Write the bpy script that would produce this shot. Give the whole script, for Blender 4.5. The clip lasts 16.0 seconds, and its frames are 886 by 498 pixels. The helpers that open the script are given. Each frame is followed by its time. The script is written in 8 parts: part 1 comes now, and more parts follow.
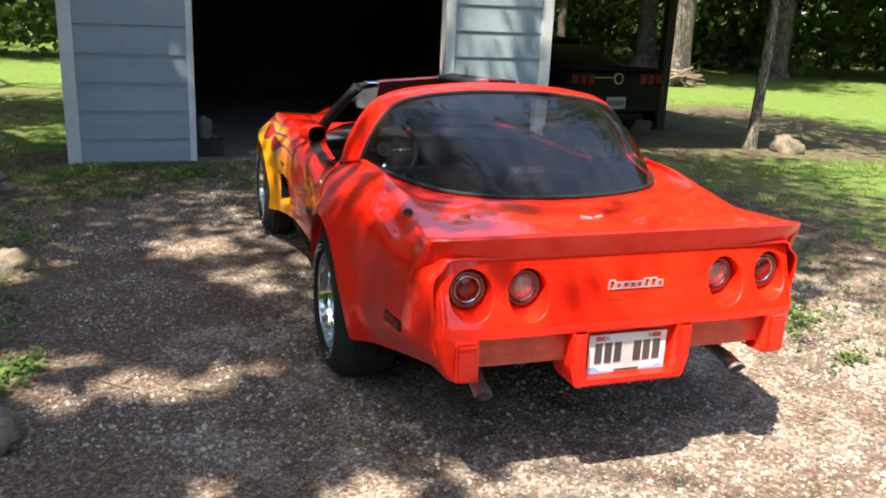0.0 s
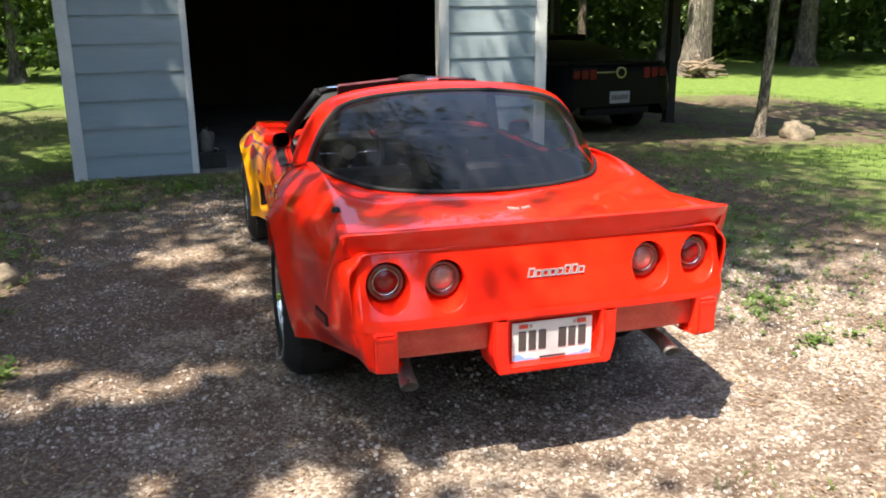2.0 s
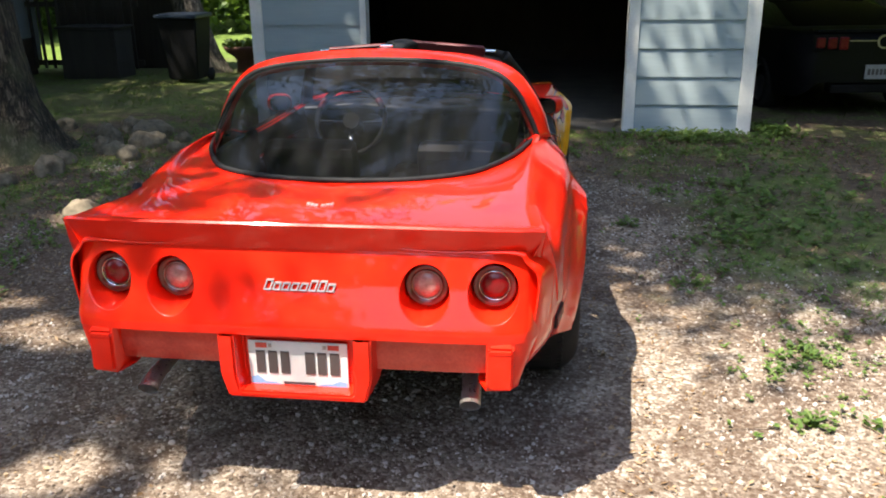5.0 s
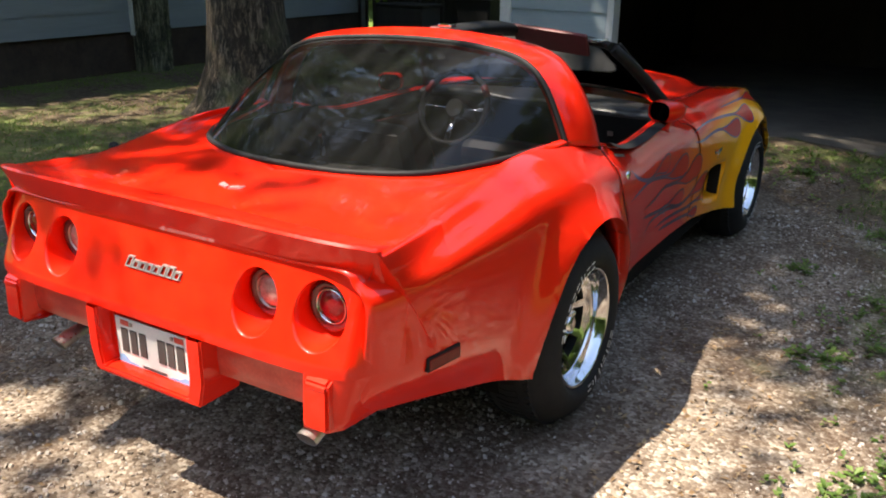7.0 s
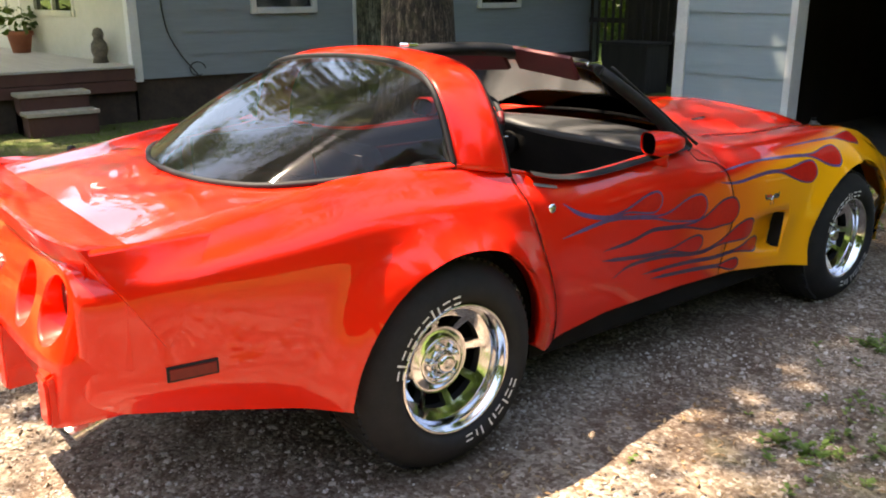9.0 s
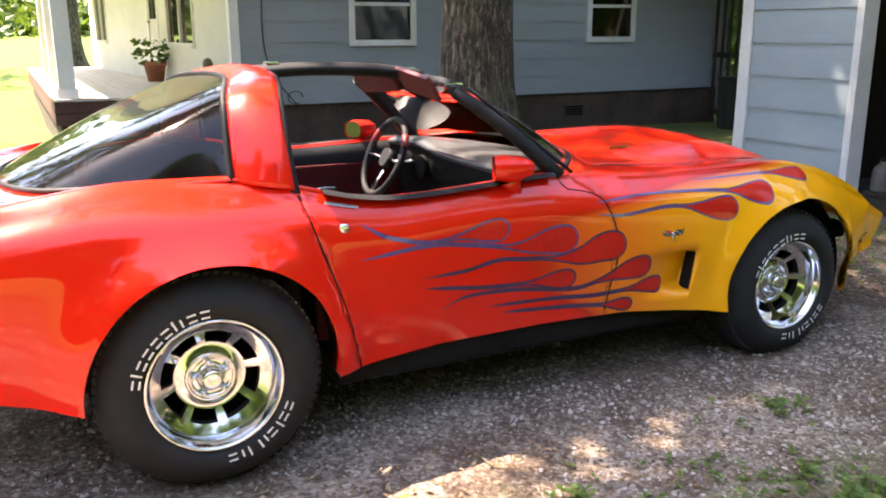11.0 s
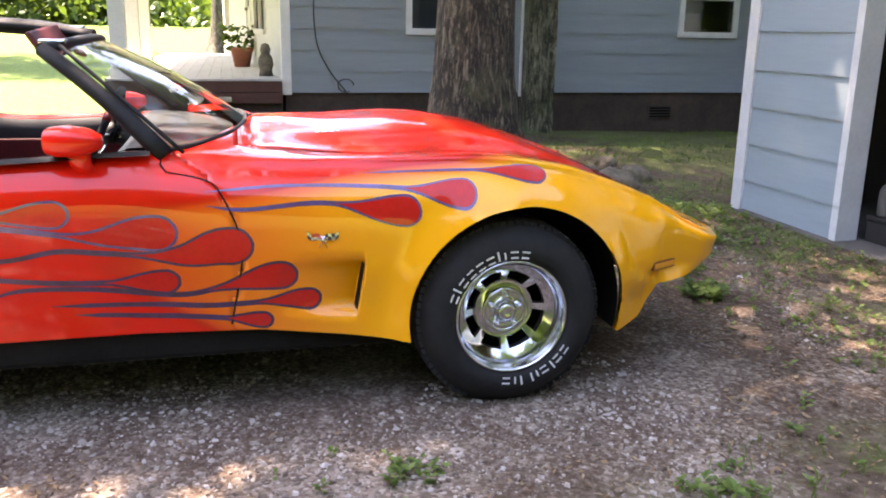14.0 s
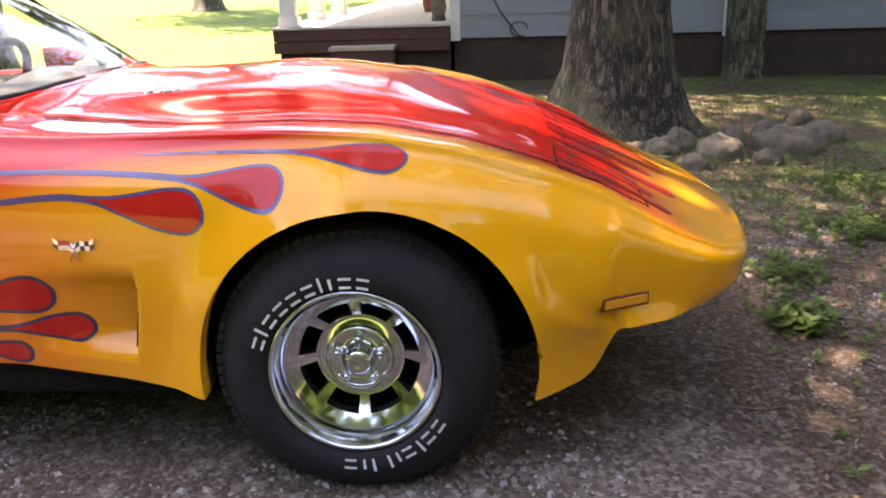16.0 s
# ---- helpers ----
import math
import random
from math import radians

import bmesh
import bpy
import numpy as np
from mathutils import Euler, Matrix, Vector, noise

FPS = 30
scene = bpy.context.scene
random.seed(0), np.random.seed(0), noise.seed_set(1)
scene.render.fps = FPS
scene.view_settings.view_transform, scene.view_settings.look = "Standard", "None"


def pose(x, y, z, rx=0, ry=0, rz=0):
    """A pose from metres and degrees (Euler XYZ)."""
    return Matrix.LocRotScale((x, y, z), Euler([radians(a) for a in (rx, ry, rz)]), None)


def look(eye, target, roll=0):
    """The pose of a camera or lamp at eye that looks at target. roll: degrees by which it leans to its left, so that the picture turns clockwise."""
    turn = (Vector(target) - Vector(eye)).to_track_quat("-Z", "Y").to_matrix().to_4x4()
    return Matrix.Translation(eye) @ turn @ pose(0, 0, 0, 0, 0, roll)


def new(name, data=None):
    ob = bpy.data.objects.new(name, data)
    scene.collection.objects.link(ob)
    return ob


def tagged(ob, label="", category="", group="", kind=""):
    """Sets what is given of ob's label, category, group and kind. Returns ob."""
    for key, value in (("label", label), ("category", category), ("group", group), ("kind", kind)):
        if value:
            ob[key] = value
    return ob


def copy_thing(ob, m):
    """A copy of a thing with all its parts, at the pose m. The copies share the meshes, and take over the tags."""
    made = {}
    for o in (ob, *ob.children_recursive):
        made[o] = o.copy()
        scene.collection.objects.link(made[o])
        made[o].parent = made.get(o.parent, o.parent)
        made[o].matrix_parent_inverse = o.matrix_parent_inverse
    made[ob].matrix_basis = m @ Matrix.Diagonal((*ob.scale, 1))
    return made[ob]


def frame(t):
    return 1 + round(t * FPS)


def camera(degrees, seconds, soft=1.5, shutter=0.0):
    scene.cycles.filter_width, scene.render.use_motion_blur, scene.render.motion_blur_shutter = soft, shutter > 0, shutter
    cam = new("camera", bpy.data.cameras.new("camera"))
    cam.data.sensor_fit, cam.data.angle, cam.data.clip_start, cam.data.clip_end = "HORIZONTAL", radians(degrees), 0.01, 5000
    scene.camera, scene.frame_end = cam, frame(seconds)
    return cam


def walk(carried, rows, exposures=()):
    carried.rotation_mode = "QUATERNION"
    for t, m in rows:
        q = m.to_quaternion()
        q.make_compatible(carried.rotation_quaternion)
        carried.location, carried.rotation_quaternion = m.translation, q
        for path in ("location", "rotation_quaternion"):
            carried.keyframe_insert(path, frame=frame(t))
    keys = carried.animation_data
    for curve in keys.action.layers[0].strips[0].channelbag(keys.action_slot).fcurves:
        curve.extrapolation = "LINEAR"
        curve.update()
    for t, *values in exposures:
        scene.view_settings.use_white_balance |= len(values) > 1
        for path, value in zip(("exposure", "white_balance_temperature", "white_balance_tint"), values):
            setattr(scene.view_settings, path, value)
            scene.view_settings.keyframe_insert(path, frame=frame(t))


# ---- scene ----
cam = camera(55.2, 16.0, soft=1.9)
PATH = [
    (0, (-1.548, -3.545, 1.67), (-0.922, -1.731, 1.107), 2.6),
    (0.5, (-1.713, -3.611, 1.663), (-1.027, -1.814, 1.116), -0.5),
    (1, (-1.674, -3.656, 1.671), (-0.956, -1.863, 1.153), -0.8),
    (1.5, (-1.43, -3.762, 1.678), (-0.792, -1.94, 1.155), -1.3),
    (2, (-1.169, -3.743, 1.661), (-0.634, -1.898, 1.106), -0.5),
    (2.5, (-0.9, -3.641, 1.68), (-0.417, -1.774, 1.151), -0.3),
    (3, (-0.557, -3.682, 1.69), (-0.239, -1.785, 1.145), -1.1),
    (3.5, (-0.213, -3.69, 1.689), (0.009, -1.789, 1.109), -1.1),
    (4, (0.085, -3.567, 1.688), (0.226, -1.665, 1.085), -0.4),
    (4.2, (0.203, -3.54, 1.684), (0.281, -1.64, 1.064), -0.3),
    (6.5, (1.641, -2.774, 1.607), (0.803, -1.081, 0.952), -0.2),
    (7, (1.835, -2.545, 1.587), (0.851, -0.936, 0.92), 0.8),
    (7.5, (2.14, -2.358, 1.571), (0.982, -0.865, 0.915), 0.4),
    (8, (2.325, -2.095, 1.518), (1.038, -0.686, 0.919), -1.8),
    (8.5, (2.478, -1.815, 1.516), (1.108, -0.469, 0.955), -1.3),
    (9, (2.738, -1.565, 1.492), (1.245, -0.367, 0.913), -0.2),
    (9.5, (2.857, -1.27, 1.46), (1.358, -0.07, 0.901), 0.6),
    (9.7, (2.92, -1.176, 1.473), (1.391, -0.011, 0.92), 1.2),
    (11.8, (3.628, -0.011, 1.378), (1.839, 0.715, 0.858), -2.1),
    (12, (3.691, 0.102, 1.373), (1.897, 0.806, 0.838), -2.2),
    (12.5, (3.725, 0.445, 1.33), (1.956, 1.2, 0.78), -1.1),
    (13, (3.703, 0.839, 1.313), (1.921, 1.561, 0.76), -1.2),
    (13.5, (3.656, 1.212, 1.285), (1.808, 1.724, 0.715), 1.2),
    (14, (3.47, 1.586, 1.274), (1.592, 2.061, 0.776), 1.0),
    (14.5, (3.346, 1.934, 1.236), (1.43, 2.235, 0.749), 0.3),
    (15, (3.131, 2.265, 1.204), (1.212, 2.43, 0.665), 0.75),
    (15.5, (2.859, 2.553, 1.194), (0.938, 2.682, 0.650), -1.35),
    (16, (2.595, 2.819, 1.187), (0.696, 2.70, 0.573), -1.75),
]
SUN_STRENGTH, SKY_STRENGTH = 4.6, 0.15
walk(cam, [(t, look(eye, target, roll)) for t, eye, target, roll in PATH], [(0.0, 1.8, 6900, 10), (4.0, 1.8, 6900, 10), (7.0, 1.7, 7300, 10), (7.5, 1.85, 7500, 11), (9.0, 2.55, 8300, 15), (12.0, 3.32, 7700, 25), (13.5, 3.45, 7800, 27), (15.0, 3.45, 8000, 29), (16.0, 3.2, 8200, 31)])

# ---- world, sun ----
world = bpy.data.worlds.new("sky")
scene.world = world
world.use_nodes = True
wn = world.node_tree
wn.nodes.clear()
sky = wn.nodes.new("ShaderNodeTexSky")
sky.sky_type, sky.sun_disc = "NISHITA", False
SUN_DIR = Vector((0.36, 0.33, -1.0)).normalized()
sky.sun_elevation = radians(64)
sky.sun_rotation = math.atan2(-0.36, -0.33)
bg = wn.nodes.new("ShaderNodeBackground")
bg.inputs["Strength"].default_value = SKY_STRENGTH
wout = wn.nodes.new("ShaderNodeOutputWorld")
wn.links.new(sky.outputs[0], bg.inputs["Color"])
wn.links.new(bg.outputs[0], wout.inputs["Surface"])
sun = new("sun", bpy.data.lights.new("sun", "SUN"))
sun.data.energy, sun.data.angle, sun.data.color = SUN_STRENGTH, radians(0.6), (1.0, 0.95, 0.86)
sun.rotation_euler = SUN_DIR.to_track_quat("-Z", "Y").to_euler()


# ---- helpers of this scene ----
def empty(name, at=(0, 0, 0), rz=0.0):
    ob = new(name)
    ob.empty_display_size = 0.1
    ob.matrix_world = pose(*at, 0, 0, rz)
    return ob


def part(name, bm, material, parent=None, label="", smooth=False, mats=None):
    me = bpy.data.meshes.new(name)
    if smooth:
        for f in bm.faces:
            f.smooth = True
    bm.to_mesh(me)
    bm.free()
    for m in (mats or [material]):
        me.materials.append(m)
    ob = new(name, me)
    if parent:
        ob.parent = parent
    if label:
        ob["label"] = label
    return ob


def raw(name, verts, faces, material, parent=None, label="", smooth=False):
    me = bpy.data.meshes.new(name)
    me.from_pydata(verts, [], faces)
    me.materials.append(material)
    if smooth:
        me.polygons.foreach_set("use_smooth", [True] * len(me.polygons))
    me.update()
    ob = new(name, me)
    if parent:
        ob.parent = parent
    if label:
        ob["label"] = label
    return ob


def add_box(bm, lo, hi, bevel=0.0, m=None):
    lo, hi = Vector(lo), Vector(hi)
    r = bmesh.ops.create_cube(bm, size=1.0)
    vs = r["verts"]
    for v in vs:
        v.co = Vector([(lo[i] + hi[i]) / 2 + v.co[i] * (hi[i] - lo[i]) for i in range(3)])
    if bevel:
        es = list({e for v in vs for e in v.link_edges})
        q = bmesh.ops.bevel(bm, geom=es, offset=bevel, segments=2, affect="EDGES", profile=0.6)
        vs = list({v for f in q["faces"] for v in f.verts} | {v for v in vs if v.is_valid})
    if m is not None:
        bmesh.ops.transform(bm, matrix=m, verts=[v for v in vs if v.is_valid])
    return vs


def box(name, lo, hi, material, parent=None, label="", bevel=0.0, m=None):
    bm = bmesh.new()
    add_box(bm, lo, hi, bevel, m)
    return part(name, bm, material, parent, label)


def spline(points, n, closed=False):
    """Catmull-Rom through points, n steps a span."""
    p = [Vector(q) for q in points]
    out, k = [], len(p)
    spans = k if closed else k - 1
    for i in range(spans):
        a = p[(i - 1) % k] if closed or i else 2 * p[0] - p[1]
        b, c = p[i], p[(i + 1) % k]
        d = p[(i + 2) % k] if closed or i + 2 < k else 2 * p[-1] - p[-2]
        for s in range(n):
            u = s / n
            out.append(0.5 * (2 * b + (c - a) * u + (2 * a - 5 * b + 4 * c - d) * u * u + (3 * b - a - 3 * c + d) * u ** 3))
    if not closed:
        out.append(p[-1].copy())
    return out


def add_tube(bm, points, radii, sides=8, caps=True, closed=False, flat=1.0):
    """A tube along points; radii one number or one a point; flat squashes it along its second axis."""
    pts = [Vector(p) for p in points]
    n = len(pts)
    if isinstance(radii, (int, float)):
        radii = [radii] * n
    rings, ref = [], None
    for i, p in enumerate(pts):
        if closed:
            d = (pts[(i + 1) % n] - pts[i - 1]).normalized()
        else:
            d = (pts[min(i + 1, n - 1)] - pts[max(i - 1, 0)]).normalized()
        if ref is None:
            ref = Vector((0, 0, 1)) if abs(d.z) < 0.9 else Vector((1, 0, 0))
        u = (ref - d * ref.dot(d)).normalized()
        ref = u
        w = d.cross(u)
        rings.append([bm.verts.new(p + radii[i] * (math.cos(a) * u * flat + math.sin(a) * w)) for a in [2 * math.pi * k / sides for k in range(sides)]])
    m = n if closed else n - 1
    for i in range(m):
        a, b = rings[i], rings[(i + 1) % n]
        for k in range(sides):
            bm.faces.new((a[k], a[(k + 1) % sides], b[(k + 1) % sides], b[k])).smooth = True
    if caps and not closed:
        bm.faces.new(rings[0][::-1])
        bm.faces.new(rings[-1])


def tube(name, points, radii, material, parent=None, label="", sides=8, closed=False, flat=1.0):
    bm = bmesh.new()
    add_tube(bm, points, radii, sides, True, closed, flat)
    return part(name, bm, material, parent, label)


def add_lathe(bm, profile, axis_at, steps=48, a0=0.0, a1=2 * math.pi):
    """Turns (x, r) pairs round the x axis through axis_at."""
    full = abs(a1 - a0 - 2 * math.pi) < 1e-6
    n = steps if full else steps + 1
    rings = []
    for i in range(n):
        a = a0 + (a1 - a0) * i / steps
        rings.append([bm.verts.new((axis_at[0] + x, axis_at[1] + r * math.cos(a), axis_at[2] + r * math.sin(a))) for x, r in profile])
    for i in range(n if full else n - 1):
        a, b = rings[i], rings[(i + 1) % n]
        for k in range(len(profile) - 1):
            bm.faces.new((a[k], b[k], b[k + 1], a[k + 1])).smooth = True


def lathe_z(name, profile, at, material, parent=None, label="", steps=24):
    """Turns (r, z) pairs round the upright axis through at."""
    bm = bmesh.new()
    rings = [[bm.verts.new((at[0] + r * math.cos(2 * math.pi * i / steps), at[1] + r * math.sin(2 * math.pi * i / steps), at[2] + z)) for r, z in profile] for i in range(steps)]
    for i in range(steps):
        a, b = rings[i], rings[(i + 1) % steps]
        for k in range(len(profile) - 1):
            bm.faces.new((a[k], b[k], b[k + 1], a[k + 1])).smooth = True
    return part(name, bm, material, parent, label)


def ground_z(x, y):
    r = math.hypot(x - 0.4, y - 1.0)
    return -0.022 * max(0.0, min(r, 30.0) - 3.4) + 0.06 * max(0.0, min(-x, 45.0) - 14.0)


# ---- materials ----
def mat(name, color, rough=0.6, metal=0.0, coat=0.0, spec=0.5):
    m = bpy.data.materials.new(name)
    m.use_nodes = True
    b = m.node_tree.nodes["Principled BSDF"]
    b.inputs["Base Color"].default_value = (*color, 1)
    b.inputs["Roughness"].default_value = rough
    b.inputs["Metallic"].default_value = metal
    b.inputs["Coat Weight"].default_value = coat
    b.inputs["Coat Roughness"].default_value = 0.03
    b.inputs["Specular IOR Level"].default_value = spec
    return m


class Nodes:
    def __init__(self, m):
        self.t = m.node_tree
        self.bsdf = self.t.nodes["Principled BSDF"]
        self.out = self.t.nodes["Material Output"]

    def link(self, a, b):
        self.t.links.new(a, b)

    def add(self, kind, **ins):
        n = self.t.nodes.new(kind)
        for k, v in ins.items():
            n.inputs[k.replace("_", " ")].default_value = v
        return n

    def coords(self):
        return self.add("ShaderNodeTexCoord").outputs["Object"]

    def noise(self, scale, detail=4.0, rough=0.55, vec=None, stretch=None):
        n = self.add("ShaderNodeTexNoise", Scale=scale, Detail=detail, Roughness=rough)
        v = vec or self.coords()
        if stretch:
            mp = self.add("ShaderNodeMapping")
            mp.inputs["Scale"].default_value = stretch
            self.link(v, mp.inputs[0])
            v = mp.outputs[0]
        self.link(v, n.inputs["Vector"])
        return n.outputs["Fac"]

    def voronoi(self, scale, feature="F1", out="Distance", vec=None):
        n = self.add("ShaderNodeTexVoronoi", Scale=scale)
        n.feature = feature
        self.link(vec or self.coords(), n.inputs["Vector"])
        return n.outputs[out]

    def math(self, op, a, b=None, c=None, clamp=False):
        n = self.add("ShaderNodeMath")
        n.operation, n.use_clamp = op, clamp
        for i, v in enumerate((a, b, c)):
            if v is None:
                continue
            if isinstance(v, (int, float)):
                n.inputs[i].default_value = v
            else:
                self.link(v, n.inputs[i])
        return n.outputs[0]

    def smooth(self, v, lo, hi):
        n = self.add("ShaderNodeMapRange")
        n.interpolation_type = "SMOOTHSTEP"
        self.link(v, n.inputs["Value"])
        n.inputs["From Min"].default_value, n.inputs["From Max"].default_value = lo, hi
        return n.outputs[0]

    def ramp(self, fac, stops):
        n = self.add("ShaderNodeValToRGB")
        while len(n.color_ramp.elements) < len(stops):
            n.color_ramp.elements.new(0.5)
        for e, (p, c) in zip(n.color_ramp.elements, stops):
            e.position, e.color = p, (*c, 1)
        self.link(fac, n.inputs[0])
        return n.outputs[0]

    def mix(self, fac, a, b, kind="MIX"):
        n = self.add("ShaderNodeMix")
        n.data_type, n.blend_type = "RGBA", kind
        for sock, v in ((n.inputs[0], fac), (n.inputs[6], a), (n.inputs[7], b)):
            if isinstance(v, (int, float)):
                sock.default_value = v
            elif isinstance(v, tuple):
                sock.default_value = (*v, 1)
            else:
                self.link(v, sock)
        return n.outputs[2]

    def bump(self, height, strength=0.3, distance=0.01):
        n = self.add("ShaderNodeBump", Strength=strength, Distance=distance)
        self.link(height, n.inputs["Height"])
        self.link(n.outputs[0], self.bsdf.inputs["Normal"])
        return n

    def color(self, c):
        self.link(c, self.bsdf.inputs["Base Color"])

    def rough(self, r):
        self.link(r, self.bsdf.inputs["Roughness"])


def worn(name, c1, c2, scale, rough=0.7, bump=0.2, dist=0.004, stretch=None, scale2=None, **kw):
    """A surface that varies between two colours at two scales, with fine relief."""
    m = mat(name, c1, rough, **kw)
    n = Nodes(m)
    big = n.noise(scale, 5, 0.6, stretch=stretch)
    fine = n.noise(scale2 or scale * 9, 3, 0.6, stretch=stretch)
    f = n.math("MULTIPLY_ADD", fine, 0.4, n.math("MULTIPLY", big, 0.6))
    n.color(n.ramp(f, [(0.32, c1), (0.68, c2)]))
    n.rough(n.math("MULTIPLY_ADD", fine, 0.25, rough - 0.12))
    n.bump(f, bump, dist)
    return m


def make_paint():
    m = mat("flame_paint", (0.6, 0.015, 0.01), 0.34, coat=0.9, spec=0.1)
    m.node_tree.nodes["Principled BSDF"].inputs["Coat Roughness"].default_value = 0.025
    n = Nodes(m)
    sep = n.add("ShaderNodeSeparateXYZ")
    n.link(n.coords(), sep.inputs[0])
    x, y, z = sep.outputs
    ax = n.math("ABSOLUTE", x)
    wave = n.noise(3.0, 2)
    yy = n.math("ADD", y, n.math("MULTIPLY_ADD", wave, 0.16, -0.08))
    # upper edge of the yellow field along the side
    zup = n.add("ShaderNodeFloatCurve")
    c = zup.mapping.curves[0]
    knots = [(0.0, 0.66), (0.2, 0.70), (0.35, 0.735), (0.45, 0.75), (0.57, 0.81), (0.68, 0.85), (0.78, 0.93), (1.0, 1.0)]
    while len(c.points) < len(knots):
        c.points.new(0.5, 0.5)
    for p, k in zip(c.points, knots):
        p.location = k
    zup.mapping.update()
    n.link(n.math("DIVIDE", y, 3.5), zup.inputs["Value"])
    field = n.smooth(n.math("SUBTRACT", zup.outputs[0], z), -0.03, 0.05)
    top = n.math("MAXIMUM", n.smooth(ax, 0.56, 0.66), n.smooth(y, 3.08, 3.38))
    along = n.smooth(yy, 1.02, 2.22)
    low = n.smooth(n.math("MULTIPLY_ADD", n.math("SUBTRACT", y, 1.3), 0.5, z), 0.38, 0.50)
    k = n.math("MULTIPLY", n.math("MULTIPLY", n.math("MULTIPLY", field, top), along), low)
    red, deep = (0.82, 0.022, 0.006), (0.70, 0.011, 0.005)
    base = n.mix(n.noise(1.6, 3), deep, red)
    col = n.ramp(k, [(0.0, (0, 0, 0)), (0.16, (0.80, 0.085, 0.010)), (0.60, (0.90, 0.22, 0.012)), (1.0, (0.94, 0.39, 0.010))])
    n.color(n.mix(n.smooth(k, 0.0, 0.22), base, col))
    n.rough(n.math("MULTIPLY_ADD", n.noise(6, 4), 0.12, 0.26))
    n.bump(n.noise(9, 2), 0.04, 0.01)
    return m


M_PAINT = make_paint()
M_RED = worn("red_paint", (0.70, 0.011, 0.005), (0.82, 0.022, 0.006), 1.6, 0.34, 0.03, coat=0.7, spec=0.1)
M_LICK = worn("lick_red", (0.50, 0.012, 0.010), (0.66, 0.022, 0.012), 6.0, 0.34, 0.02, coat=0.7, spec=0.1)
M_LINE = worn("lick_outline_blue", (0.09, 0.02, 0.06), (0.10, 0.08, 0.28), 4.0, 0.35, 0.02, coat=1.0)
M_LINE_DARK = worn("lick_outline_dark", (0.045, 0.010, 0.022), (0.07, 0.035, 0.12), 4.0, 0.35, 0.02, coat=0.7)
M_SCRIPT = worn("silver_script", (0.40, 0.38, 0.38), (0.60, 0.58, 0.58), 20, 0.38, 0.03, metal=0.7)
M_TIP = worn("chrome_tip", (0.70, 0.66, 0.64), (0.85, 0.82, 0.80), 10, 0.30, 0.05, metal=0.9)
M_CHROME = worn("chrome", (0.66, 0.67, 0.70), (0.78, 0.79, 0.81), 8, 0.09, 0.02, metal=1.0)
M_STEEL = worn("dull_steel", (0.30, 0.27, 0.25), (0.48, 0.42, 0.40), 14, 0.38, 0.1, metal=1.0)
M_BLACK = worn("black_vinyl", (0.008, 0.008, 0.009), (0.017, 0.017, 0.018), 30, 0.6, 0.15, 0.002, spec=0.2)
M_DARK = worn("dark_underside", (0.006, 0.006, 0.006), (0.014, 0.013, 0.012), 6, 0.9, 0.3, spec=0.1)
M_RUBBER = worn("tyre_rubber", (0.011, 0.011, 0.012), (0.024, 0.023, 0.023), 12, 0.8, 0.15, 0.002, spec=0.25)
M_LETTER = worn("white_letter_rubber", (0.62, 0.60, 0.57), (0.75, 0.74, 0.72), 20, 0.7, 0.1, 0.001)
# red vinyl darkened, with the shadow on the visors' faces painted in
M_VISOR_SHADE = worn("shaded_red_vinyl", (0.07, 0.006, 0.010), (0.11, 0.008, 0.014), 20, 0.55, 0.15, 0.002)
# dash vinyl lightened to grey: the light on its top is in the colour
M_DASH_LIT = worn("shiny_lit_vinyl", (0.030, 0.030, 0.032), (0.052, 0.052, 0.055), 18, 0.38, 0.2, 0.002)
M_VINYL_RED = worn("red_vinyl", (0.12, 0.005, 0.006), (0.19, 0.008, 0.010), 20, 0.5, 0.15, 0.002)
M_CARD = worn("dark_red_door_card", (0.045, 0.004, 0.005), (0.075, 0.006, 0.007), 20, 0.6, 0.15, 0.002, spec=0.2)
M_SEAT = worn("seat_leather", (0.012, 0.011, 0.011), (0.03, 0.026, 0.025), 12, 0.5, 0.2, 0.004)
M_CARPET = worn("dusty_carpet", (0.035, 0.034, 0.033), (0.085, 0.083, 0.08), 14, 0.95, 0.4, 0.006, spec=0.1)
M_LENS_RED = worn("red_lens", (0.10, 0.002, 0.004), (0.20, 0.004, 0.008), 60, 0.25, 0.3, 0.002, coat=0.6, spec=0.3)
M_LENS_RIM = worn("dark_red_lens", (0.075, 0.004, 0.005), (0.14, 0.006, 0.008), 40, 0.16, 0.1, 0.001, coat=0.8, spec=0.4)
M_LENS_CLEAR = worn("clear_lens", (0.20, 0.09, 0.08), (0.46, 0.27, 0.25), 70, 0.2, 0.5, 0.003, coat=1.0)
M_MARKER_RED = worn("marker_lens_red", (0.12, 0.006, 0.006), (0.20, 0.012, 0.010), 60, 0.4, 0.3, 0.002, coat=0.2, spec=0.2)
M_MARKER_AMBER = worn("marker_lens_amber", (0.70, 0.22, 0.012), (0.85, 0.34, 0.02), 60, 0.3, 0.3, 0.002, coat=0.4)
M_MARKER_FRAME = worn("marker_frame", (0.14, 0.03, 0.008), (0.20, 0.05, 0.010), 40, 0.4, 0.1, 0.001)
M_MIRROR = mat("mirror_glass", (0.06, 0.055, 0.055), 0.05, 1.0)
M_PLATE = worn("plate_white", (0.60, 0.60, 0.60), (0.70, 0.70, 0.68), 30, 0.4, 0.05, 0.001)
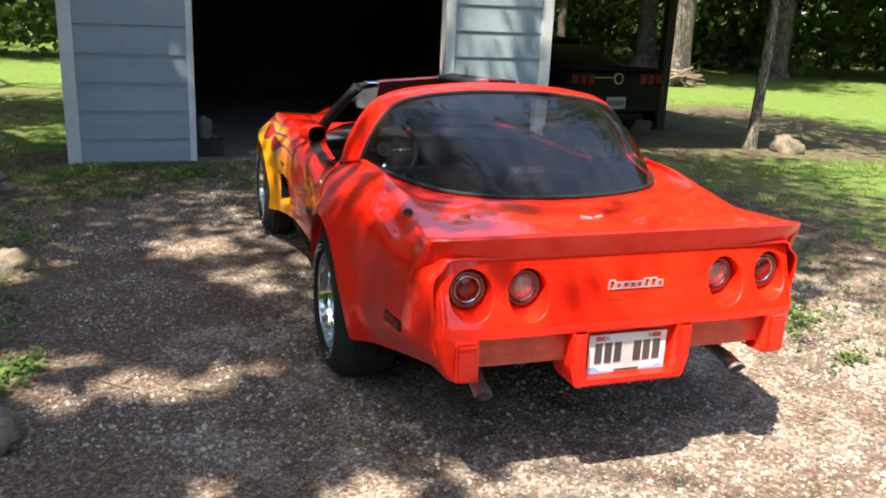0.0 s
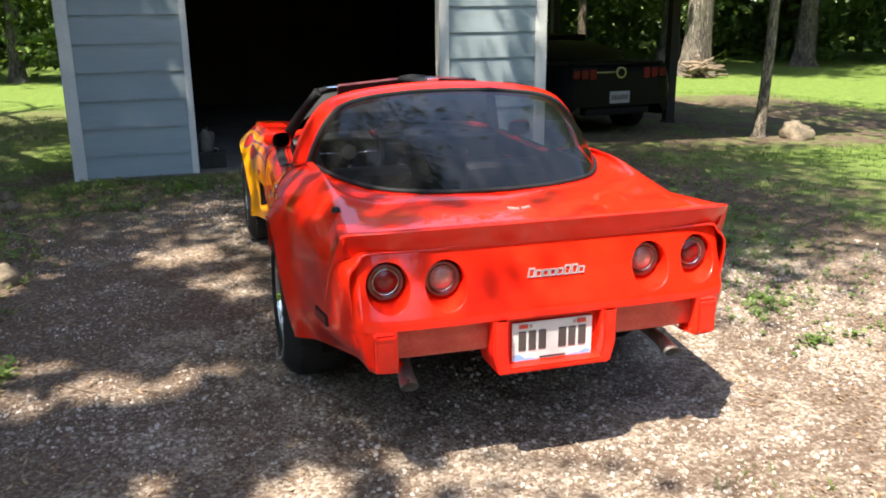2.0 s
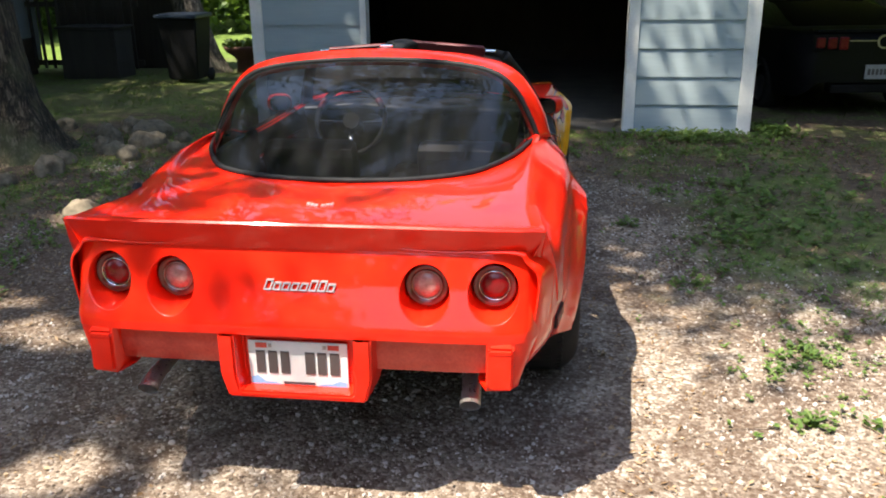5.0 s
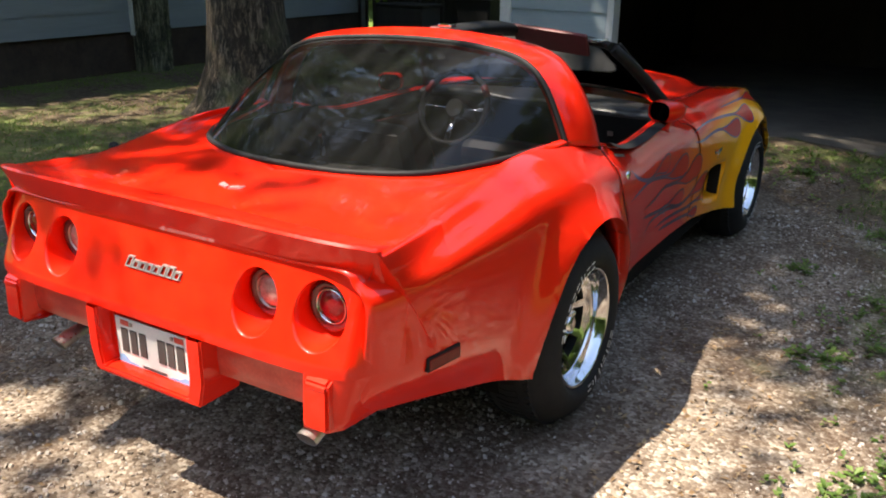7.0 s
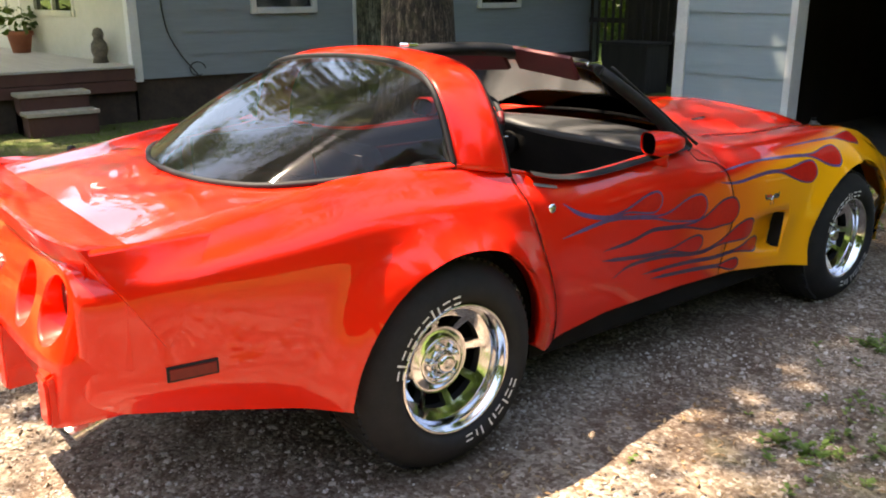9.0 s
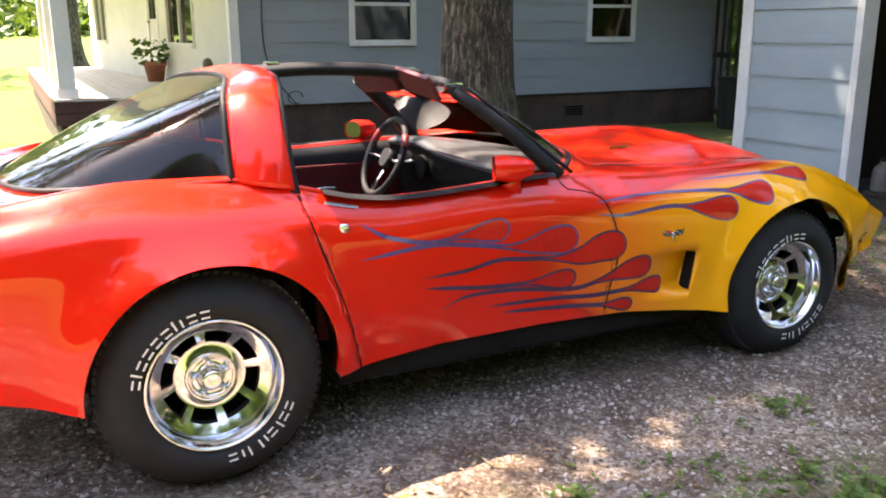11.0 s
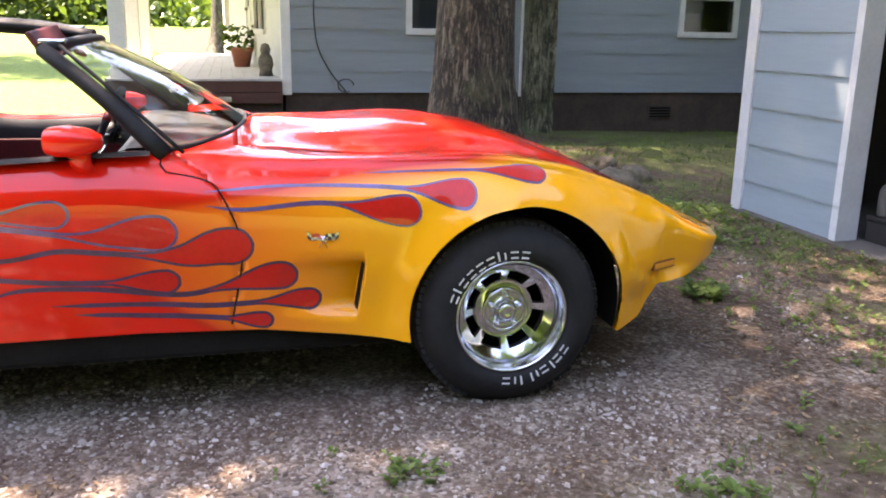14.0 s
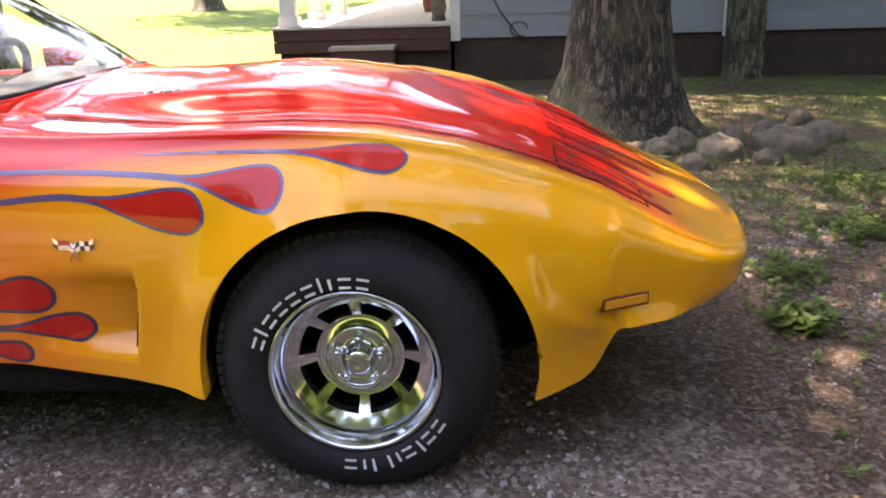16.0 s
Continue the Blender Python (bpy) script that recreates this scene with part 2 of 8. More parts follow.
M_PLATE_BLUE = worn("plate_blue", (0.10, 0.28, 0.55), (0.22, 0.45, 0.68), 16, 0.4, 0.05, 0.001)
M_INK = mat("plate_ink", (0.06, 0.05, 0.05), 0.5)
M_VALANCE = worn("scuffed_red_valance", (0.42, 0.014, 0.010), (0.68, 0.085, 0.055), 11, 0.36, 0.1, 0.002, coat=0.3)


def make_glass(name, tint, weight, ior=1.85, dust=0.0):
    """Clear or tinted pane: mostly see-through, glossy by Fresnel, with a streaky film of dust."""
    m = bpy.data.materials.new(name)
    m.use_nodes = True
    t = m.node_tree
    t.nodes.remove(t.nodes["Principled BSDF"])
    tr, gl, mx, fr = (t.nodes.new(k) for k in ("ShaderNodeBsdfTransparent", "ShaderNodeBsdfGlossy", "ShaderNodeMixShader", "ShaderNodeFresnel"))
    tr.inputs[0].default_value = (*tint, 1)
    gl.inputs["Roughness"].default_value = 0.045
    gl.inputs["Color"].default_value = (weight, weight, weight, 1)
    fr.inputs[0].default_value = ior
    ns = t.nodes.new("ShaderNodeTexNoise")
    ns.inputs["Scale"].default_value = 3.0
    bp = t.nodes.new("ShaderNodeBump")
    bp.inputs["Strength"].default_value, bp.inputs["Distance"].default_value = 0.004, 0.01
    t.links.new(ns.outputs[0], bp.inputs["Height"])
    t.links.new(bp.outputs[0], gl.inputs["Normal"])
    t.links.new(fr.outputs[0], mx.inputs[0])
    film, df = t.nodes.new("ShaderNodeMixShader"), t.nodes.new("ShaderNodeBsdfDiffuse")
    df.inputs[0].default_value = (0.55, 0.56, 0.58, 1)
    co, mp, st, ra = (t.nodes.new(k) for k in ("ShaderNodeTexCoord", "ShaderNodeMapping", "ShaderNodeTexNoise", "ShaderNodeMapRange"))
    mp.inputs["Scale"].default_value = (14.0, 2.0, 2.0)
    mp.inputs["Rotation"].default_value = (0.0, 0.0, 0.35)
    st.inputs["Scale"].default_value, st.inputs["Detail"].default_value = 1.0, 5.0
    ra.inputs["From Min"].default_value, ra.inputs["From Max"].default_value = 0.40, 0.72
    ra.inputs["To Min"].default_value, ra.inputs["To Max"].default_value = dust * 0.3, dust
    t.links.new(co.outputs["Object"], mp.inputs[0])
    t.links.new(mp.outputs[0], st.inputs["Vector"])
    t.links.new(st.outputs[0], ra.inputs["Value"])
    t.links.new(ra.outputs[0], film.inputs[0])
    t.links.new(tr.outputs[0], film.inputs[1])
    t.links.new(df.outputs[0], film.inputs[2])
    t.links.new(film.outputs[0], mx.inputs[1])
    t.links.new(gl.outputs[0], mx.inputs[2])
    t.links.new(mx.outputs[0], t.nodes["Material Output"].inputs["Surface"])
    return m


M_GLASS_TINT = make_glass("tinted_glass", (0.22, 0.222, 0.24), 0.95, 1.38, 0.015)
M_GLASS = make_glass("clear_glass", (0.66, 0.72, 0.70), 1.0, 1.48, 0.02)
M_PANE = make_glass("window_glass", (0.25, 0.27, 0.28), 1.0)

M_SIDING = worn("grey_blue_siding", (0.242, 0.298, 0.318), (0.298, 0.357, 0.378), 1.5, 0.6, 0.1, 0.003, stretch=(0.3, 0.3, 3))
M_SIDING_GREEN = worn("house_siding_grey_blue", (0.215, 0.245, 0.258), (0.28, 0.312, 0.328), 1.2, 0.6, 0.1, 0.003, stretch=(0.3, 0.3, 3))
M_CREAM = worn("cream_siding", (0.50, 0.50, 0.40), (0.62, 0.60, 0.50), 1.5, 0.65, 0.1)
M_TRIM = worn("white_trim", (0.56, 0.56, 0.54), (0.70, 0.70, 0.67), 4, 0.55, 0.1, 0.002)
M_WHITE = worn("white_post_paint", (0.66, 0.65, 0.60), (0.80, 0.79, 0.74), 3, 0.55, 0.08, 0.002)
# slab and stud colours set dark, carrying the garage's inner shade
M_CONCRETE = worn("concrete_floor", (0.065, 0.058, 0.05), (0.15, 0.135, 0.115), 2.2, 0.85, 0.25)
M_INTERIOR = worn("darkened_stud_wall", (0.035, 0.028, 0.022), (0.07, 0.055, 0.042), 2.5, 0.85, 0.2, stretch=(1, 1, 0.2))
M_FOUND = worn("foundation_block", (0.030, 0.019, 0.014), (0.085, 0.058, 0.042), 2.0, 0.9, 0.4, 0.01)
M_DECK = worn("porch_floor_paint", (0.42, 0.38, 0.33), (0.56, 0.52, 0.46), 2.4, 0.7, 0.15, stretch=(0.3, 3, 1))
M_SKIRT = worn("red_brown_skirt", (0.075, 0.030, 0.022), (0.12, 0.05, 0.036), 3, 0.8, 0.2)
M_STEPWOOD = worn("weathered_step_wood", (0.34, 0.29, 0.22), (0.52, 0.46, 0.37), 5, 0.8, 0.25, stretch=(0.4, 4, 4))
M_DARKWOOD = worn("dark_fence_wood", (0.016, 0.013, 0.011), (0.05, 0.04, 0.032), 4, 0.85, 0.3, stretch=(3, 3, 0.3))
M_POST = worn("dark_post", (0.014, 0.012, 0.011), (0.035, 0.030, 0.026), 4, 0.8, 0.25, stretch=(3, 3, 0.3))
M_SHINGLE = worn("roof_shingle", (0.05, 0.05, 0.05), (0.11, 0.105, 0.10), 6, 0.9, 0.4)
M_TERRA = worn("terracotta", (0.30, 0.10, 0.055), (0.42, 0.16, 0.09), 8, 0.8, 0.2)
M_ROCK = worn("field_rock", (0.05, 0.042, 0.028), (0.27, 0.215, 0.15), 5, 0.92, 0.9, 0.02, scale2=28)
M_LOG = worn("split_log", (0.11, 0.075, 0.05), (0.24, 0.18, 0.125), 7, 0.9, 0.4)
M_LAMP_DARK = worn("smoked_red_lens", (0.06, 0.003, 0.005), (0.17, 0.006, 0.012), 6, 0.3, 0.1, 0.002, coat=0.08, spec=0.12)
# the white plate greyed, carrying the carport's shade in its colour
M_PLATE_SHADED = worn("shaded_plate", (0.20, 0.20, 0.21), (0.28, 0.28, 0.28), 30, 0.5, 0.05, 0.001)
M_CARBLACK = worn("black_car_paint", (0.004, 0.004, 0.005), (0.007, 0.007, 0.008), 3, 0.35, 0.02, coat=0.03, spec=0.06)
M_CARGLASS = mat("dark_car_glass", (0.006, 0.007, 0.008), 0.05, coat=0.25, spec=0.2)
M_BLUETARP = worn("dark_plastic_lid", (0.02, 0.03, 0.05), (0.05, 0.07, 0.10), 5, 0.4, 0.1)
M_CABLE = mat("black_cable", (0.02, 0.02, 0.02), 0.6)


def make_bark(name, c1, c2, c3, scale):
    m = mat(name, c1, 0.92)
    n = Nodes(m)
    ridge = n.noise(scale * 1.6, 8, 0.72, stretch=(1, 1, 0.22))
    blotch = n.noise(2.2, 4, 0.6)
    warp = n.add("ShaderNodeTexNoise", Scale=6.0, Detail=4.0)
    n.link(n.coords(), warp.inputs["Vector"])
    bend = n.add("ShaderNodeVectorMath")
    bend.operation = "MULTIPLY_ADD"
    n.link(warp.outputs["Color"], bend.inputs[0])
    bend.inputs[1].default_value = (0.10, 0.10, 0.3)
    n.link(n.coords(), bend.inputs[2])
    deep = n.smooth(n.math("ABSOLUTE", n.math("SUBTRACT", n.noise(scale * 1.3, 9, 0.72, vec=bend.outputs[0], stretch=(1, 1, 0.13)), 0.5)), 0.0, 0.13)
    f = n.math("MULTIPLY_ADD", deep, 0.22, n.math("MULTIPLY_ADD", ridge, 0.75, n.math("MULTIPLY_ADD", blotch, 0.3, -0.15)))
    moss = n.smooth(n.noise(1.3, 4, 0.7), 0.48, 0.66)
    col = n.ramp(f, [(0.36, tuple(v * 0.22 for v in c1)), (0.50, c1), (0.66, c2)])
    n.color(n.mix(n.math("MULTIPLY", moss, 0.6), col, c3))
    n.bump(f, 1.0, 0.03)
    return m


M_BARK = make_bark("oak_bark", (0.10, 0.074, 0.050), (0.28, 0.22, 0.155), (0.15, 0.155, 0.07), 15)
M_BARK2 = make_bark("grey_bark", (0.14, 0.115, 0.09), (0.34, 0.295, 0.24), (0.15, 0.15, 0.10), 16)
# bark lightened to stand in for sun on the slim trunk
M_BARK_SUNLIT = make_bark("sunlit_bark", (0.30, 0.25, 0.19), (0.52, 0.45, 0.36), (0.30, 0.28, 0.20), 20)
M_MOSSY = make_bark("mossy_masonry", (0.15, 0.145, 0.09), (0.30, 0.28, 0.20), (0.13, 0.16, 0.06), 9)


def make_leaf(name, c1, c2, c3, trans=0.35):
    m = mat(name, c1, 0.5, spec=0.35)
    n = Nodes(m)
    g = n.add("ShaderNodeNewGeometry")
    col = n.ramp(g.outputs["Random Per Island"], [(0.0, c1), (0.6, c2), (1.0, c3)])
    n.color(col)
    tr = n.add("ShaderNodeBsdfTranslucent")
    n.link(n.mix(0.5, col, (0.16, 0.24, 0.02)), tr.inputs["Color"])
    mx = n.add("ShaderNodeMixShader")
    mx.inputs[0].default_value = trans
    n.link(n.bsdf.outputs[0], mx.inputs[1])
    n.link(tr.outputs[0], mx.inputs[2])
    n.link(mx.outputs[0], n.out.inputs["Surface"])
    return m


M_LEAF = make_leaf("oak_leaf", (0.030, 0.060, 0.014), (0.050, 0.095, 0.020), (0.085, 0.14, 0.03))
M_LEAF2 = make_leaf("light_leaf", (0.06, 0.11, 0.02), (0.10, 0.17, 0.03), (0.15, 0.22, 0.04))
M_GRASS = make_leaf("grass_blade", (0.07, 0.13, 0.02), (0.11, 0.19, 0.03), (0.18, 0.24, 0.06))
M_WEED = make_leaf("weed_leaf", (0.07, 0.135, 0.03), (0.13, 0.21, 0.05), (0.22, 0.30, 0.09), 0.45)
M_DRY = make_leaf("dry_leaf", (0.14, 0.08, 0.04), (0.24, 0.15, 0.08), (0.34, 0.25, 0.15), 0.1)


def make_pebble():
    m = mat("pebble", (0.3, 0.26, 0.23), 0.85)
    n = Nodes(m)
    g = n.add("ShaderNodeNewGeometry")
    n.color(n.ramp(g.outputs["Random Per Island"], [(0.0, (0.09, 0.062, 0.043)), (0.35, (0.19, 0.147, 0.114)), (0.7, (0.32, 0.27, 0.225)), (0.95, (0.44, 0.395, 0.355)), (1.0, (0.50, 0.46, 0.42))]))
    n.bump(n.noise(160, 2), 0.3, 0.002)
    return m


M_PEBBLE = make_pebble()


def make_ground():
    """Gravel drive, trodden dirt and lawn on one sheet, with ragged borders."""
    m = mat("ground", (0.3, 0.3, 0.3), 0.95, spec=0.2)
    n = Nodes(m)
    sep = n.add("ShaderNodeSeparateXYZ")
    n.link(n.coords(), sep.inputs[0])
    x, y, _ = sep.outputs
    wob = n.math("MULTIPLY_ADD", n.noise(0.9, 5, 0.6), 1.6, -0.8)
    wob2 = n.math("MULTIPLY_ADD", n.noise(3.5, 4, 0.6), 0.7, -0.35)
    w = n.math("ADD", wob, wob2)

    def inside(v, lo, hi, soft):
        a = n.smooth(n.math("ADD", v, w), lo - soft, lo + soft)
        b = n.smooth(n.math("ADD", v, w), hi + soft, hi - soft)
        return n.math("MULTIPLY", a, b)

    drive = n.math("MULTIPLY", inside(x, -3.1, 1.75, 0.35), inside(y, -40.0, 3.4, 0.3))
    east = n.math("MULTIPLY", inside(x, 0.0, 3.3, 0.5), inside(y, -40.0, 1.0, 0.5))
    front = n.math("MULTIPLY", inside(x, -1.8, 1.4, 0.35), inside(y, -40.0, 4.6, 0.3))
    drive = n.math("MAXIMUM", drive, n.math("MAXIMUM", east, front))
    dirt1 = n.math("MULTIPLY", inside(x, 2.4, 10.5, 0.5), inside(y, 5.0, 12.0, 0.5))
    dirt2 = n.math("MULTIPLY", inside(x, -8.6, 2.6, 0.5), inside(y, 2.2, 6.5, 0.5))
    dirt3 = n.math("MULTIPLY", n.math("MULTIPLY", inside(x, -8.8, -3.0, 0.5), inside(y, -1.0, 14.0, 0.6)), 0.62)
    near = n.math("MULTIPLY", inside(x, 1.4, 5.2, 0.9), inside(y, -6.0, 6.0, 0.8))
    near = n.math("MULTIPLY", near, n.math("MULTIPLY_ADD", n.smooth(n.noise(2.6, 5, 0.7), 0.42, 0.6), 0.55, 0.42))
    track = n.math("MULTIPLY", inside(x, 2.8, 3.9, 0.2), inside(y, 0.3, 5.8, 0.4))
    dirt = n.math("MAXIMUM", n.math("MAXIMUM", dirt1, n.math("MAXIMUM", near, track)), n.math("MAXIMUM", dirt2, dirt3))
    patch = n.smooth(n.noise(1.7, 5, 0.65), 0.46, 0.58)
    dirt = n.math("MAXIMUM", n.math("MULTIPLY", dirt, n.math("MULTIPLY_ADD", patch, -0.45, 1.0)), track)
    stones = n.add("ShaderNodeTexVoronoi", Scale=70.0)
    n.link(n.coords(), stones.inputs["Vector"])
    cell = n.add("ShaderNodeSeparateColor")
    n.link(stones.outputs["Color"], cell.inputs[0])
    big = n.noise(1.1, 5, 0.6)
    tone = n.math("MULTIPLY_ADD", cell.outputs[0], 0.65, n.math("MULTIPLY", big, 0.4))
    gravel = n.ramp(tone, [(0.1, (0.08, 0.055, 0.038)), (0.4, (0.165, 0.126, 0.096)), (0.7, (0.27, 0.22, 0.175)), (1.0, (0.50, 0.445, 0.38))])
    # more litter west and in front; in the west it also paints canopy shade
    west = n.smooth(x, -0.9, -2.3)
    west = n.math("MAXIMUM", west, n.smooth(y, 3.2, 3.9))
    litter = n.smooth(n.math("MULTIPLY_ADD", west, 0.11, n.math("ADD", n.noise(1.9, 6, 0.75), 0.025)), 0.455, 0.585)
    crumbs = n.smooth(n.noise(38, 4, 0.7), 0.38, 0.62)
    gravel = n.mix(n.math("MULTIPLY", litter, n.math("MULTIPLY_ADD", crumbs, -0.45, 0.85)), gravel, (0.062, 0.036, 0.023))
    earth = n.ramp(n.noise(14, 5, 0.7), [(0.3, (0.045, 0.030, 0.020)), (0.55, (0.110, 0.080, 0.055)), (0.75, (0.23, 0.18, 0.13))])
    lawn = n.ramp(n.noise(9, 6, 0.7), [(0.3, (0.055, 0.085, 0.02)), (0.5, (0.10, 0.155, 0.03)), (0.72, (0.19, 0.25, 0.06))])
    c = n.mix(dirt, lawn, earth)
    n.color(n.mix(drive, c, gravel))
    h = n.math("MULTIPLY_ADD", stones.outputs["Distance"], -0.6, n.noise(40, 4, 0.7))
    n.bump(h, 0.55, 0.015)
    return m


M_GROUND = make_ground()

# ---- ground ----
def make_ground_sheet():
    inner = [i * 0.5 for i in range(-44, 45)]
    outer = [24, 28, 34, 44, 60, 90, 160, 400, 1200, 3000]
    axis = [-v for v in outer[::-1]] + inner + outer
    verts, faces, n = [], [], len(axis)
    for gx in axis:
        for gy in axis:
            r = math.hypot(gx, gy)
            bump = 0.012 * noise.noise(Vector((gx * 0.9, gy * 0.9, 0.0))) if r > 3.5 else 0.0
            verts.append((gx, gy, ground_z(gx, gy) + bump))
    for i in range(n - 1):
        for j in range(n - 1):
            a = i * n + j
            faces.append((a, a + n, a + n + 1, a + 1))
    ob = raw("ground", verts, faces, M_GROUND, smooth=True)
    return tagged(ob, "gravel drive, trodden dirt and mown lawn", "ground", kind="structure")


make_ground_sheet()


# ---- siding ----
def lap_board(wall, axis, u0, u1, z, pitch, face, out, material):
    """One lap board on a wall; axis 'x' or 'y' is its run, face the wall's outer plane, out the way it faces."""
    top, low = 0.004, 0.020
    prof = [(0.0, z), (low, z), (low, z + 0.004), (top, z + pitch + 0.012), (0.0, z + pitch + 0.012)]
    verts = []
    for u in (u0, u1):
        for d, h in prof:
            p = face + out * d
            verts.append((u, p, h) if axis == "x" else (p, u, h))
    k = len(prof)
    faces = [tuple(range(k)), tuple(range(2 * k - 1, k - 1, -1))] + [(i, i + k, (i + 1) % k + k, (i + 1) % k) for i in range(k)]
    return raw("board", verts, faces, material, wall)


def sided(wall, axis, u0, u1, z0, z1, pitch, face, out, material, holes=()):
    z = z0
    while z < z1 - 0.02:
        h = min(pitch, z1 - z)
        spans = [(u0, u1)]
        for a, b, lo, hi in holes:
            if lo < z + h - 0.01 and hi > z + 0.01:
                spans = [q for s, e in spans for q in ((s, min(e, a)), (max(s, b), e)) if q[1] - q[0] > 0.02]
                if lo > z + 0.01:
                    lap_board(wall, axis, a, b, z, lo - z, face, out, material)
                if hi < z + h - 0.01:
                    lap_board(wall, axis, a, b, hi, z + h - hi, face, out, material)
        for s, e in spans:
            lap_board(wall, axis, s, e, z, h, face, out, material)
        z += h


# ---- garage ----
GX0, GX1, GY0, GY1, GZ = -2.37, 2.71, 5.45, 12.2, -0.10
DX0, DX1, DTOP = -1.19, 1.49, 2.15


def make_garage():
    t = 0.12
    walls = []
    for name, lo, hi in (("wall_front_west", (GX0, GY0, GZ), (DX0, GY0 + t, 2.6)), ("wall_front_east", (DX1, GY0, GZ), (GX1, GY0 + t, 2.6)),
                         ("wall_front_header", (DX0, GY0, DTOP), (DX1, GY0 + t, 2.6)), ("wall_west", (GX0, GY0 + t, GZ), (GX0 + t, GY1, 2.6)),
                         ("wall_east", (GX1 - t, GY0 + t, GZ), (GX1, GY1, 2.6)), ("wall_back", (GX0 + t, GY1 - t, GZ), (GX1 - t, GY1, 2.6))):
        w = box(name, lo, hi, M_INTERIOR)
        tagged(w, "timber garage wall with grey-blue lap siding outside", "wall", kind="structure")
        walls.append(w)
    sided(walls[0], "x", GX0 + 0.10, DX0 - 0.045, -0.08, 2.58, 0.278, GY0, -1, M_SIDING)
    sided(walls[1], "x", DX1 + 0.09, GX1 - 0.11, -0.03, 2.58, 0.278, GY0, -1, M_SIDING)
    sided(walls[2], "x", DX0 - 0.045, DX1 + 0.09, 2.26, 2.58, 0.278, GY0, -1, M_SIDING)
    sided(walls[3], "y", GY0 + 0.10, GY1, -0.08, 2.58, 0.278, GX0, -1, M_SIDING)
    sided(walls[4], "y", GY0 + 0.10, GY1, -0.08, 2.58, 0.278, GX1, 1, M_SIDING)
    for nm, lo, hi in (("trim_corner_west", (GX0 - 0.024, GY0 - 0.030, GZ), (GX0 + 0.10, GY0 - 0.001, 2.6)),
                       ("trim_corner_west_side", (GX0 - 0.024, GY0 - 0.001, GZ), (GX0 - 0.001, GY0 + 0.10, 2.6)),
                       ("trim_corner_east", (GX1 - 0.11, GY0 - 0.030, GZ), (GX1 + 0.024, GY0 - 0.001, 2.6)),
                       ("trim_corner_east_side", (GX1 + 0.001, GY0 - 0.001, GZ), (GX1 + 0.024, GY0 + 0.10, 2.6)),
                       ("trim_door_west", (DX0 - 0.045, GY0 - 0.028, GZ), (DX0, GY0 - 0.001, 2.26)),
                       ("trim_door_east", (DX1, GY0 - 0.028, GZ), (DX1 + 0.09, GY0 - 0.001, 2.26)),
                       ("trim_door_head", (DX0, GY0 - 0.028, DTOP), (DX1, GY0 - 0.001, 2.26)),
                       ("trim_jamb_west", (DX0, GY0 - 0.028, GZ), (DX0 + 0.02, GY0 + t + 0.02, DTOP)),
                       ("trim_jamb_east", (DX1 - 0.02, GY0 - 0.028, GZ), (DX1, GY0 + t + 0.02, DTOP))):
        tagged(box(nm, lo, hi, M_TRIM, bevel=0.003), "weathered white painted trim board", "trim", kind="structure")
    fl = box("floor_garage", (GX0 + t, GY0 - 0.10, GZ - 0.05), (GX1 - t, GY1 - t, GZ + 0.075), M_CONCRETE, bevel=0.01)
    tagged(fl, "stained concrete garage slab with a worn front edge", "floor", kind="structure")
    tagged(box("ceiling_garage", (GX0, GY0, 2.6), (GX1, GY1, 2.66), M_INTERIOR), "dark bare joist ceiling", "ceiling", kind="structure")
    roof = empty("garage_roof", (0, 0, 2.66))
    tagged(roof, "dark shingled gable roof of the garage", "roof", kind="structure")
    cx = (GX0 + GX1) / 2
    for sgn in (-1, 1):
        bm = bmesh.new()
        e = cx + sgn * ((GX1 - GX0) / 2 + 0.25)
        a = [(cx, GY0 - 0.25, 1.35), (e, GY0 - 0.25, 0.0), (e, GY1 + 0.2, 0.0), (cx, GY1 + 0.2, 1.35)]
        vs = [bm.verts.new(p) for p in a] + [bm.verts.new((p[0], p[1], p[2] + 0.06)) for p in a]
        for f in ((0, 1, 2, 3), (7, 6, 5, 4), (0, 4, 5, 1), (1, 5, 6, 2), (2, 6, 7, 3), (3, 7, 4, 0)):
            bm.faces.new([vs[i] for i in f])
        bmesh.ops.recalc_face_normals(bm, faces=bm.faces)
        part("roof_slope", bm, M_SHINGLE, roof)
    bm = bmesh.new()
    vs = [bm.verts.new(p) for p in ((GX0, GY0, 0), (GX1, GY0, 0), (cx, GY0, 1.30))]
    bm.faces.new(vs)
    r = bmesh.ops.extrude_face_region(bm, geom=bm.faces[:])
    bmesh.ops.translate(bm, verts=[v for v in r["geom"] if isinstance(v, bmesh.types.BMVert)], vec=(0, 0.1, 0))
    part("gable", bm, M_SIDING, roof)


make_garage()


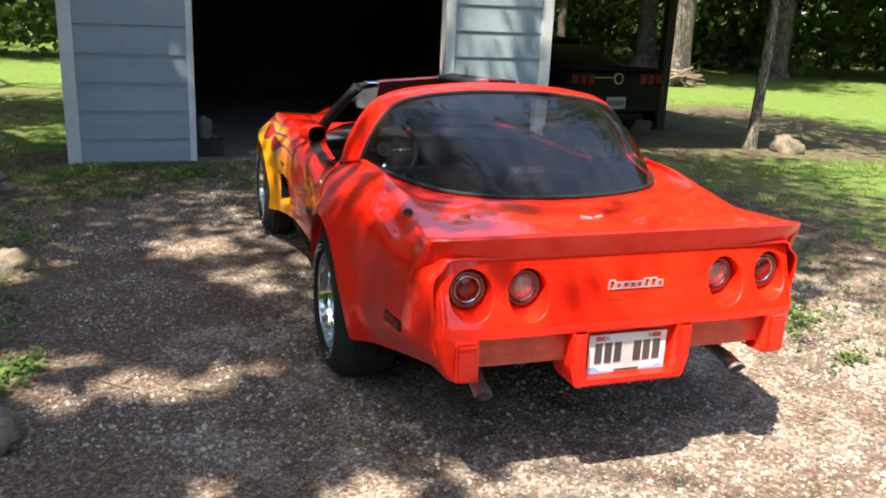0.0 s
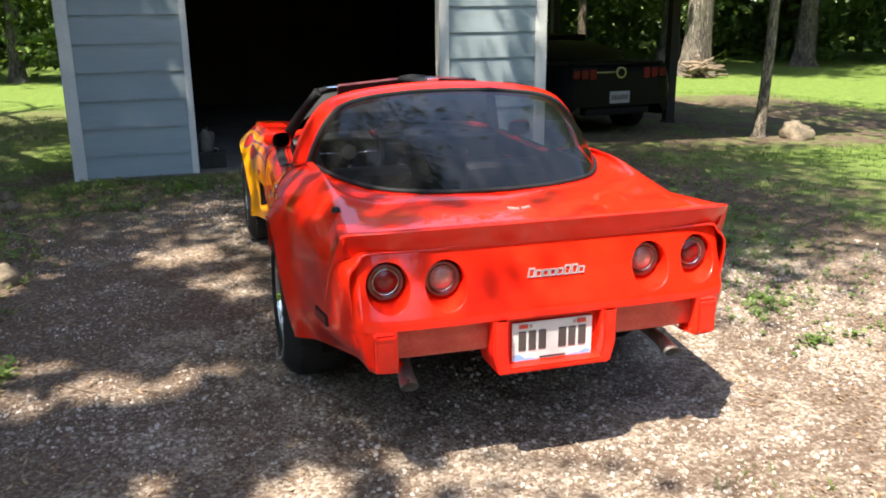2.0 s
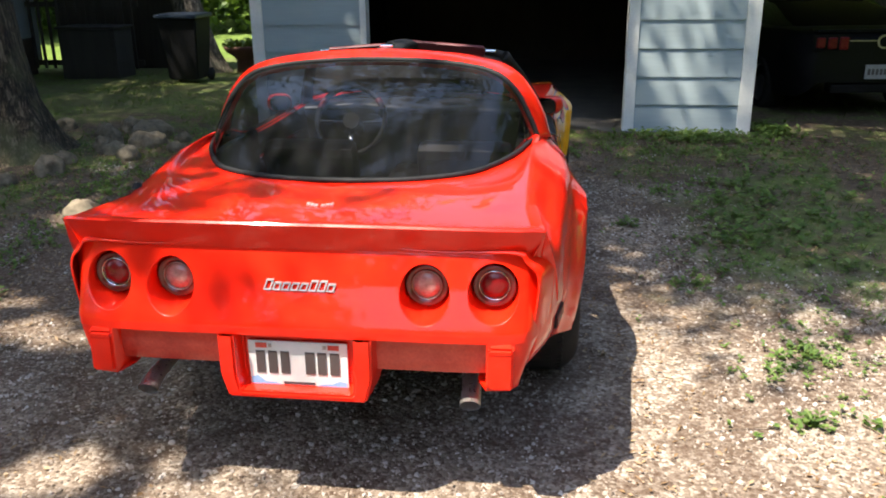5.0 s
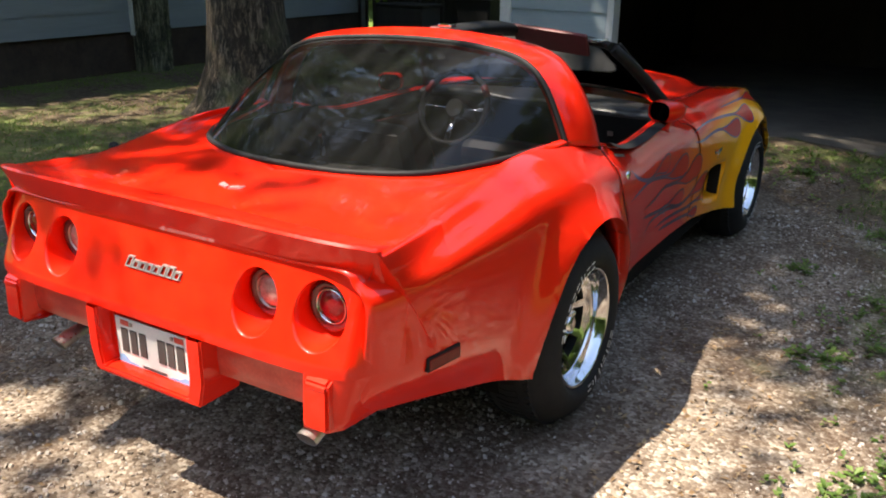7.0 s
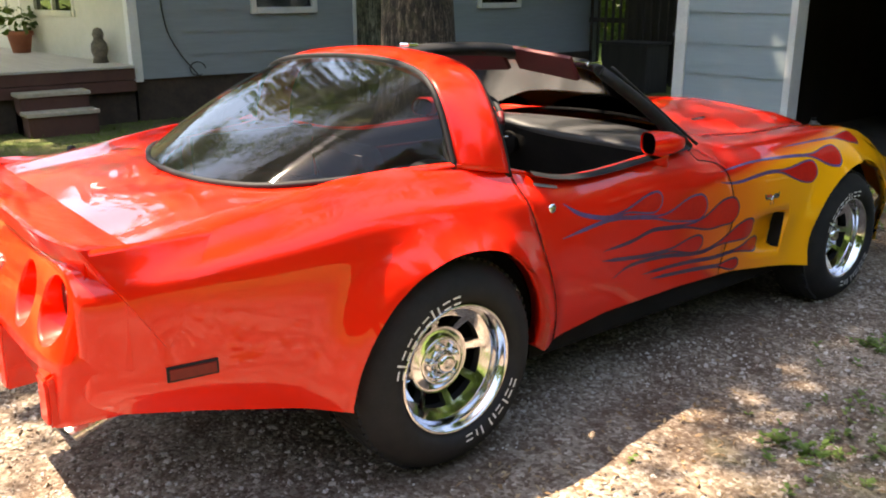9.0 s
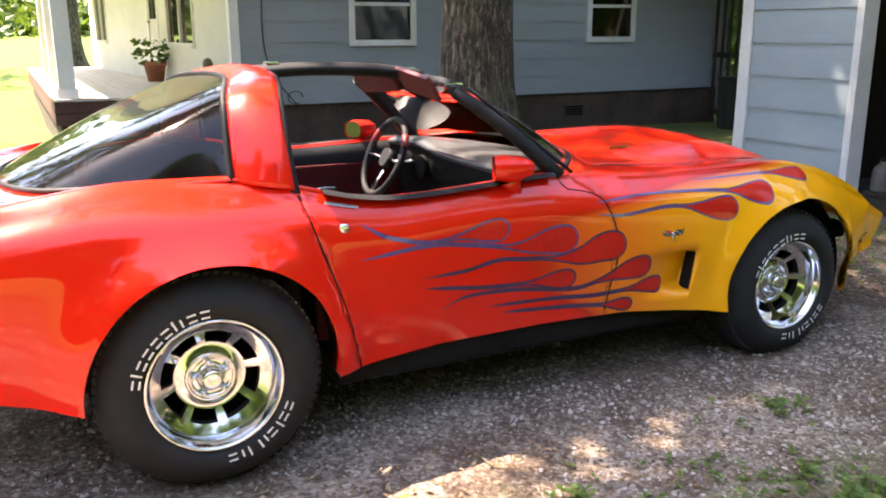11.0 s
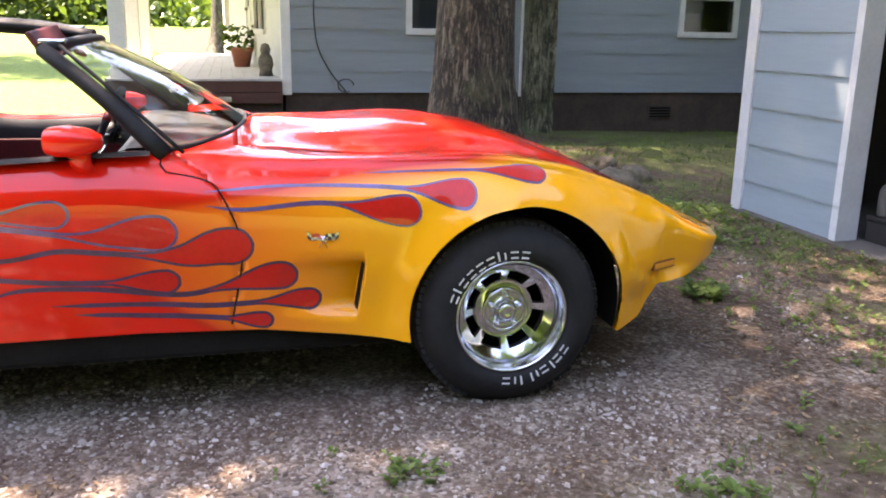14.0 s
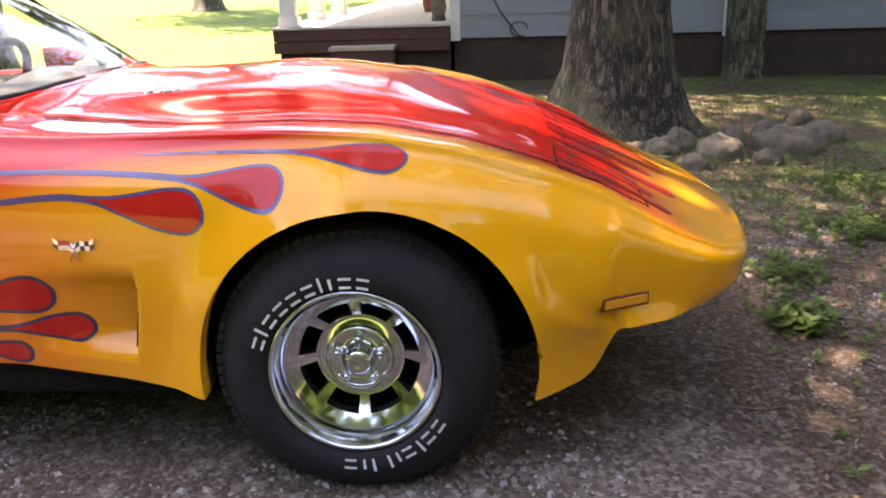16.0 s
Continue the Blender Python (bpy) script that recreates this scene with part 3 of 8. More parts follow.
def make_clutter():
    c = empty("tool_box", (-1.02, 5.74, -0.025))
    tagged(c, "dark metal tool box on the garage slab", "tool box")
    box("body", (-0.14, -0.10, 0), (0.14, 0.10, 0.14), M_POST, c, bevel=0.012)
    box("lid", (-0.145, -0.105, 0.142), (0.145, 0.105, 0.175), M_POST, c, bevel=0.012)
    tube("handle", spline([(-0.06, 0, 0.172), (-0.05, 0, 0.20), (0.05, 0, 0.20), (0.06, 0, 0.172)], 4), 0.006, M_STEEL, c, sides=6)
    j = empty("plastic_jug", (-1.08, 5.74, 0.150))
    tagged(j, "dusty grey plastic jug standing on the tool box", "jug")
    lathe_z("body", [(0.001, 0), (0.070, 0.0), (0.078, 0.012), (0.078, 0.15), (0.066, 0.19), (0.030, 0.225), (0.026, 0.245), (0.001, 0.245)], (0, 0, 0), M_CONCRETE, j)
    lathe_z("cap", [(0.001, 0.272), (0.024, 0.270), (0.028, 0.262), (0.028, 0.243), (0.001, 0.243)], (0, 0, 0), M_DARK, j)
    tube("grip", spline([(0.03, 0, 0.215), (0.075, 0, 0.20), (0.085, 0, 0.14), (0.07, 0, 0.10)], 4), 0.010, M_CONCRETE, j, sides=8)


make_clutter()


# ---- carport and its posts ----
def make_carport():
    roof = box("carport_roof", (GX1 + 0.05, 5.2, 2.45), (6.9, 12.4, 2.58), M_DARKWOOD)
    tagged(roof, "low dark carport roof beside the garage", "roof", kind="structure")
    for i, (x, y) in enumerate(((5.86, 7.93), (5.75, 12.1), (3.1, 12.2))):
        p = empty("carport_post", (x, y, ground_z(x, y) - 0.02))
        tagged(p, "dark stained timber carport post", "post", group="carport posts")
        bm = bmesh.new()
        add_box(bm, (-0.07, -0.07, 0), (0.07, 0.07, 2.47 - ground_z(x, y)), 0.008)
        part("shaft", bm, M_POST, p)
        box("foot", (-0.085, -0.085, 0), (0.085, 0.085, 0.05), M_POST, p, bevel=0.01)


make_carport()


# ---- house ----
HX, HY0, HY1, HZ = -8.50, 2.33, 11.2, 0.42


def make_window(name, y0, y1, z0, z1, face, label):
    w = empty(name, (face, (y0 + y1) / 2, z0))
    tagged(w, label, "window", kind="structure")
    d = (y1 - y0) / 2
    h = z1 - z0
    fr = 0.085
    for nm, lo, hi in (("window_frame", (0.0, -d, 0), (0.045, -d + fr, h)), ("window_frame", (0.0, d - fr, 0), (0.045, d, h)),
                       ("window_frame", (0.0, -d + fr, h - fr), (0.045, d - fr, h)), ("window_sill", (0.0, -d + fr, 0), (0.055, d - fr, fr)),
                       ("meeting_rail", (-0.03, -d + fr, h / 2 - 0.025), (0.0, d - fr, h / 2 + 0.025))):
        box(nm, lo, hi, M_TRIM, w, bevel=0.004)
    for k in range(2):
        box("pane", (-0.035, -d + fr, fr if k == 0 else h / 2 + 0.025), (-0.03, d - fr, h / 2 - 0.025 if k == 0 else h - fr), M_PANE, w)
    box("blind", (-0.12, -d + fr, h * 0.3), (-0.11, d - fr, h - fr), M_TRIM, w)
    return w


def make_house():
    t = 0.15
    wins = [(4.02, 5.08, 1.22, 2.4), (8.20, 9.20, 1.24, 2.4)]
    wall = empty("wall_house_east", (0, 0, 0))
    tagged(wall, "grey-blue lap-sided house wall over a dark block foundation", "wall", kind="structure")
    spans = [(HY0, wins[0][0]), (wins[0][1], wins[1][0]), (wins[1][1], HY1)]
    for a, b in spans:
        box("sheathing", (HX - t, a, HZ), (HX, b, 3.0), M_INTERIOR, wall)
    for a, b, lo, hi in wins:
        box("sheathing", (HX - t, a, HZ), (HX, b, lo), M_INTERIOR, wall)
        box("sheathing", (HX - t, a, hi), (HX, b, 3.0), M_INTERIOR, wall)
    sided(wall, "y", HY0 + 0.10, HY1, HZ, 2.98, 0.286, HX, 1, M_SIDING_GREEN, wins)
    make_window("window_1", *wins[0], HX + 0.001, "white-framed sash window with drawn blind")
    make_window("window_2", *wins[1], HX + 0.001, "white-framed sash window with drawn blind")
    tagged(box("trim_house_corner", (HX - 0.12, HY0 - 0.026, HZ - 0.03), (HX + 0.032, HY0 + 0.10, 3.0), M_WHITE, bevel=0.004), "white painted corner board", "trim", kind="structure")
    f = box("foundation", (HX - t - 0.1, HY0 + 0.02, -0.4), (HX - 0.03, HY1, HZ), M_FOUND)
    tagged(f, "dark stained block foundation with mossy patches", "foundation", kind="structure")
    for y in (8.02,):
        v = empty("foundation_vent", (HX - 0.03, y, 0.02))
        tagged(v, "dark louvred foundation vent", "vent")
        box("frame", (0, -0.2, 0), (0.02, 0.2, 0.2), M_FOUND, v, bevel=0.003)
        for k in range(4):
            box("louvre", (0.018, -0.17, 0.025 + k * 0.042), (0.032, 0.17, 0.05 + k * 0.042), M_DARK, v)
    # porch-side wall
    w2 = empty("wall_house_south", (0, 0, 0))
    skew = Matrix.Translation((HX, HY0, 0)) @ Matrix.Rotation(radians(4.0), 4, "Z") @ Matrix.Translation((-HX, -HY0, 0))
    w2.matrix_world = skew
    tagged(w2, "cream lap-sided porch wall", "wall", kind="structure")
    holes = [(-12.0, -10.3, 1.18, 2.3), (-13.4, -12.6, 0.66, 2.7), (-18.9, -17.5, 1.18, 2.3)]
    us = [-19.7, -18.9, -17.5, -13.4, -12.6, -12.0, -10.3, HX - 0.12]
    for i in range(0, len(us) - 1):
        hole = [h for h in holes if abs(h[0] - us[i]) < 1e-6]
        if hole:
            lo, hi = hole[0][2:]
            if lo > 0.7:
                box("sheathing", (us[i], HY0, 0.4), (us[i + 1], HY0 + t, lo), M_INTERIOR, w2)
            box("sheathing", (us[i], HY0, hi), (us[i + 1], HY0 + t, 3.0), M_INTERIOR, w2)
        else:
            box("sheathing", (us[i], HY0, 0.4), (us[i + 1], HY0 + t, 3.0), M_INTERIOR, w2)
    sided(w2, "x", -19.7, HX - 0.12, HZ, 2.98, 0.286, HY0, -1, M_CREAM, holes)
    for k, (a, b, lo, hi) in enumerate(holes):
        if k == 1:
            d = empty("door_1", (a, HY0 - 0.03, lo))
            d.matrix_world = skew @ d.matrix_world
            tagged(d, "closed cream front door in a white frame", "door", kind="structure")
            box("door_leaf", (0.06, 0.03, 0), (b - a - 0.06, 0.075, hi - lo - 0.06), M_CREAM, d, bevel=0.004)
            for lo2, hi2 in (((0, 0, 0), (0.06, 0.08, hi - lo)), ((b - a - 0.06, 0, 0), (b - a, 0.08, hi - lo)), ((0.06, 0, hi - lo - 0.06), (b - a - 0.06, 0.08, hi - lo))):
                box("door_frame", lo2, hi2, M_WHITE, d, bevel=0.004)
            for k2 in range(2):
                box("door_panel", (0.14 + k2 * 0.27, 0.022, 1.0), (0.36 + k2 * 0.27, 0.031, 1.75), M_PANE, d)
            bm = bmesh.new()
            bmesh.ops.create_uvsphere(bm, u_segments=12, v_segments=8, radius=0.03)
            bmesh.ops.translate(bm, verts=bm.verts, vec=(0.11, 0.0, 0.95))
            part("door_knob", bm, M_STEEL, d, smooth=True)
        else:
            w = empty("window_3" if k == 0 else "window_4", (a, HY0 - 0.03, lo))
            w.matrix_world = skew @ w.matrix_world
            tagged(w, "white-framed twin window under the porch", "window", kind="structure")
            W, H = b - a, hi - lo
            for lo2, hi2 in (((0, 0, 0), (0.07, 0.05, H)), ((W - 0.07, 0, 0), (W, 0.05, H)), ((0.07, 0, H - 0.07), (W - 0.07, 0.05, H)), ((W / 2 - 0.03, 0, 0.08), (W / 2 + 0.03, 0.05, H - 0.07))):
                box("window_frame", lo2, hi2, M_CREAM, w, bevel=0.004)
            box("window_sill", (0.07, -0.02, 0), (W - 0.07, 0.05, 0.08), M_CREAM, w, bevel=0.004)
            box("pane", (0.07, 0.055, 0.08), (W / 2 - 0.03, 0.06, H - 0.07), M_PANE, w)
            box("pane", (W / 2 + 0.03, 0.055, 0.08), (W - 0.07, 0.06, H - 0.07), M_PANE, w)
    for nm, lo, hi in (("wall_house_west", (-19.85, HY0 - 0.7, 0.0), (-19.7, HY1, 3.0)), ("wall_house_north", (-19.7, HY1, 0.0), (HX, HY1 + 0.15, 3.0))):
        tagged(box(nm, lo, hi, M_SIDING_GREEN), "plain house wall", "wall", kind="structure")
    tagged(box("floor_house", (-19.7, HY0 + t, 0.3), (HX - t, HY1, 0.36), M_DARKWOOD), "dark timber floor", "floor", kind="structure")
    tagged(box("ceiling_house", (-19.85, HY0 - 0.0, 3.0), (HX, HY1 + 0.15, 3.05), M_TRIM), "plain ceiling", "ceiling", kind="structure")
    roof = empty("house_roof", (0, 0, 3.05))
    tagged(roof, "dark shingled gable roof of the house", "roof", kind="structure")
    for a, b in (((-0.2, 0.0), (4.3, 2.0)), ((11.65, 0.0), (7.1, 2.0))):
        bm = bmesh.new()
        y0, z0, y1, z1 = a[0] if a[0] > 5 else 1.9, a[1], 6.75, 1.9
        q = [(-20.3, y0, z0), (HX + 0.45, y0, z0), (HX + 0.45, y1, z1), (-20.3, y1, z1)]
        vs = [bm.verts.new(p) for p in q] + [bm.verts.new((p[0], p[1], p[2] + 0.07)) for p in q]
        for f in ((0, 1, 2, 3), (7, 6, 5, 4), (0, 4, 5, 1), (1, 5, 6, 2), (2, 6, 7, 3), (3, 7, 4, 0)):
            bm.faces.new([vs[i] for i in f])
        bmesh.ops.recalc_face_normals(bm, faces=bm.faces)
        part("roof_slope", bm, M_SHINGLE, roof)


make_house()


def make_chimney():
    c = empty("chimney", (-8.31, 5.93, -0.25))
    tagged(c, "moss-covered masonry chimney standing against the house wall", "chimney")
    rnd = random.Random(4)
    z, k = 0.0, 0
    box("core", (-0.155, -0.19, 0), (0.155, 0.185, 4.9), M_MOSSY, c)
    while z < 3.4:
        h = 0.19
        cuts = [-0.205, -0.205 + (0.21 if k % 2 else 0.13), 0.205] if k % 2 else [-0.205, 0.0 + 0.05, 0.205]
        for a, b in zip(cuts, cuts[1:]):
            j = rnd.uniform(-0.006, 0.008)
            box("block", (-0.17, a + 0.002, z + 0.002), (0.172 + j, b - 0.002, z + h - 0.002), M_MOSSY, c, bevel=0.008)
        z += h
        k += 1
    # white strip that paints sunlight onto the chimney's south side
    box("lit_side_strip", (-0.185, -0.225, 0.62), (-0.10, -0.207, 3.2), M_TRIM, c, "pale flashing strip")


make_chimney()


def make_porch():
    deck = empty("porch_deck", (0, 0, 0))
    tagged(deck, "painted porch floor with a red-brown board skirt", "porch", kind="structure")
    x1, x0, y0, y1, z = -8.40, -19.6, 0.04, HY0 - 0.03, 0.61
    n = 14
    w = (y1 - y0) / n
    for i in range(n):
        box("plank", (x0, y0 + i * w + 0.002, z - 0.03), (x1 + 0.02, y0 + (i + 1) * w - 0.002, z), M_DECK, deck, bevel=0.003)
    for i in range(2):
        box("skirt_board", (x1 - 0.03, y0, z - 0.03 - 0.15 * (i + 1) + 0.004), (x1, y1, z - 0.034 - 0.15 * i), M_SKIRT, deck, bevel=0.004)
        box("skirt_board", (x0, y0 - 0.002, z - 0.03 - 0.15 * (i + 1) + 0.004), (x1 - 0.03, y0 + 0.028, z - 0.034 - 0.15 * i), M_SKIRT, deck, bevel=0.004)
    box("base", (x0, y0 + 0.06, -0.4), (x1 - 0.08, y1, z - 0.03), M_FOUND, deck)
    for x in (-8.62, -10.5, -12.45):
        p = empty("porch_post", (x, 0.22, z))
        tagged(p, "square white painted porch post", "post", group="porch posts")
        box("shaft", (-0.10, -0.10, 0.12), (0.10, 0.10, 2.3), M_WHITE, p, bevel=0.006)
        box("plinth", (-0.125, -0.125, 0), (0.125, 0.125, 0.12), M_WHITE, p, bevel=0.008)
    tagged(box("porch_beam", (x0, 0.10, 2.91), (x1, 0.34, 3.1), M_WHITE), "white painted porch beam", "beam", kind="structure")
    tagged(box("ceiling_porch", (x0, -0.15, 3.1), (x1 + 0.2, HY0, 3.14), M_TRIM), "white porch ceiling", "ceiling", kind="structure")
    steps = empty("porch_steps", (x1, 0, 0))
    tagged(steps, "two weathered wooden steps against the porch end", "steps")
    for i, (d, h) in enumerate(((0.62, 0.13), (0.34, 0.33))):
        box("tread", (0.0 if i else 0.30, 0.80, h), (d, 1.62, h + 0.045), M_STEPWOOD, steps, bevel=0.005)
        for yy in (0.82, 1.56):
            box("stringer", (0.02, yy, -0.2), (d - 0.04, yy + 0.04, h), M_SKIRT, steps)
        box("riser", (d - 0.05, 0.86, -0.15), (d - 0.03, 1.56, h), M_SKIRT, steps)
    # flower pot
    def pot(x, y, zz, r, h, label):
        p = empty("flower_pot", (x, y, zz))
        tagged(p, label, "potted plant")
        lathe_z("pot", [(0.001, 0.0), (r * 0.68, 0.0), (r * 0.95, h * 0.8), (r * 1.08, h * 0.8), (r * 1.08, h), (r * 0.92, h), (r * 0.88, h * 0.85), (0.001, h * 0.85)], (0, 0, 0), M_TERRA, p)
        return p
    p = pot(-12.1, 1.84, z, 0.19, 0.33, "terracotta pot with a dark leafy plant on the porch")
    leaf_tuft("foliage", 90, 0.34, 0.42, 0.16, p, (0, 0, 0.30), 5, M_LEAF)
    g = empty("garden_ornament", (-9.15, 2.12, z))
    tagged(g, "small weathered stone garden ornament by the porch wall", "ornament")
    lathe_z("body", [(0.001, 0), (0.10, 0), (0.085, 0.08), (0.11, 0.16), (0.10, 0.25), (0.06, 0.31), (0.075, 0.37), (0.05, 0.44), (0.001, 0.46)], (0, 0, 0), M_ROCK, g)
    cb = empty("wall_cable", (HX + 0.03, 2.75, 0.42))
    tagged(cb, "black cable hanging down the siding to a coil", "cable")
    pts = [(0, 0.0, 2.4), (0.005, 0.01, 1.6), (0.0, 0.0, 1.0), (0.01, 0.05, 0.6), (0.01, 0.2, 0.30), (0.012, 0.34, 0.12), (0.02, 0.42, 0.02)]
    tube("strand", spline(pts, 6), 0.009, M_CABLE, cb, sides=6)
    loop = [(0.02, 0.42 + 0.11 * math.cos(a), 0.10 + 0.09 * math.sin(a)) for a in [i * 0.35 for i in range(16)]]
    tube("coil", loop, 0.008, M_CABLE, cb, sides=6)


def leaf_tuft(name, n, rad, height, size, parent, at, seed, material):
    rnd = np.random.default_rng(seed)
    verts, faces = [], []
    for i in range(n):
        a, r, h = rnd.uniform(0, 2 * math.pi), rad * math.sqrt(rnd.uniform()), rnd.uniform(0, 1)
        c = Vector((r * math.cos(a), r * math.sin(a), h * height)) + Vector(at)
        d = Vector((math.cos(a), math.sin(a), rnd.uniform(-0.4, 1.0))).normalized()
        s = d.cross(Vector((rnd.normal(), rnd.normal(), rnd.normal()))).normalized()
        L, W = size * rnd.uniform(0.6, 1.2), size * 0.3
        k = len(verts)
        verts += [c - d * L / 2, c + s * W, c + d * L / 2 + Vector((0, 0, -0.2 * L)), c - s * W]
        faces.append((k, k + 1, k + 2, k + 3))
    return raw(name, verts, faces, material, parent)


make_porch()


# ---- breezeway fence between house and garage ----
def make_breezeway():
    f = empty("wooden_railing", (0, 10.95, -0.2))
    tagged(f, "dark wooden slat railing in the gap beside the house", "railing")
    x = -8.4
    while x < -6.45:
        box("slat", (x, 0, 0.1), (x + 0.05, 0.03, 2.9), M_DARKWOOD, f)
        x += 0.17
    for z in (0.15, 1.15, 2.85):
        box("rail", (-8.45, 0.03, z), (-6.38, 0.08, z + 0.09), M_DARKWOOD, f)
    # added wall and unseen roof that keep light out of the passage
    bk = box("wall_breezeway_added", (HX + 0.05, 12.0, -0.4), (-5.9, 12.1, 3.0), M_DARKWOOD)
    tagged(bk, "dark wall closing the passage", "wall", kind="structure")
    rf = box("ceiling_breezeway_added", (HX + 0.05, 9.0, 2.9), (-6.3, 12.1, 3.0), M_DARKWOOD)
    tagged(rf, "dark passage roof", "ceiling", kind="structure")
    # near-black cabinet: the passage's shade is put into its colour
    b = empty("utility_box", (-6.95, 10.5, -0.22))
    tagged(b, "dark metal utility cabinet behind the house", "cabinet")
    box("body", (-0.5, -0.3, 0), (0.5, 0.3, 0.85), M_POST, b, bevel=0.02)
    box("lid", (-0.53, -0.33, 0.85), (0.53, 0.33, 0.89), M_POST, b, bevel=0.01)


make_breezeway()

# ---- the red sports car ----
from mathutils.bvhtree import BVHTree

car = empty("sports_car")
tagged(car, "red sports car with yellow flame paint and open roof on gravel", "car")

REAR_C, REAR_R = (0.02, 0.345), 0.40
FRONT_C, FRONT_R = (2.53, 0.322), 0.392


def table(ys, pairs, blur=3):
    t = sorted(pairs)
    xs, fs = [a for a, _ in t], [b for _, b in t]
    fine = np.arange(ys[0], ys[-1] + 0.004, 0.004)
    v = np.interp(fine, xs, fs)
    half = 5 * blur
    pad = np.concatenate([np.full(half, v[0]), v, np.full(half, v[-1])])
    k = np.hanning(2 * half + 3)[1:-1]
    s = np.interp(ys, fine, np.convolve(pad, k / k.sum(), "valid"))
    v = np.interp(ys, xs, fs)
    s[0], s[-1] = v[0], v[-1]
    return s


YS = np.unique(np.round(np.concatenate([np.arange(-1.07, 3.50, 0.02), np.arange(2.82, 3.14, 0.005), np.arange(1.964, 2.014, 0.004), [ 3.505, 3.515, 3.522, 3.53]]), 4))
SIDE_X = [(-1.07, .712), (-1.03, .735), (-.97, .757), (-.88, .778), (-.754, .797), (-.4, .83), (-.1, .85), (.1, .85), (.35, .825), (.6, .80), (.9, .775), (1.2, .765), (1.613, .775), (1.76, .785), (1.9, .80), (2.13, .825), (2.5, .862), (2.8, .832), (2.97, .795), (3.06, .765), (3.18, .708), (3.32, .665), (3.42, .59), (3.48, .47), (3.51, .33), (3.53, .06)]
CREST = [(-1.07, .668, .862), (-1.0, .69, .870), (-.9, .715, .89), (-.65, .70, .925), (-.3, .71, .945), (0, .715, .955), (.15, .71, .96), (.35, .742, .925), (.475, .742, .89), (.63, .737, .866), (.8, .73, .866), (1.05, .715, .877), (1.32, .69, .888), (1.5, .675, .875), (1.8, .685, .862), (2.1, .715, .868), (2.35, .735, .872), (2.55, .735, .86), (2.75, .715, .82), (2.95, .685, .752), (3.1, .66, .69), (3.25, .63, .60), (3.36, .60, .550), (3.42, .555, .532), (3.48, .44, .520), (3.51, .30, .512), (3.53, .05, .500)]
INNER = [(-1.07, 0), (-.56, 0), (-.535, .10), (-.51, .27), (-.42, .45), (-.2, .585), (.03, .645), (.149, .668), (.30, .69), (.36, .70), (.5, .70), (1.0, .67), (1.3, .645), (1.42, .60), (1.555, .46), (1.62, .30), (1.655, .12), (1.67, 0), (3.53, 0)]
INNER_Z = [(-1.07, .870), (-1.0, .878), (-.78, .905), (-.535, .922), (-.2, .94), (.03, .955), (.149, .972), (.35, .926), (.475, .889), (.63, .866), (.8, .866), (1.05, .877), (1.32, .89), (1.45, .905), (1.66, .945), (1.95, .943), (2.2, .957), (2.35, .950), (2.55, .917), (2.75, .857), (2.98, .765), (3.1, .71), (3.25, .640), (3.38, .575), (3.46, .540), (3.51, .520), (3.53, .500)]
BOTTOM = [(-1.07, .650, .458), (-1.0, .675, .455), (-.8, .72, .42), (-.404, .79, .33), (-.3, .80, .31), (.40, .78, .295), (.49, .77, .292), (.83, .75, .315), (1.28, .75, .318), (1.66, .755, .308), (1.93, .785, .283), (2.13, .825, .262), (2.85, .795, .235), (2.92, .775, .234), (2.98, .735, .235), (3.03, .700, .241), (3.065, .678, .262), (3.09, .672, .315), (3.108, .712, .375), (3.14, .728, .382), (3.24, .69, .388), (3.36, .60, .405), (3.42, .54, .413), (3.48, .42, .422), (3.51, .29, .432), (3.53, .05, .445)]


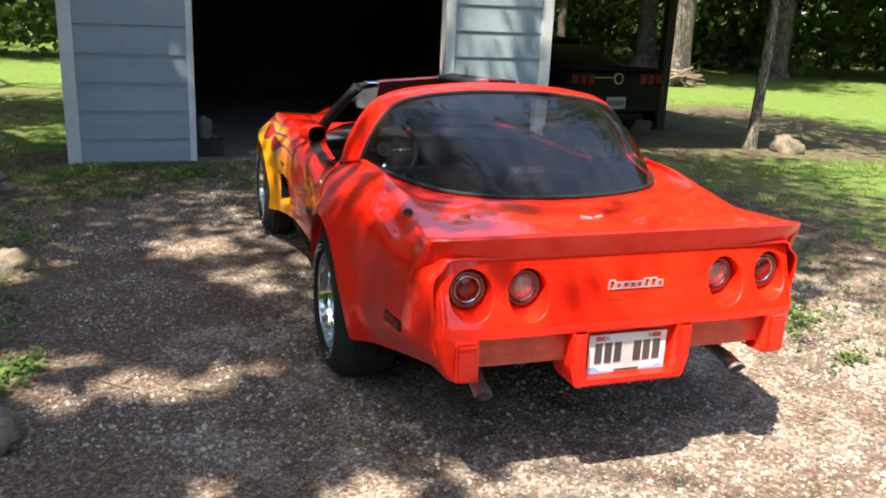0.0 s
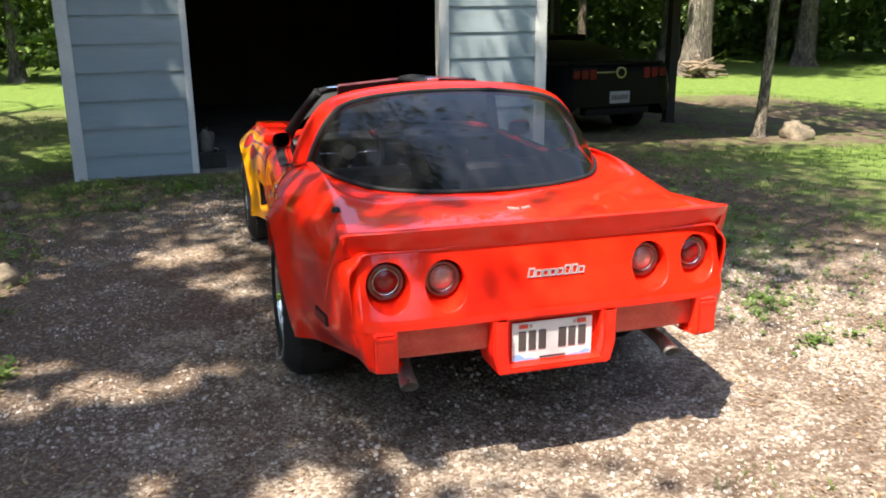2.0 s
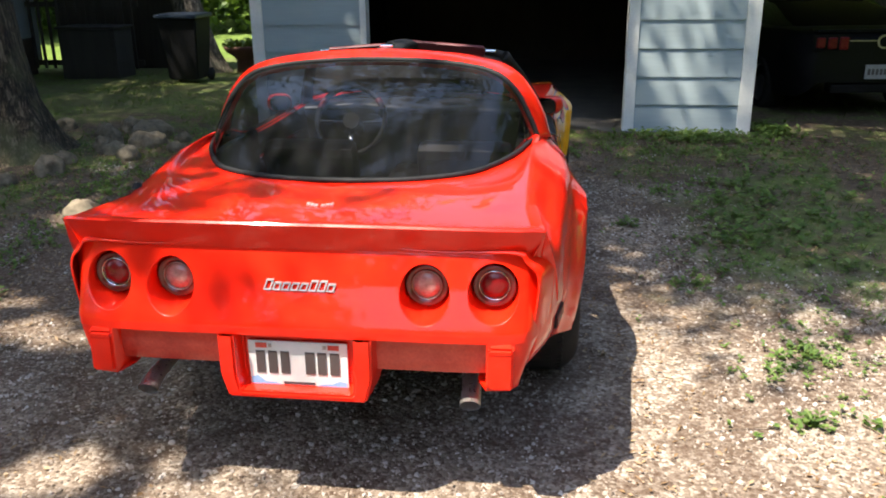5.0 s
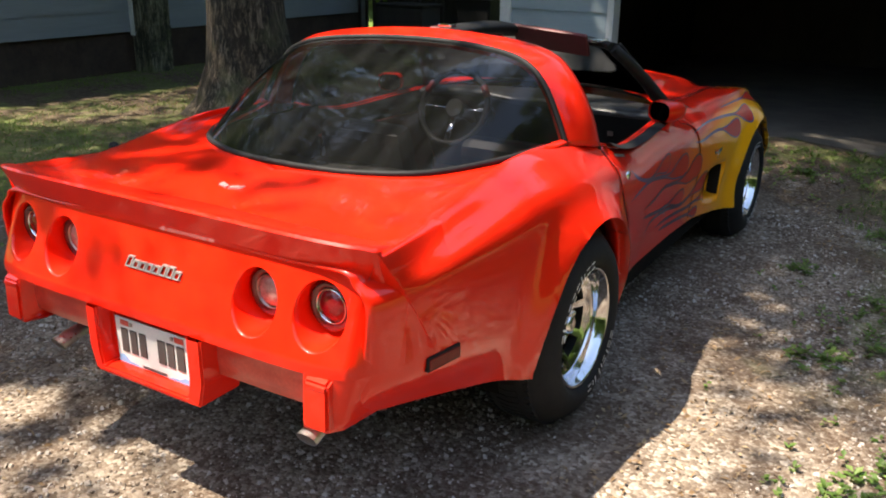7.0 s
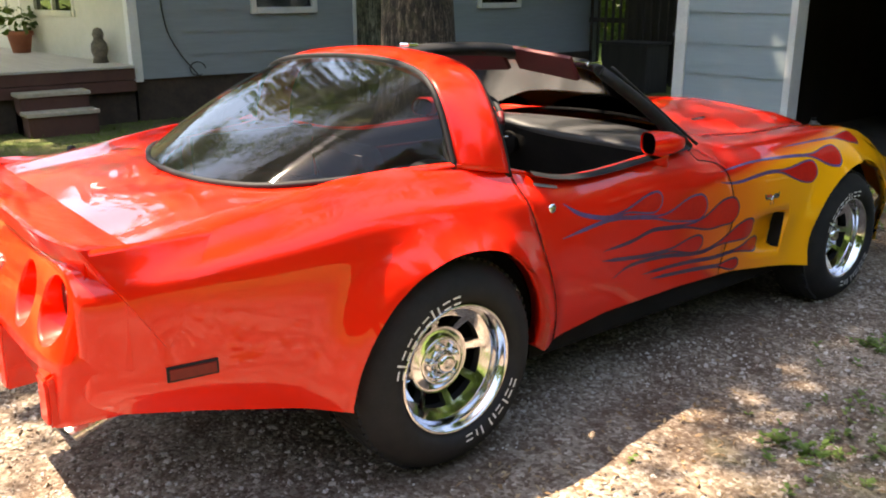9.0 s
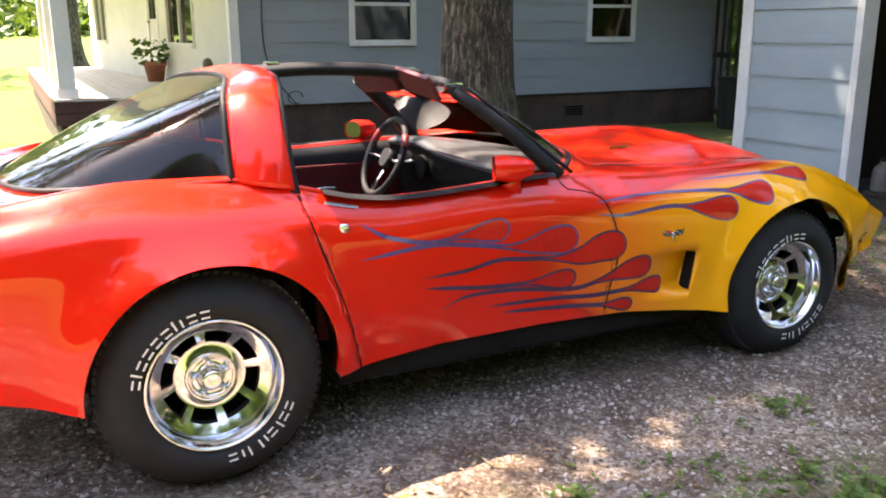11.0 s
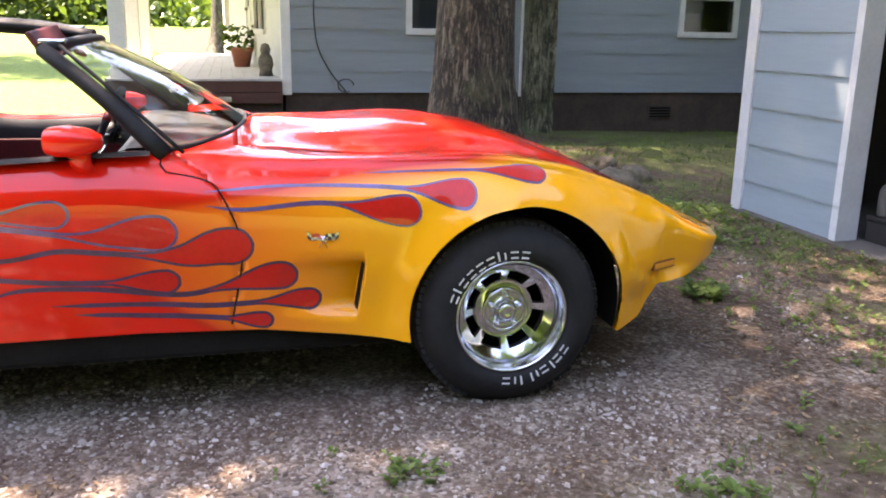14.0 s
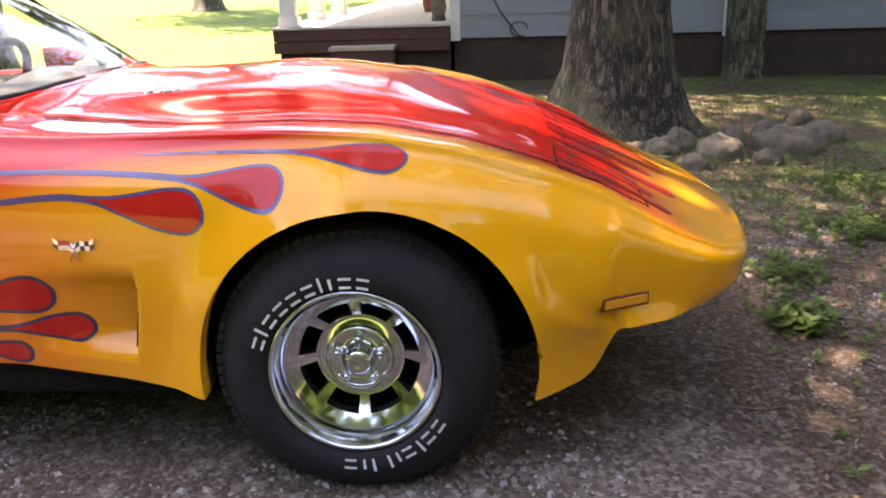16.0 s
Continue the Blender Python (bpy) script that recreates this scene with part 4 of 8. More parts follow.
def car_body():
    x2 = table(YS, SIDE_X)
    x4, z4 = table(YS, [(a, b) for a, b, _ in CREST]), table(YS, [(a, c) for a, _, c in CREST])
    x7, z7 = table(YS, INNER, 1), table(YS, INNER_Z)
    x0, z0 = table(YS, [(a, b) for a, b, _ in BOTTOM], 1), table(YS, [(a, c) for a, _, c in BOTTOM], 1)
    rows = []
    for i, y in enumerate(YS):
        z2 = z0[i] + 0.46 * (z4[i] - z0[i])
        hump = 0.034 * math.cos(min(1.0, abs(y + 0.20) / 0.52) * math.pi / 2) ** 2
        z4[i] += hump
        if y > 3.0:
            z2 = min(z2, 0.50 + 0.06 * max(0, (3.3 - y) / 0.3))
            z2 = max(z2, z0[i] + 0.3 * (z4[i] - z0[i]))
        gap = x4[i] - x7[i]
        haunch = max(0.0, min(1.0, (0.30 - y) / 0.3)) * max(0.0, min(1.0, (y + 1.05) / 0.3))
        hood = max(0.0, min(1.0, (y - 1.75) / 0.3)) * max(0.0, min(1.0, (3.2 - y) / 0.5))
        x5, x6 = x4[i] - 0.33 * gap, x4[i] - 0.62 * gap
        z5 = z4[i] + 0.33 * (z7[i] - z4[i]) - 0.006 * min(1, gap / 0.3) - 0.35 * hump
        z6 = z4[i] + 0.66 * (z7[i] - z4[i]) - 0.25 * hump
        if hood > 0:
            low = min(z4[i], z7[i]) - 0.012
            z5 = z5 * (1 - hood) + low * hood
            x5 = x5 * (1 - hood) + 0.46 * hood
            x6 = x6 * (1 - hood) + 0.345 * hood
            z6 = z6 * (1 - hood) + (0.35 * low + 0.65 * z7[i]) * hood
        ctrl = [(x0[i], z0[i]), (x2[i] - 0.012 - float(np.interp(y, [2.88, 3.0, 3.06, 3.09, 3.11], [0, .042, .055, .03, 0])), z0[i] + 0.45 * (z2 - z0[i])), (x2[i], z2), (x2[i] * 0.62 + x4[i] * 0.38 + 0.028, z2 + 0.62 * (z4[i] - z2)), (x4[i] + 0.020 + 0.008 * haunch, z4[i] - (0.030 + 0.018 * haunch) * min(1, (z4[i] - z2) / 0.2)), (x4[i] - 0.02 - 0.02 * haunch, z4[i] - 0.002 * haunch), (x5, z5), (x6, z6), (x7[i], z7[i])]
        centre = x7[i] < 0.02
        prof = spline([(a, b, 0) for a, b in (ctrl + [(-x6, z6)] if centre else ctrl)], 6)[:49]
        pts = []
        for p in prof:
            px, pz = p.x, p.y
            for (cy, cz), R in ((REAR_C, REAR_R), (FRONT_C, FRONT_R)):
                r = math.hypot(y - cy, pz - cz)
                if px > 0.5 and pz < 0.84:
                    px += (0.050 if cy < 1 else 0.030 if y < cy else 0.016) * math.exp(-((max(r, R) - R) / (0.080 if cy < 1 else 0.055)) ** 2) * max(0, min(1, (0.84 - pz) / 0.1))
            end = np.interp(pz, [.355, .54], [1.970, 2.003])
            if 0.355 < pz < 0.540 and px > 0.6 and 1.70 < y < end:
                edge = min(1.0, (pz - 0.355) / 0.02, (0.540 - pz) / 0.02)
                px -= 0.075 * edge * ((y - 1.70) / (end - 1.70)) ** 1.2
            if 2.80 < y < 3.16 and pz < 0.60 and px > 0.5:
                front = np.interp(pz, [.24, .375, .39, .405, .44, .50, .57, .60], [3.12, 3.115, 3.10, 3.065, 3.0, 2.945, 2.915, 2.905])
                px += 0.017 * max(0.0, min(1.0, (front - y) / 0.020)) * max(0.0, min(1.0, (y - 2.80) / 0.06)) * max(0.0, min(1.0, (0.60 - pz) / 0.05))
            pts.append((px, y, pz))
        rows.append(pts)
    return rows


def loft_side(rows, s):
    bm = bmesh.new()
    grid = [[bm.verts.new((s * p[0], p[1], p[2])) for p in r] for r in rows]
    def arch(v):
        best = None
        for (cy, cz), R in ((REAR_C, REAR_R), (FRONT_C, FRONT_R)):
            d = math.hypot(v.co.y - cy, v.co.z - cz)
            if d < R and abs(v.co.x) > 0.5:
                best = (cy, cz, R, d)
        return best
    dead = {}
    for r in grid:
        for v in r:
            a = arch(v)
            if a:
                dead[v] = a
    for i in range(len(grid) - 1):
        for k in range(len(grid[0]) - 1):
            q = (grid[i][k], grid[i + 1][k], grid[i + 1][k + 1], grid[i][k + 1])
            if all(v in dead for v in q):
                continue
            bm.faces.new(q if s < 0 else q[::-1]).smooth = True
    for v, (cy, cz, R, d) in dead.items():
        if v.link_faces and d > 1e-4:
            v.co.y, v.co.z = cy + (v.co.y - cy) * R / d, cz + (v.co.z - cz) * R / d
    # even out the openings' edges
    for cy in (REAR_C[0], FRONT_C[0]):
        edge = [(math.atan2(v.co.z - a[1], v.co.y - cy), v, v.co.x) for v, a in dead.items() if v.link_faces and a[0] == cy]
        for a, v, x in edge:
            w = [(math.exp(-((b - a) / 0.06) ** 2), c) for b, _, c in edge if abs(b - a) < 0.15]
            v.co.x = sum(k * c for k, c in w) / sum(k for k, _ in w)
    bmesh.ops.delete(bm, geom=[v for v in bm.verts if not v.link_faces], context="VERTS")
    bmesh.ops.recalc_face_normals(bm, faces=bm.faces)
    bm.normal_update()
    skin = max(bm.faces, key=lambda f: abs(f.calc_center_median().x))
    if skin.normal.x * s < 0:
        bmesh.ops.reverse_faces(bm, faces=bm.faces)
        bm.normal_update()
    normals = {tuple(round(c, 5) for c in v.co): v.normal.copy() if abs(v.co.x) > 1e-4 else Vector((0, v.normal.y, v.normal.z)).normalized() for v in bm.verts}
    # rolled lip round the wheel openings and the lower edge
    rim = [e for e in bm.edges if e.is_boundary and abs(sum(v.co.x for v in e.verts)) / 2 > 0.5 and sum(v.co.z for v in e.verts) / 2 < 0.80 and -1.05 < e.verts[0].co.y < 3.5]
    ex = bmesh.ops.extrude_edge_only(bm, edges=rim)
    for v in ex["geom"]:
        if isinstance(v, bmesh.types.BMVert):
            v.co.x -= s * (0.035 if v.co.y > 2.75 else 0.095)
            for (cy, cz), R in ((REAR_C, REAR_R), (FRONT_C, FRONT_R)):
                d = math.hypot(v.co.y - cy, v.co.z - cz)
                if abs(d - R) < 0.01:
                    v.co.y, v.co.z = cy + (v.co.y - cy) * (R + 0.004) / d, cz + (v.co.z - cz) * (R + 0.004) / d
    bmesh.ops.recalc_face_normals(bm, faces=bm.faces)
    bm.normal_update()
    f0 = max(bm.faces, key=lambda f: abs(f.calc_center_median().x))
    if f0.normal.x * s < 0:
        bmesh.ops.reverse_faces(bm, faces=bm.faces)
    bm.normal_update()
    for v in bm.verts:
        normals.setdefault(tuple(round(c, 5) for c in v.co), v.normal.copy())
    return bm, normals


DOOR_R = [(.297, .509), (.406, .475), (.558, .432), (.768, .36), (.907, .321)]
DOOR_F = [(.334, 1.564), (.536, 1.603), (.634, 1.601), (.746, 1.558), (.824, 1.505), (.893, 1.387)]


def door_span(z):
    return np.interp(z, [a for a, _ in DOOR_R], [b for _, b in DOOR_R]), np.interp(z, [a for a, _ in DOOR_F], [b for _, b in DOOR_F])


def split_body(bm, s, which, normals):
    """The body side cut into shell, door and hood half; the cut faces keep the whole surface's normals."""
    def group(f):
        c = f.calc_center_median()
        a, b = door_span(c.z)
        if a < c.y < b and abs(c.x) > 0.58:
            return "door"
        if c.y > 1.62 and abs(c.x) < 0.53 and c.y < 3.02 and c.z > 0.65:
            return "hood"
        return "body"
    out = bm.copy()
    bmesh.ops.delete(out, geom=[f for f in out.faces if group(f) != which], context="FACES")
    return out, normals


def finish(name, bm, normals, parent, material, label=""):
    ob = part(name, bm, material, parent, label, smooth=True)
    ob.data.normals_split_custom_set_from_vertices([normals.get(tuple(round(c, 5) for c in v.co), Vector((0, 0, 1))) for v in ob.data.vertices])
    sol = ob.modifiers.new("thickness", "SOLIDIFY")
    sol.thickness, sol.offset = 0.006, -1
    return ob


ROWS_CAR = car_body()
SIDES, DOORS = {}, {}
hood_bm, hood_normals = bmesh.new(), {}
shell_bm, shell_normals = bmesh.new(), {}
for s in (1, -1):
    bm, skin_normals = loft_side(ROWS_CAR, s)
    SIDES[s] = BVHTree.FromBMesh(bm)
    b, nrm = split_body(bm, s, "body", skin_normals)
    me = bpy.data.meshes.new("tmp")
    b.to_mesh(me)
    shell_bm.from_mesh(me)
    shell_normals.update(nrm)
    b.free()
    b, nrm = split_body(bm, s, "door", skin_normals)
    DOORS[s] = finish("door", b, nrm, car, M_PAINT, "red door with orange flame licks")
    b, nrm = split_body(bm, s, "hood", skin_normals)
    me = bpy.data.meshes.new("tmp")
    b.to_mesh(me)
    hood_bm.from_mesh(me)
    hood_normals.update({k: v for k, v in nrm.items() if abs(k[0]) < 0.6})
    b.free()
    bm.free()
for k in list(hood_normals):
    if abs(k[0]) < 1e-4:
        v = hood_normals[k]
        hood_normals[k] = Vector((0, v.y, v.z)).normalized()
for q in (shell_bm, hood_bm):
    bmesh.ops.remove_doubles(q, verts=[v for v in q.verts if abs(v.co.x) < 1e-4], dist=1e-4)
finish("body_shell", shell_bm, shell_normals, car, M_PAINT)
hood = finish("hood", hood_bm, hood_normals, car, M_PAINT, "red hood with a raised power bulge")


def on_side(s, y, z, lift=0.001):
    """The body's skin beside (y, z), met by a ray that tips downwards for spots near the crest."""
    a = radians(np.interp(z, [0.70, 0.90], [0, 62])) if y > 1.35 else 0.0
    d = Vector((-s * math.cos(a), 0, -math.sin(a)))
    hit, nor, _, _ = SIDES[s].ray_cast(Vector((s * 0.76, y, z)) - d * 0.7, d, 1.6)
    if hit is None:
        hit, nor = Vector((s * 0.78, y, z)), Vector((s, 0, 0))
    if nor.dot(d) > 0:
        nor = -nor
    return hit + nor * lift


def on_top(x, y, lift=0.001):
    hit, nor, _, _ = SIDES[1 if x >= 0 else -1].ray_cast(Vector((x, y, 2.0)), Vector((0, 0, -1)), 2.0)
    if hit is None:
        return Vector((x, y, 0.9))
    if nor.z < 0:
        nor = -nor
    return hit + nor * lift


# seams
for s in (1, -1):
    for nm, tab in (("door_seam", DOOR_R), ("door_seam", DOOR_F)):
        pts = spline([(y, z, 0) for z, y in tab], 8)
        line = [on_side(s, p.x, p.y, -0.001) for p in pts]
        if tab is DOOR_F:
            line += [on_top(s * 0.705, 1.368, -0.001), on_top(s * 0.675, 1.372, 0.0)]
        tube(nm, line, 0.0034, M_DARK, DOORS[s], sides=6)
for s in (1, -1):
    tube("hood_seam", [on_top(s * 0.53, 1.70 + 0.06 * k, -0.001) for k in range(0, 22)], 0.0022, M_DARK, hood, sides=6)
tube("hood_seam", [on_top(-0.53 + 0.053 * k, 3.02, -0.001) for k in range(0, 21)], 0.0022, M_DARK, hood, sides=6)
# pop-up headlamp doors
for s in (1, -1):
    for x0, y0, x1, y1 in ((0.36, 2.98, 0.60, 2.98), (0.60, 2.98, 0.56, 3.20), (0.36, 3.20, 0.56, 3.20), (0.36, 2.98, 0.36, 3.20)):
        tube("headlamp_door_seam", [on_top(s * (x0 + (x1 - x0) * k / 8), y0 + (y1 - y0) * k / 8, -0.0008) for k in range(9)], 0.0030, M_DARK, car, sides=6)

# flame licks
LICKS = [
    ([(.516, .80), (.607, .749), (.765, .709), (.891, .715), (1.0, .72), (1.095, .718)], .036),
    ([(.503, .681), (.764, .699), (.931, .68), (1.149, .645), (1.30, .652), (1.405, .645)], .050),
    ([(.755, .581), (.925, .584), (1.058, .605), (1.192, .592), (1.403, .575), (1.54, .60), (1.635, .595)], .054),
    ([(.752, .543), (1.008, .507), (1.188, .495), (1.33, .492), (1.405, .489)], .033),
    ([(.83, .452), (.94, .484), (1.141, .477), (1.399, .445), (1.53, .462), (1.69, .495), (1.773, .493)], .041),
    ([(1.025, .427), (1.326, .416), (1.52, .402), (1.75, .41), (1.85, .402)], .030),
    ([(1.091, .394), (1.397, .372), (1.6, .35), (1.69, .340)], .022),
    ([(1.50, .730), (1.62, .716), (1.85, .730), (2.05, .706), (2.175, .696)], .040),
    ([(1.50, .775), (1.75, .790), (2.01, .775), (2.23, .752), (2.36, .744)], .035),
    ([(2.00, .835), (2.26, .825), (2.46, .815), (2.625, .806)], .038),
]


def lick_strip(s, spine, hw, grow, lift, start):
    """A flame lick: a thread that swells into a rounded drop at its front end."""
    pts = spline([(a, b, 0) for a, b in spine], 24)
    length = [0.0]
    for a, b in zip(pts, pts[1:]):
        length.append(length[-1] + (b - a).length)
    total = length[-1]
    xs, ys = [p.x for p in pts], [p.y for p in pts]
    bm = bmesh.new()
    rows, n = [], 64
    for i in range(n + 1):
        u = start + (1 - start) * (1 - (1 - i / n) ** 1.9)
        q = u * total
        p = Vector((np.interp(q, length, xs), np.interp(q, length, ys)))
        e = Vector((np.interp(min(q + .01, total), length, xs), np.interp(min(q + .01, total), length, ys))) - Vector((np.interp(q - .01, length, xs), np.interp(q - .01, length, ys)))
        d = e.normalized()
        back = total - q
        if back < hw * 1.15:
            w = hw * math.sqrt(max(0.0, 1 - (1 - back / (hw * 1.15)) ** 2))
        else:
            v = min(1.0, (back - hw * 1.15) / (hw * 6.2))
            w = hw * (0.5 + 0.5 * math.cos(math.pi * v)) ** 1.15
        w += grow * min(1.0, 0.72 + 0.6 * u) * min(1.0, 0.15 + 7.0 * u)
        o = Vector((-d.y, d.x)) * w
        tip = d * grow * (i / n) ** 8
        rows.append([bm.verts.new(on_side(s, *(p + tip + o * k), lift)) for k in (-1, -0.5, 0, 0.5, 1)])
    for a, b in zip(rows, rows[1:]):
        for k in range(4):
            bm.faces.new((a[k], b[k], b[k + 1], a[k + 1])).smooth = True
    return bm


for s in (1, -1):
    for spine, hw in LICKS:
        far = spine[-1][0] > 1.55
        parent = car if far else DOORS[s]
        edge = part("flame_lick", lick_strip(s, spine, hw, 0.0090 if spine[-1][0] < 1.9 else 0.0070, 0.0012, 0.0), M_LINE if spine[0][1] > 0.66 else M_LINE_DARK, parent)
        total = sum(math.dist(a, b) for a, b in zip(spine, spine[1:]))
        fill = part("lick_fill", lick_strip(s, spine, hw, 0.0, 0.0024, max(0.05, 1 - hw * 6.9 / total)), M_LICK, edge)


# short licks running down onto the nose and headlamp doors
def nose_lick(x0, y0, x1, y1, hw, grow, lift):
    bm = bmesh.new()
    rows, n = [], 24
    total = math.hypot(x1 - x0, y1 - y0)
    d = Vector((x1 - x0, y1 - y0)) / total
    for i in range(n + 1):
        q = total * i / n
        back = total - q
        w = hw * math.sqrt(max(0.0, 1 - (1 - back / hw) ** 2)) if back < hw else hw * (1 - 0.35 * (back - hw) / total)
        p = Vector((x0, y0)) + d * (q + grow * (i / n) ** 8)
        o = Vector((-d.y, d.x)) * (w + grow)
        rows.append([bm.verts.new(on_top(*(p + o * k), lift)) for k in (-1, 0, 1)])
    for a, b in zip(rows, rows[1:]):
        for k in range(2):
            bm.faces.new((a[k], b[k], b[k + 1], a[k + 1])).smooth = True
    bmesh.ops.recalc_face_normals(bm, faces=bm.faces)
    return bm


for s in (1, -1):
    for x0, y0, x1, y1, hw in ((.53, 2.96, .585, 3.16, .020), (.44, 2.98, .50, 3.27, .022), (.35, 2.98, .40, 3.24, .020), (.26, 2.98, .30, 3.32, .024), (.16, 2.98, .18, 3.27, .020), (.05, 2.98, .055, 3.34, .024)):
        edge = part("nose_lick", nose_lick(s * x0, y0, s * x1, y1, hw, 0.0025, 0.0012), M_LINE, car)
        part("lick_fill", nose_lick(s * x0, y0, s * x1, y1, hw, 0.0, 0.0024), M_LICK, edge)

# rear bumper panel with four round lamp holes
LAMPS = [(-0.592, 0.748), (-0.39, 0.742), (0.39, 0.742), (0.592, 0.748)]
LAMP_R = 0.078
BORE_X, BORE_Z, BORE_DROP = 0.076, 0.087, 0.008


EDGE_X = 0.690


def rear_y(x, z):
    lean = np.interp(z, [.44, .50, .60, .63, .66, .75, .85, .88], [-.06, -.058, -.052, -.052, -.04, -.005, .025, .035])
    return -1.09 + 0.03 * (abs(x) / EDGE_X) ** 8 + float(lean)


def edge_x(z):
    return float(np.interp(z, [.45, .60], [.652, EDGE_X]))


def wrapped_columns(bm, s, zs, n=10):
    """Columns that carry the fascia round the corner onto the quarter's skin."""
    cols = []
    for k in range(1, n + 1):
        u = k / n
        col = []
        for z in zs:
            e = Vector((s * edge_x(z), rear_y(EDGE_X, z), z))
            b = on_side(s, -0.96, max(0.485, min(z, 0.845)), 0.0015)
            b.x -= s * 0.030 * max(0.0, (0.60 - z) / 0.15)
            b.z = z
            c = Vector((s * (edge_x(z) + 0.016), e.y + 0.020, z))
            col.append(bm.verts.new(e.lerp(c, u / 0.3) if u < 0.3 else c.lerp(b, (u - 0.3) / 0.7)))
        cols.append(col)
    return cols


def make_rear():
    bm = bmesh.new()
    xs = np.linspace(-EDGE_X, EDGE_X, 115)
    zs = np.concatenate([np.linspace(0.60, 0.872, 30)])
    grid = wrapped_columns(bm, -1, zs)[::-1] + [[bm.verts.new((x, rear_y(x, z), z)) for z in zs] for x in xs] + wrapped_columns(bm, 1, zs)
    dead = {}
    for col in grid:
        for v in col:
            for lx, lz in LAMPS:
                d = math.hypot((v.co.x - lx) / BORE_X, (v.co.z - lz + BORE_DROP) / BORE_Z)
                if d < 1.0:
                    dead[v] = (lx, lz - BORE_DROP, d)
    for i in range(len(grid) - 1):
        for k in range(len(zs) - 1):
            q = (grid[i][k], grid[i + 1][k], grid[i + 1][k + 1], grid[i][k + 1])
            if not all(v in dead for v in q):
                bm.faces.new(q).smooth = True
    for v, (lx, lz, d) in dead.items():
        if v.link_faces and d > 1e-5:
            x, z = lx + (v.co.x - lx) / d, lz + (v.co.z - lz) / d
            v.co = (x, rear_y(x, z), z)
    bmesh.ops.delete(bm, geom=[v for v in bm.verts if not v.link_faces], context="VERTS")
    bmesh.ops.recalc_face_normals(bm, faces=bm.faces)
    panel = part("rear_panel", bm, M_RED, car, "red rear fascia", smooth=True)
    # wells of the lamps
    for lx, lz in LAMPS:
        bm = bmesh.new()
        ring = []
        for a in [2 * math.pi * k / 48 for k in range(48)]:
            col = []
            for grow, depth, drop in ((1.05, 0.0005, 1.0), (1.0, 0.0008, 1.0), (0.965, 0.010, 1.0), (0.93, None, 0.75), (0.90, None, 0.0)):
                rx, rz = BORE_X * grow, (BORE_Z if drop > 0.5 else BORE_X) * grow
                x, z = lx + rx * math.cos(a), lz - BORE_DROP * drop + rz * math.sin(a)
                col.append(bm.verts.new((x, rear_y(x, z) + depth if depth is not None else (-1.045 if drop else -1.022), z)))
            ring.append(col)
        for k in range(48):
            a, b = ring[k], ring[(k + 1) % 48]
            for m in range(4):
                bm.faces.new((a[m], b[m], b[m + 1], a[m + 1])).smooth = True
        bmesh.ops.recalc_face_normals(bm, faces=bm.faces)
        part("lamp_well", bm, M_RED, panel, smooth=True)
    # lower corners of the fascia, wrapping into the quarters
    for s in (-1, 1):
        bm = bmesh.new()
        zs2 = np.linspace(0.452, 0.601, 8)
        g = [[bm.verts.new((s * x, rear_y(x, z), z)) for z in zs2] for x in np.linspace(0.575, 0.648, 12)]
        g.insert(0, [bm.verts.new((s * 0.575, rear_y(0.575, 0.6) + 0.09, z)) for z in zs2])
        g += wrapped_columns(bm, s, zs2)
        for a, b in zip(g, g[1:]):
            for k in range(7):
                bm.faces.new((a[k], b[k], b[k + 1], a[k + 1])).smooth = True
        low_rim = [c[0] for c in g]
        back = [bm.verts.new((v.co.x * 0.95, v.co.y + 0.06 * max(0.0, min(1.0, (-1.0 - v.co.y) / 0.1)), v.co.z + 0.004)) for v in low_rim]
        for k in range(len(g) - 1):
            bm.faces.new((low_rim[k], low_rim[k + 1], back[k + 1], back[k]))
        bmesh.ops.recalc_face_normals(bm, faces=bm.faces)
        part("lower_corner", bm, M_RED, car, smooth=True)
    # scuffed valance
    for s in (-1, 1):
        bm = bmesh.new()
        g = []
        for i in range(13):
            x = s * (0.20 + 0.42 * i / 12)
            g.append([bm.verts.new((x, rear_y(x, 0.6) + dy, z)) for dy, z in ((0.0, 0.6005), (0.045, 0.588), (0.040, 0.54), (0.045, 0.485), (0.07, 0.472), (0.12, 0.47))])
        for a, b in zip(g, g[1:]):
            for k in range(5):
                bm.faces.new((a[k], b[k], b[k + 1], a[k + 1])).smooth = True
        bmesh.ops.recalc_face_normals(bm, faces=bm.faces)
        part("valance", bm, M_VALANCE, car, "scuffed dark red valance strip")
        # bumper guard
        bm = bmesh.new()
        vs = []
        for x in (0.580, 0.656):
            yb = rear_y(0.60, 0.6)
            vs.append([bm.verts.new((s * x, yb + d, z)) for d, z in ((0.01, 0.602), (-0.016, 0.588), (-0.012, 0.574), (-0.016, 0.456), (0.06, 0.452), (0.06, 0.60))])
        bm.faces.new(vs[0])
        bm.faces.new(vs[1][::-1])
        for k in range(6):
            bm.faces.new((vs[0][k], vs[0][(k + 1) % 6], vs[1][(k + 1) % 6], vs[1][k]))
        bmesh.ops.recalc_face_normals(bm, faces=bm.faces)
        bmesh.ops.bevel(bm, geom=bm.edges[:], offset=0.008, segments=2, affect="EDGES")
        part("bumper_guard", bm, M_RED, car, smooth=False)
    # number plate housing: an open box that bulges below the fascia
    bm = bmesh.new()
    outer = [(-0.235, 0.60), (-0.235, 0.47), (-0.215, 0.395), (0.215, 0.395), (0.235, 0.47), (0.235, 0.60)]
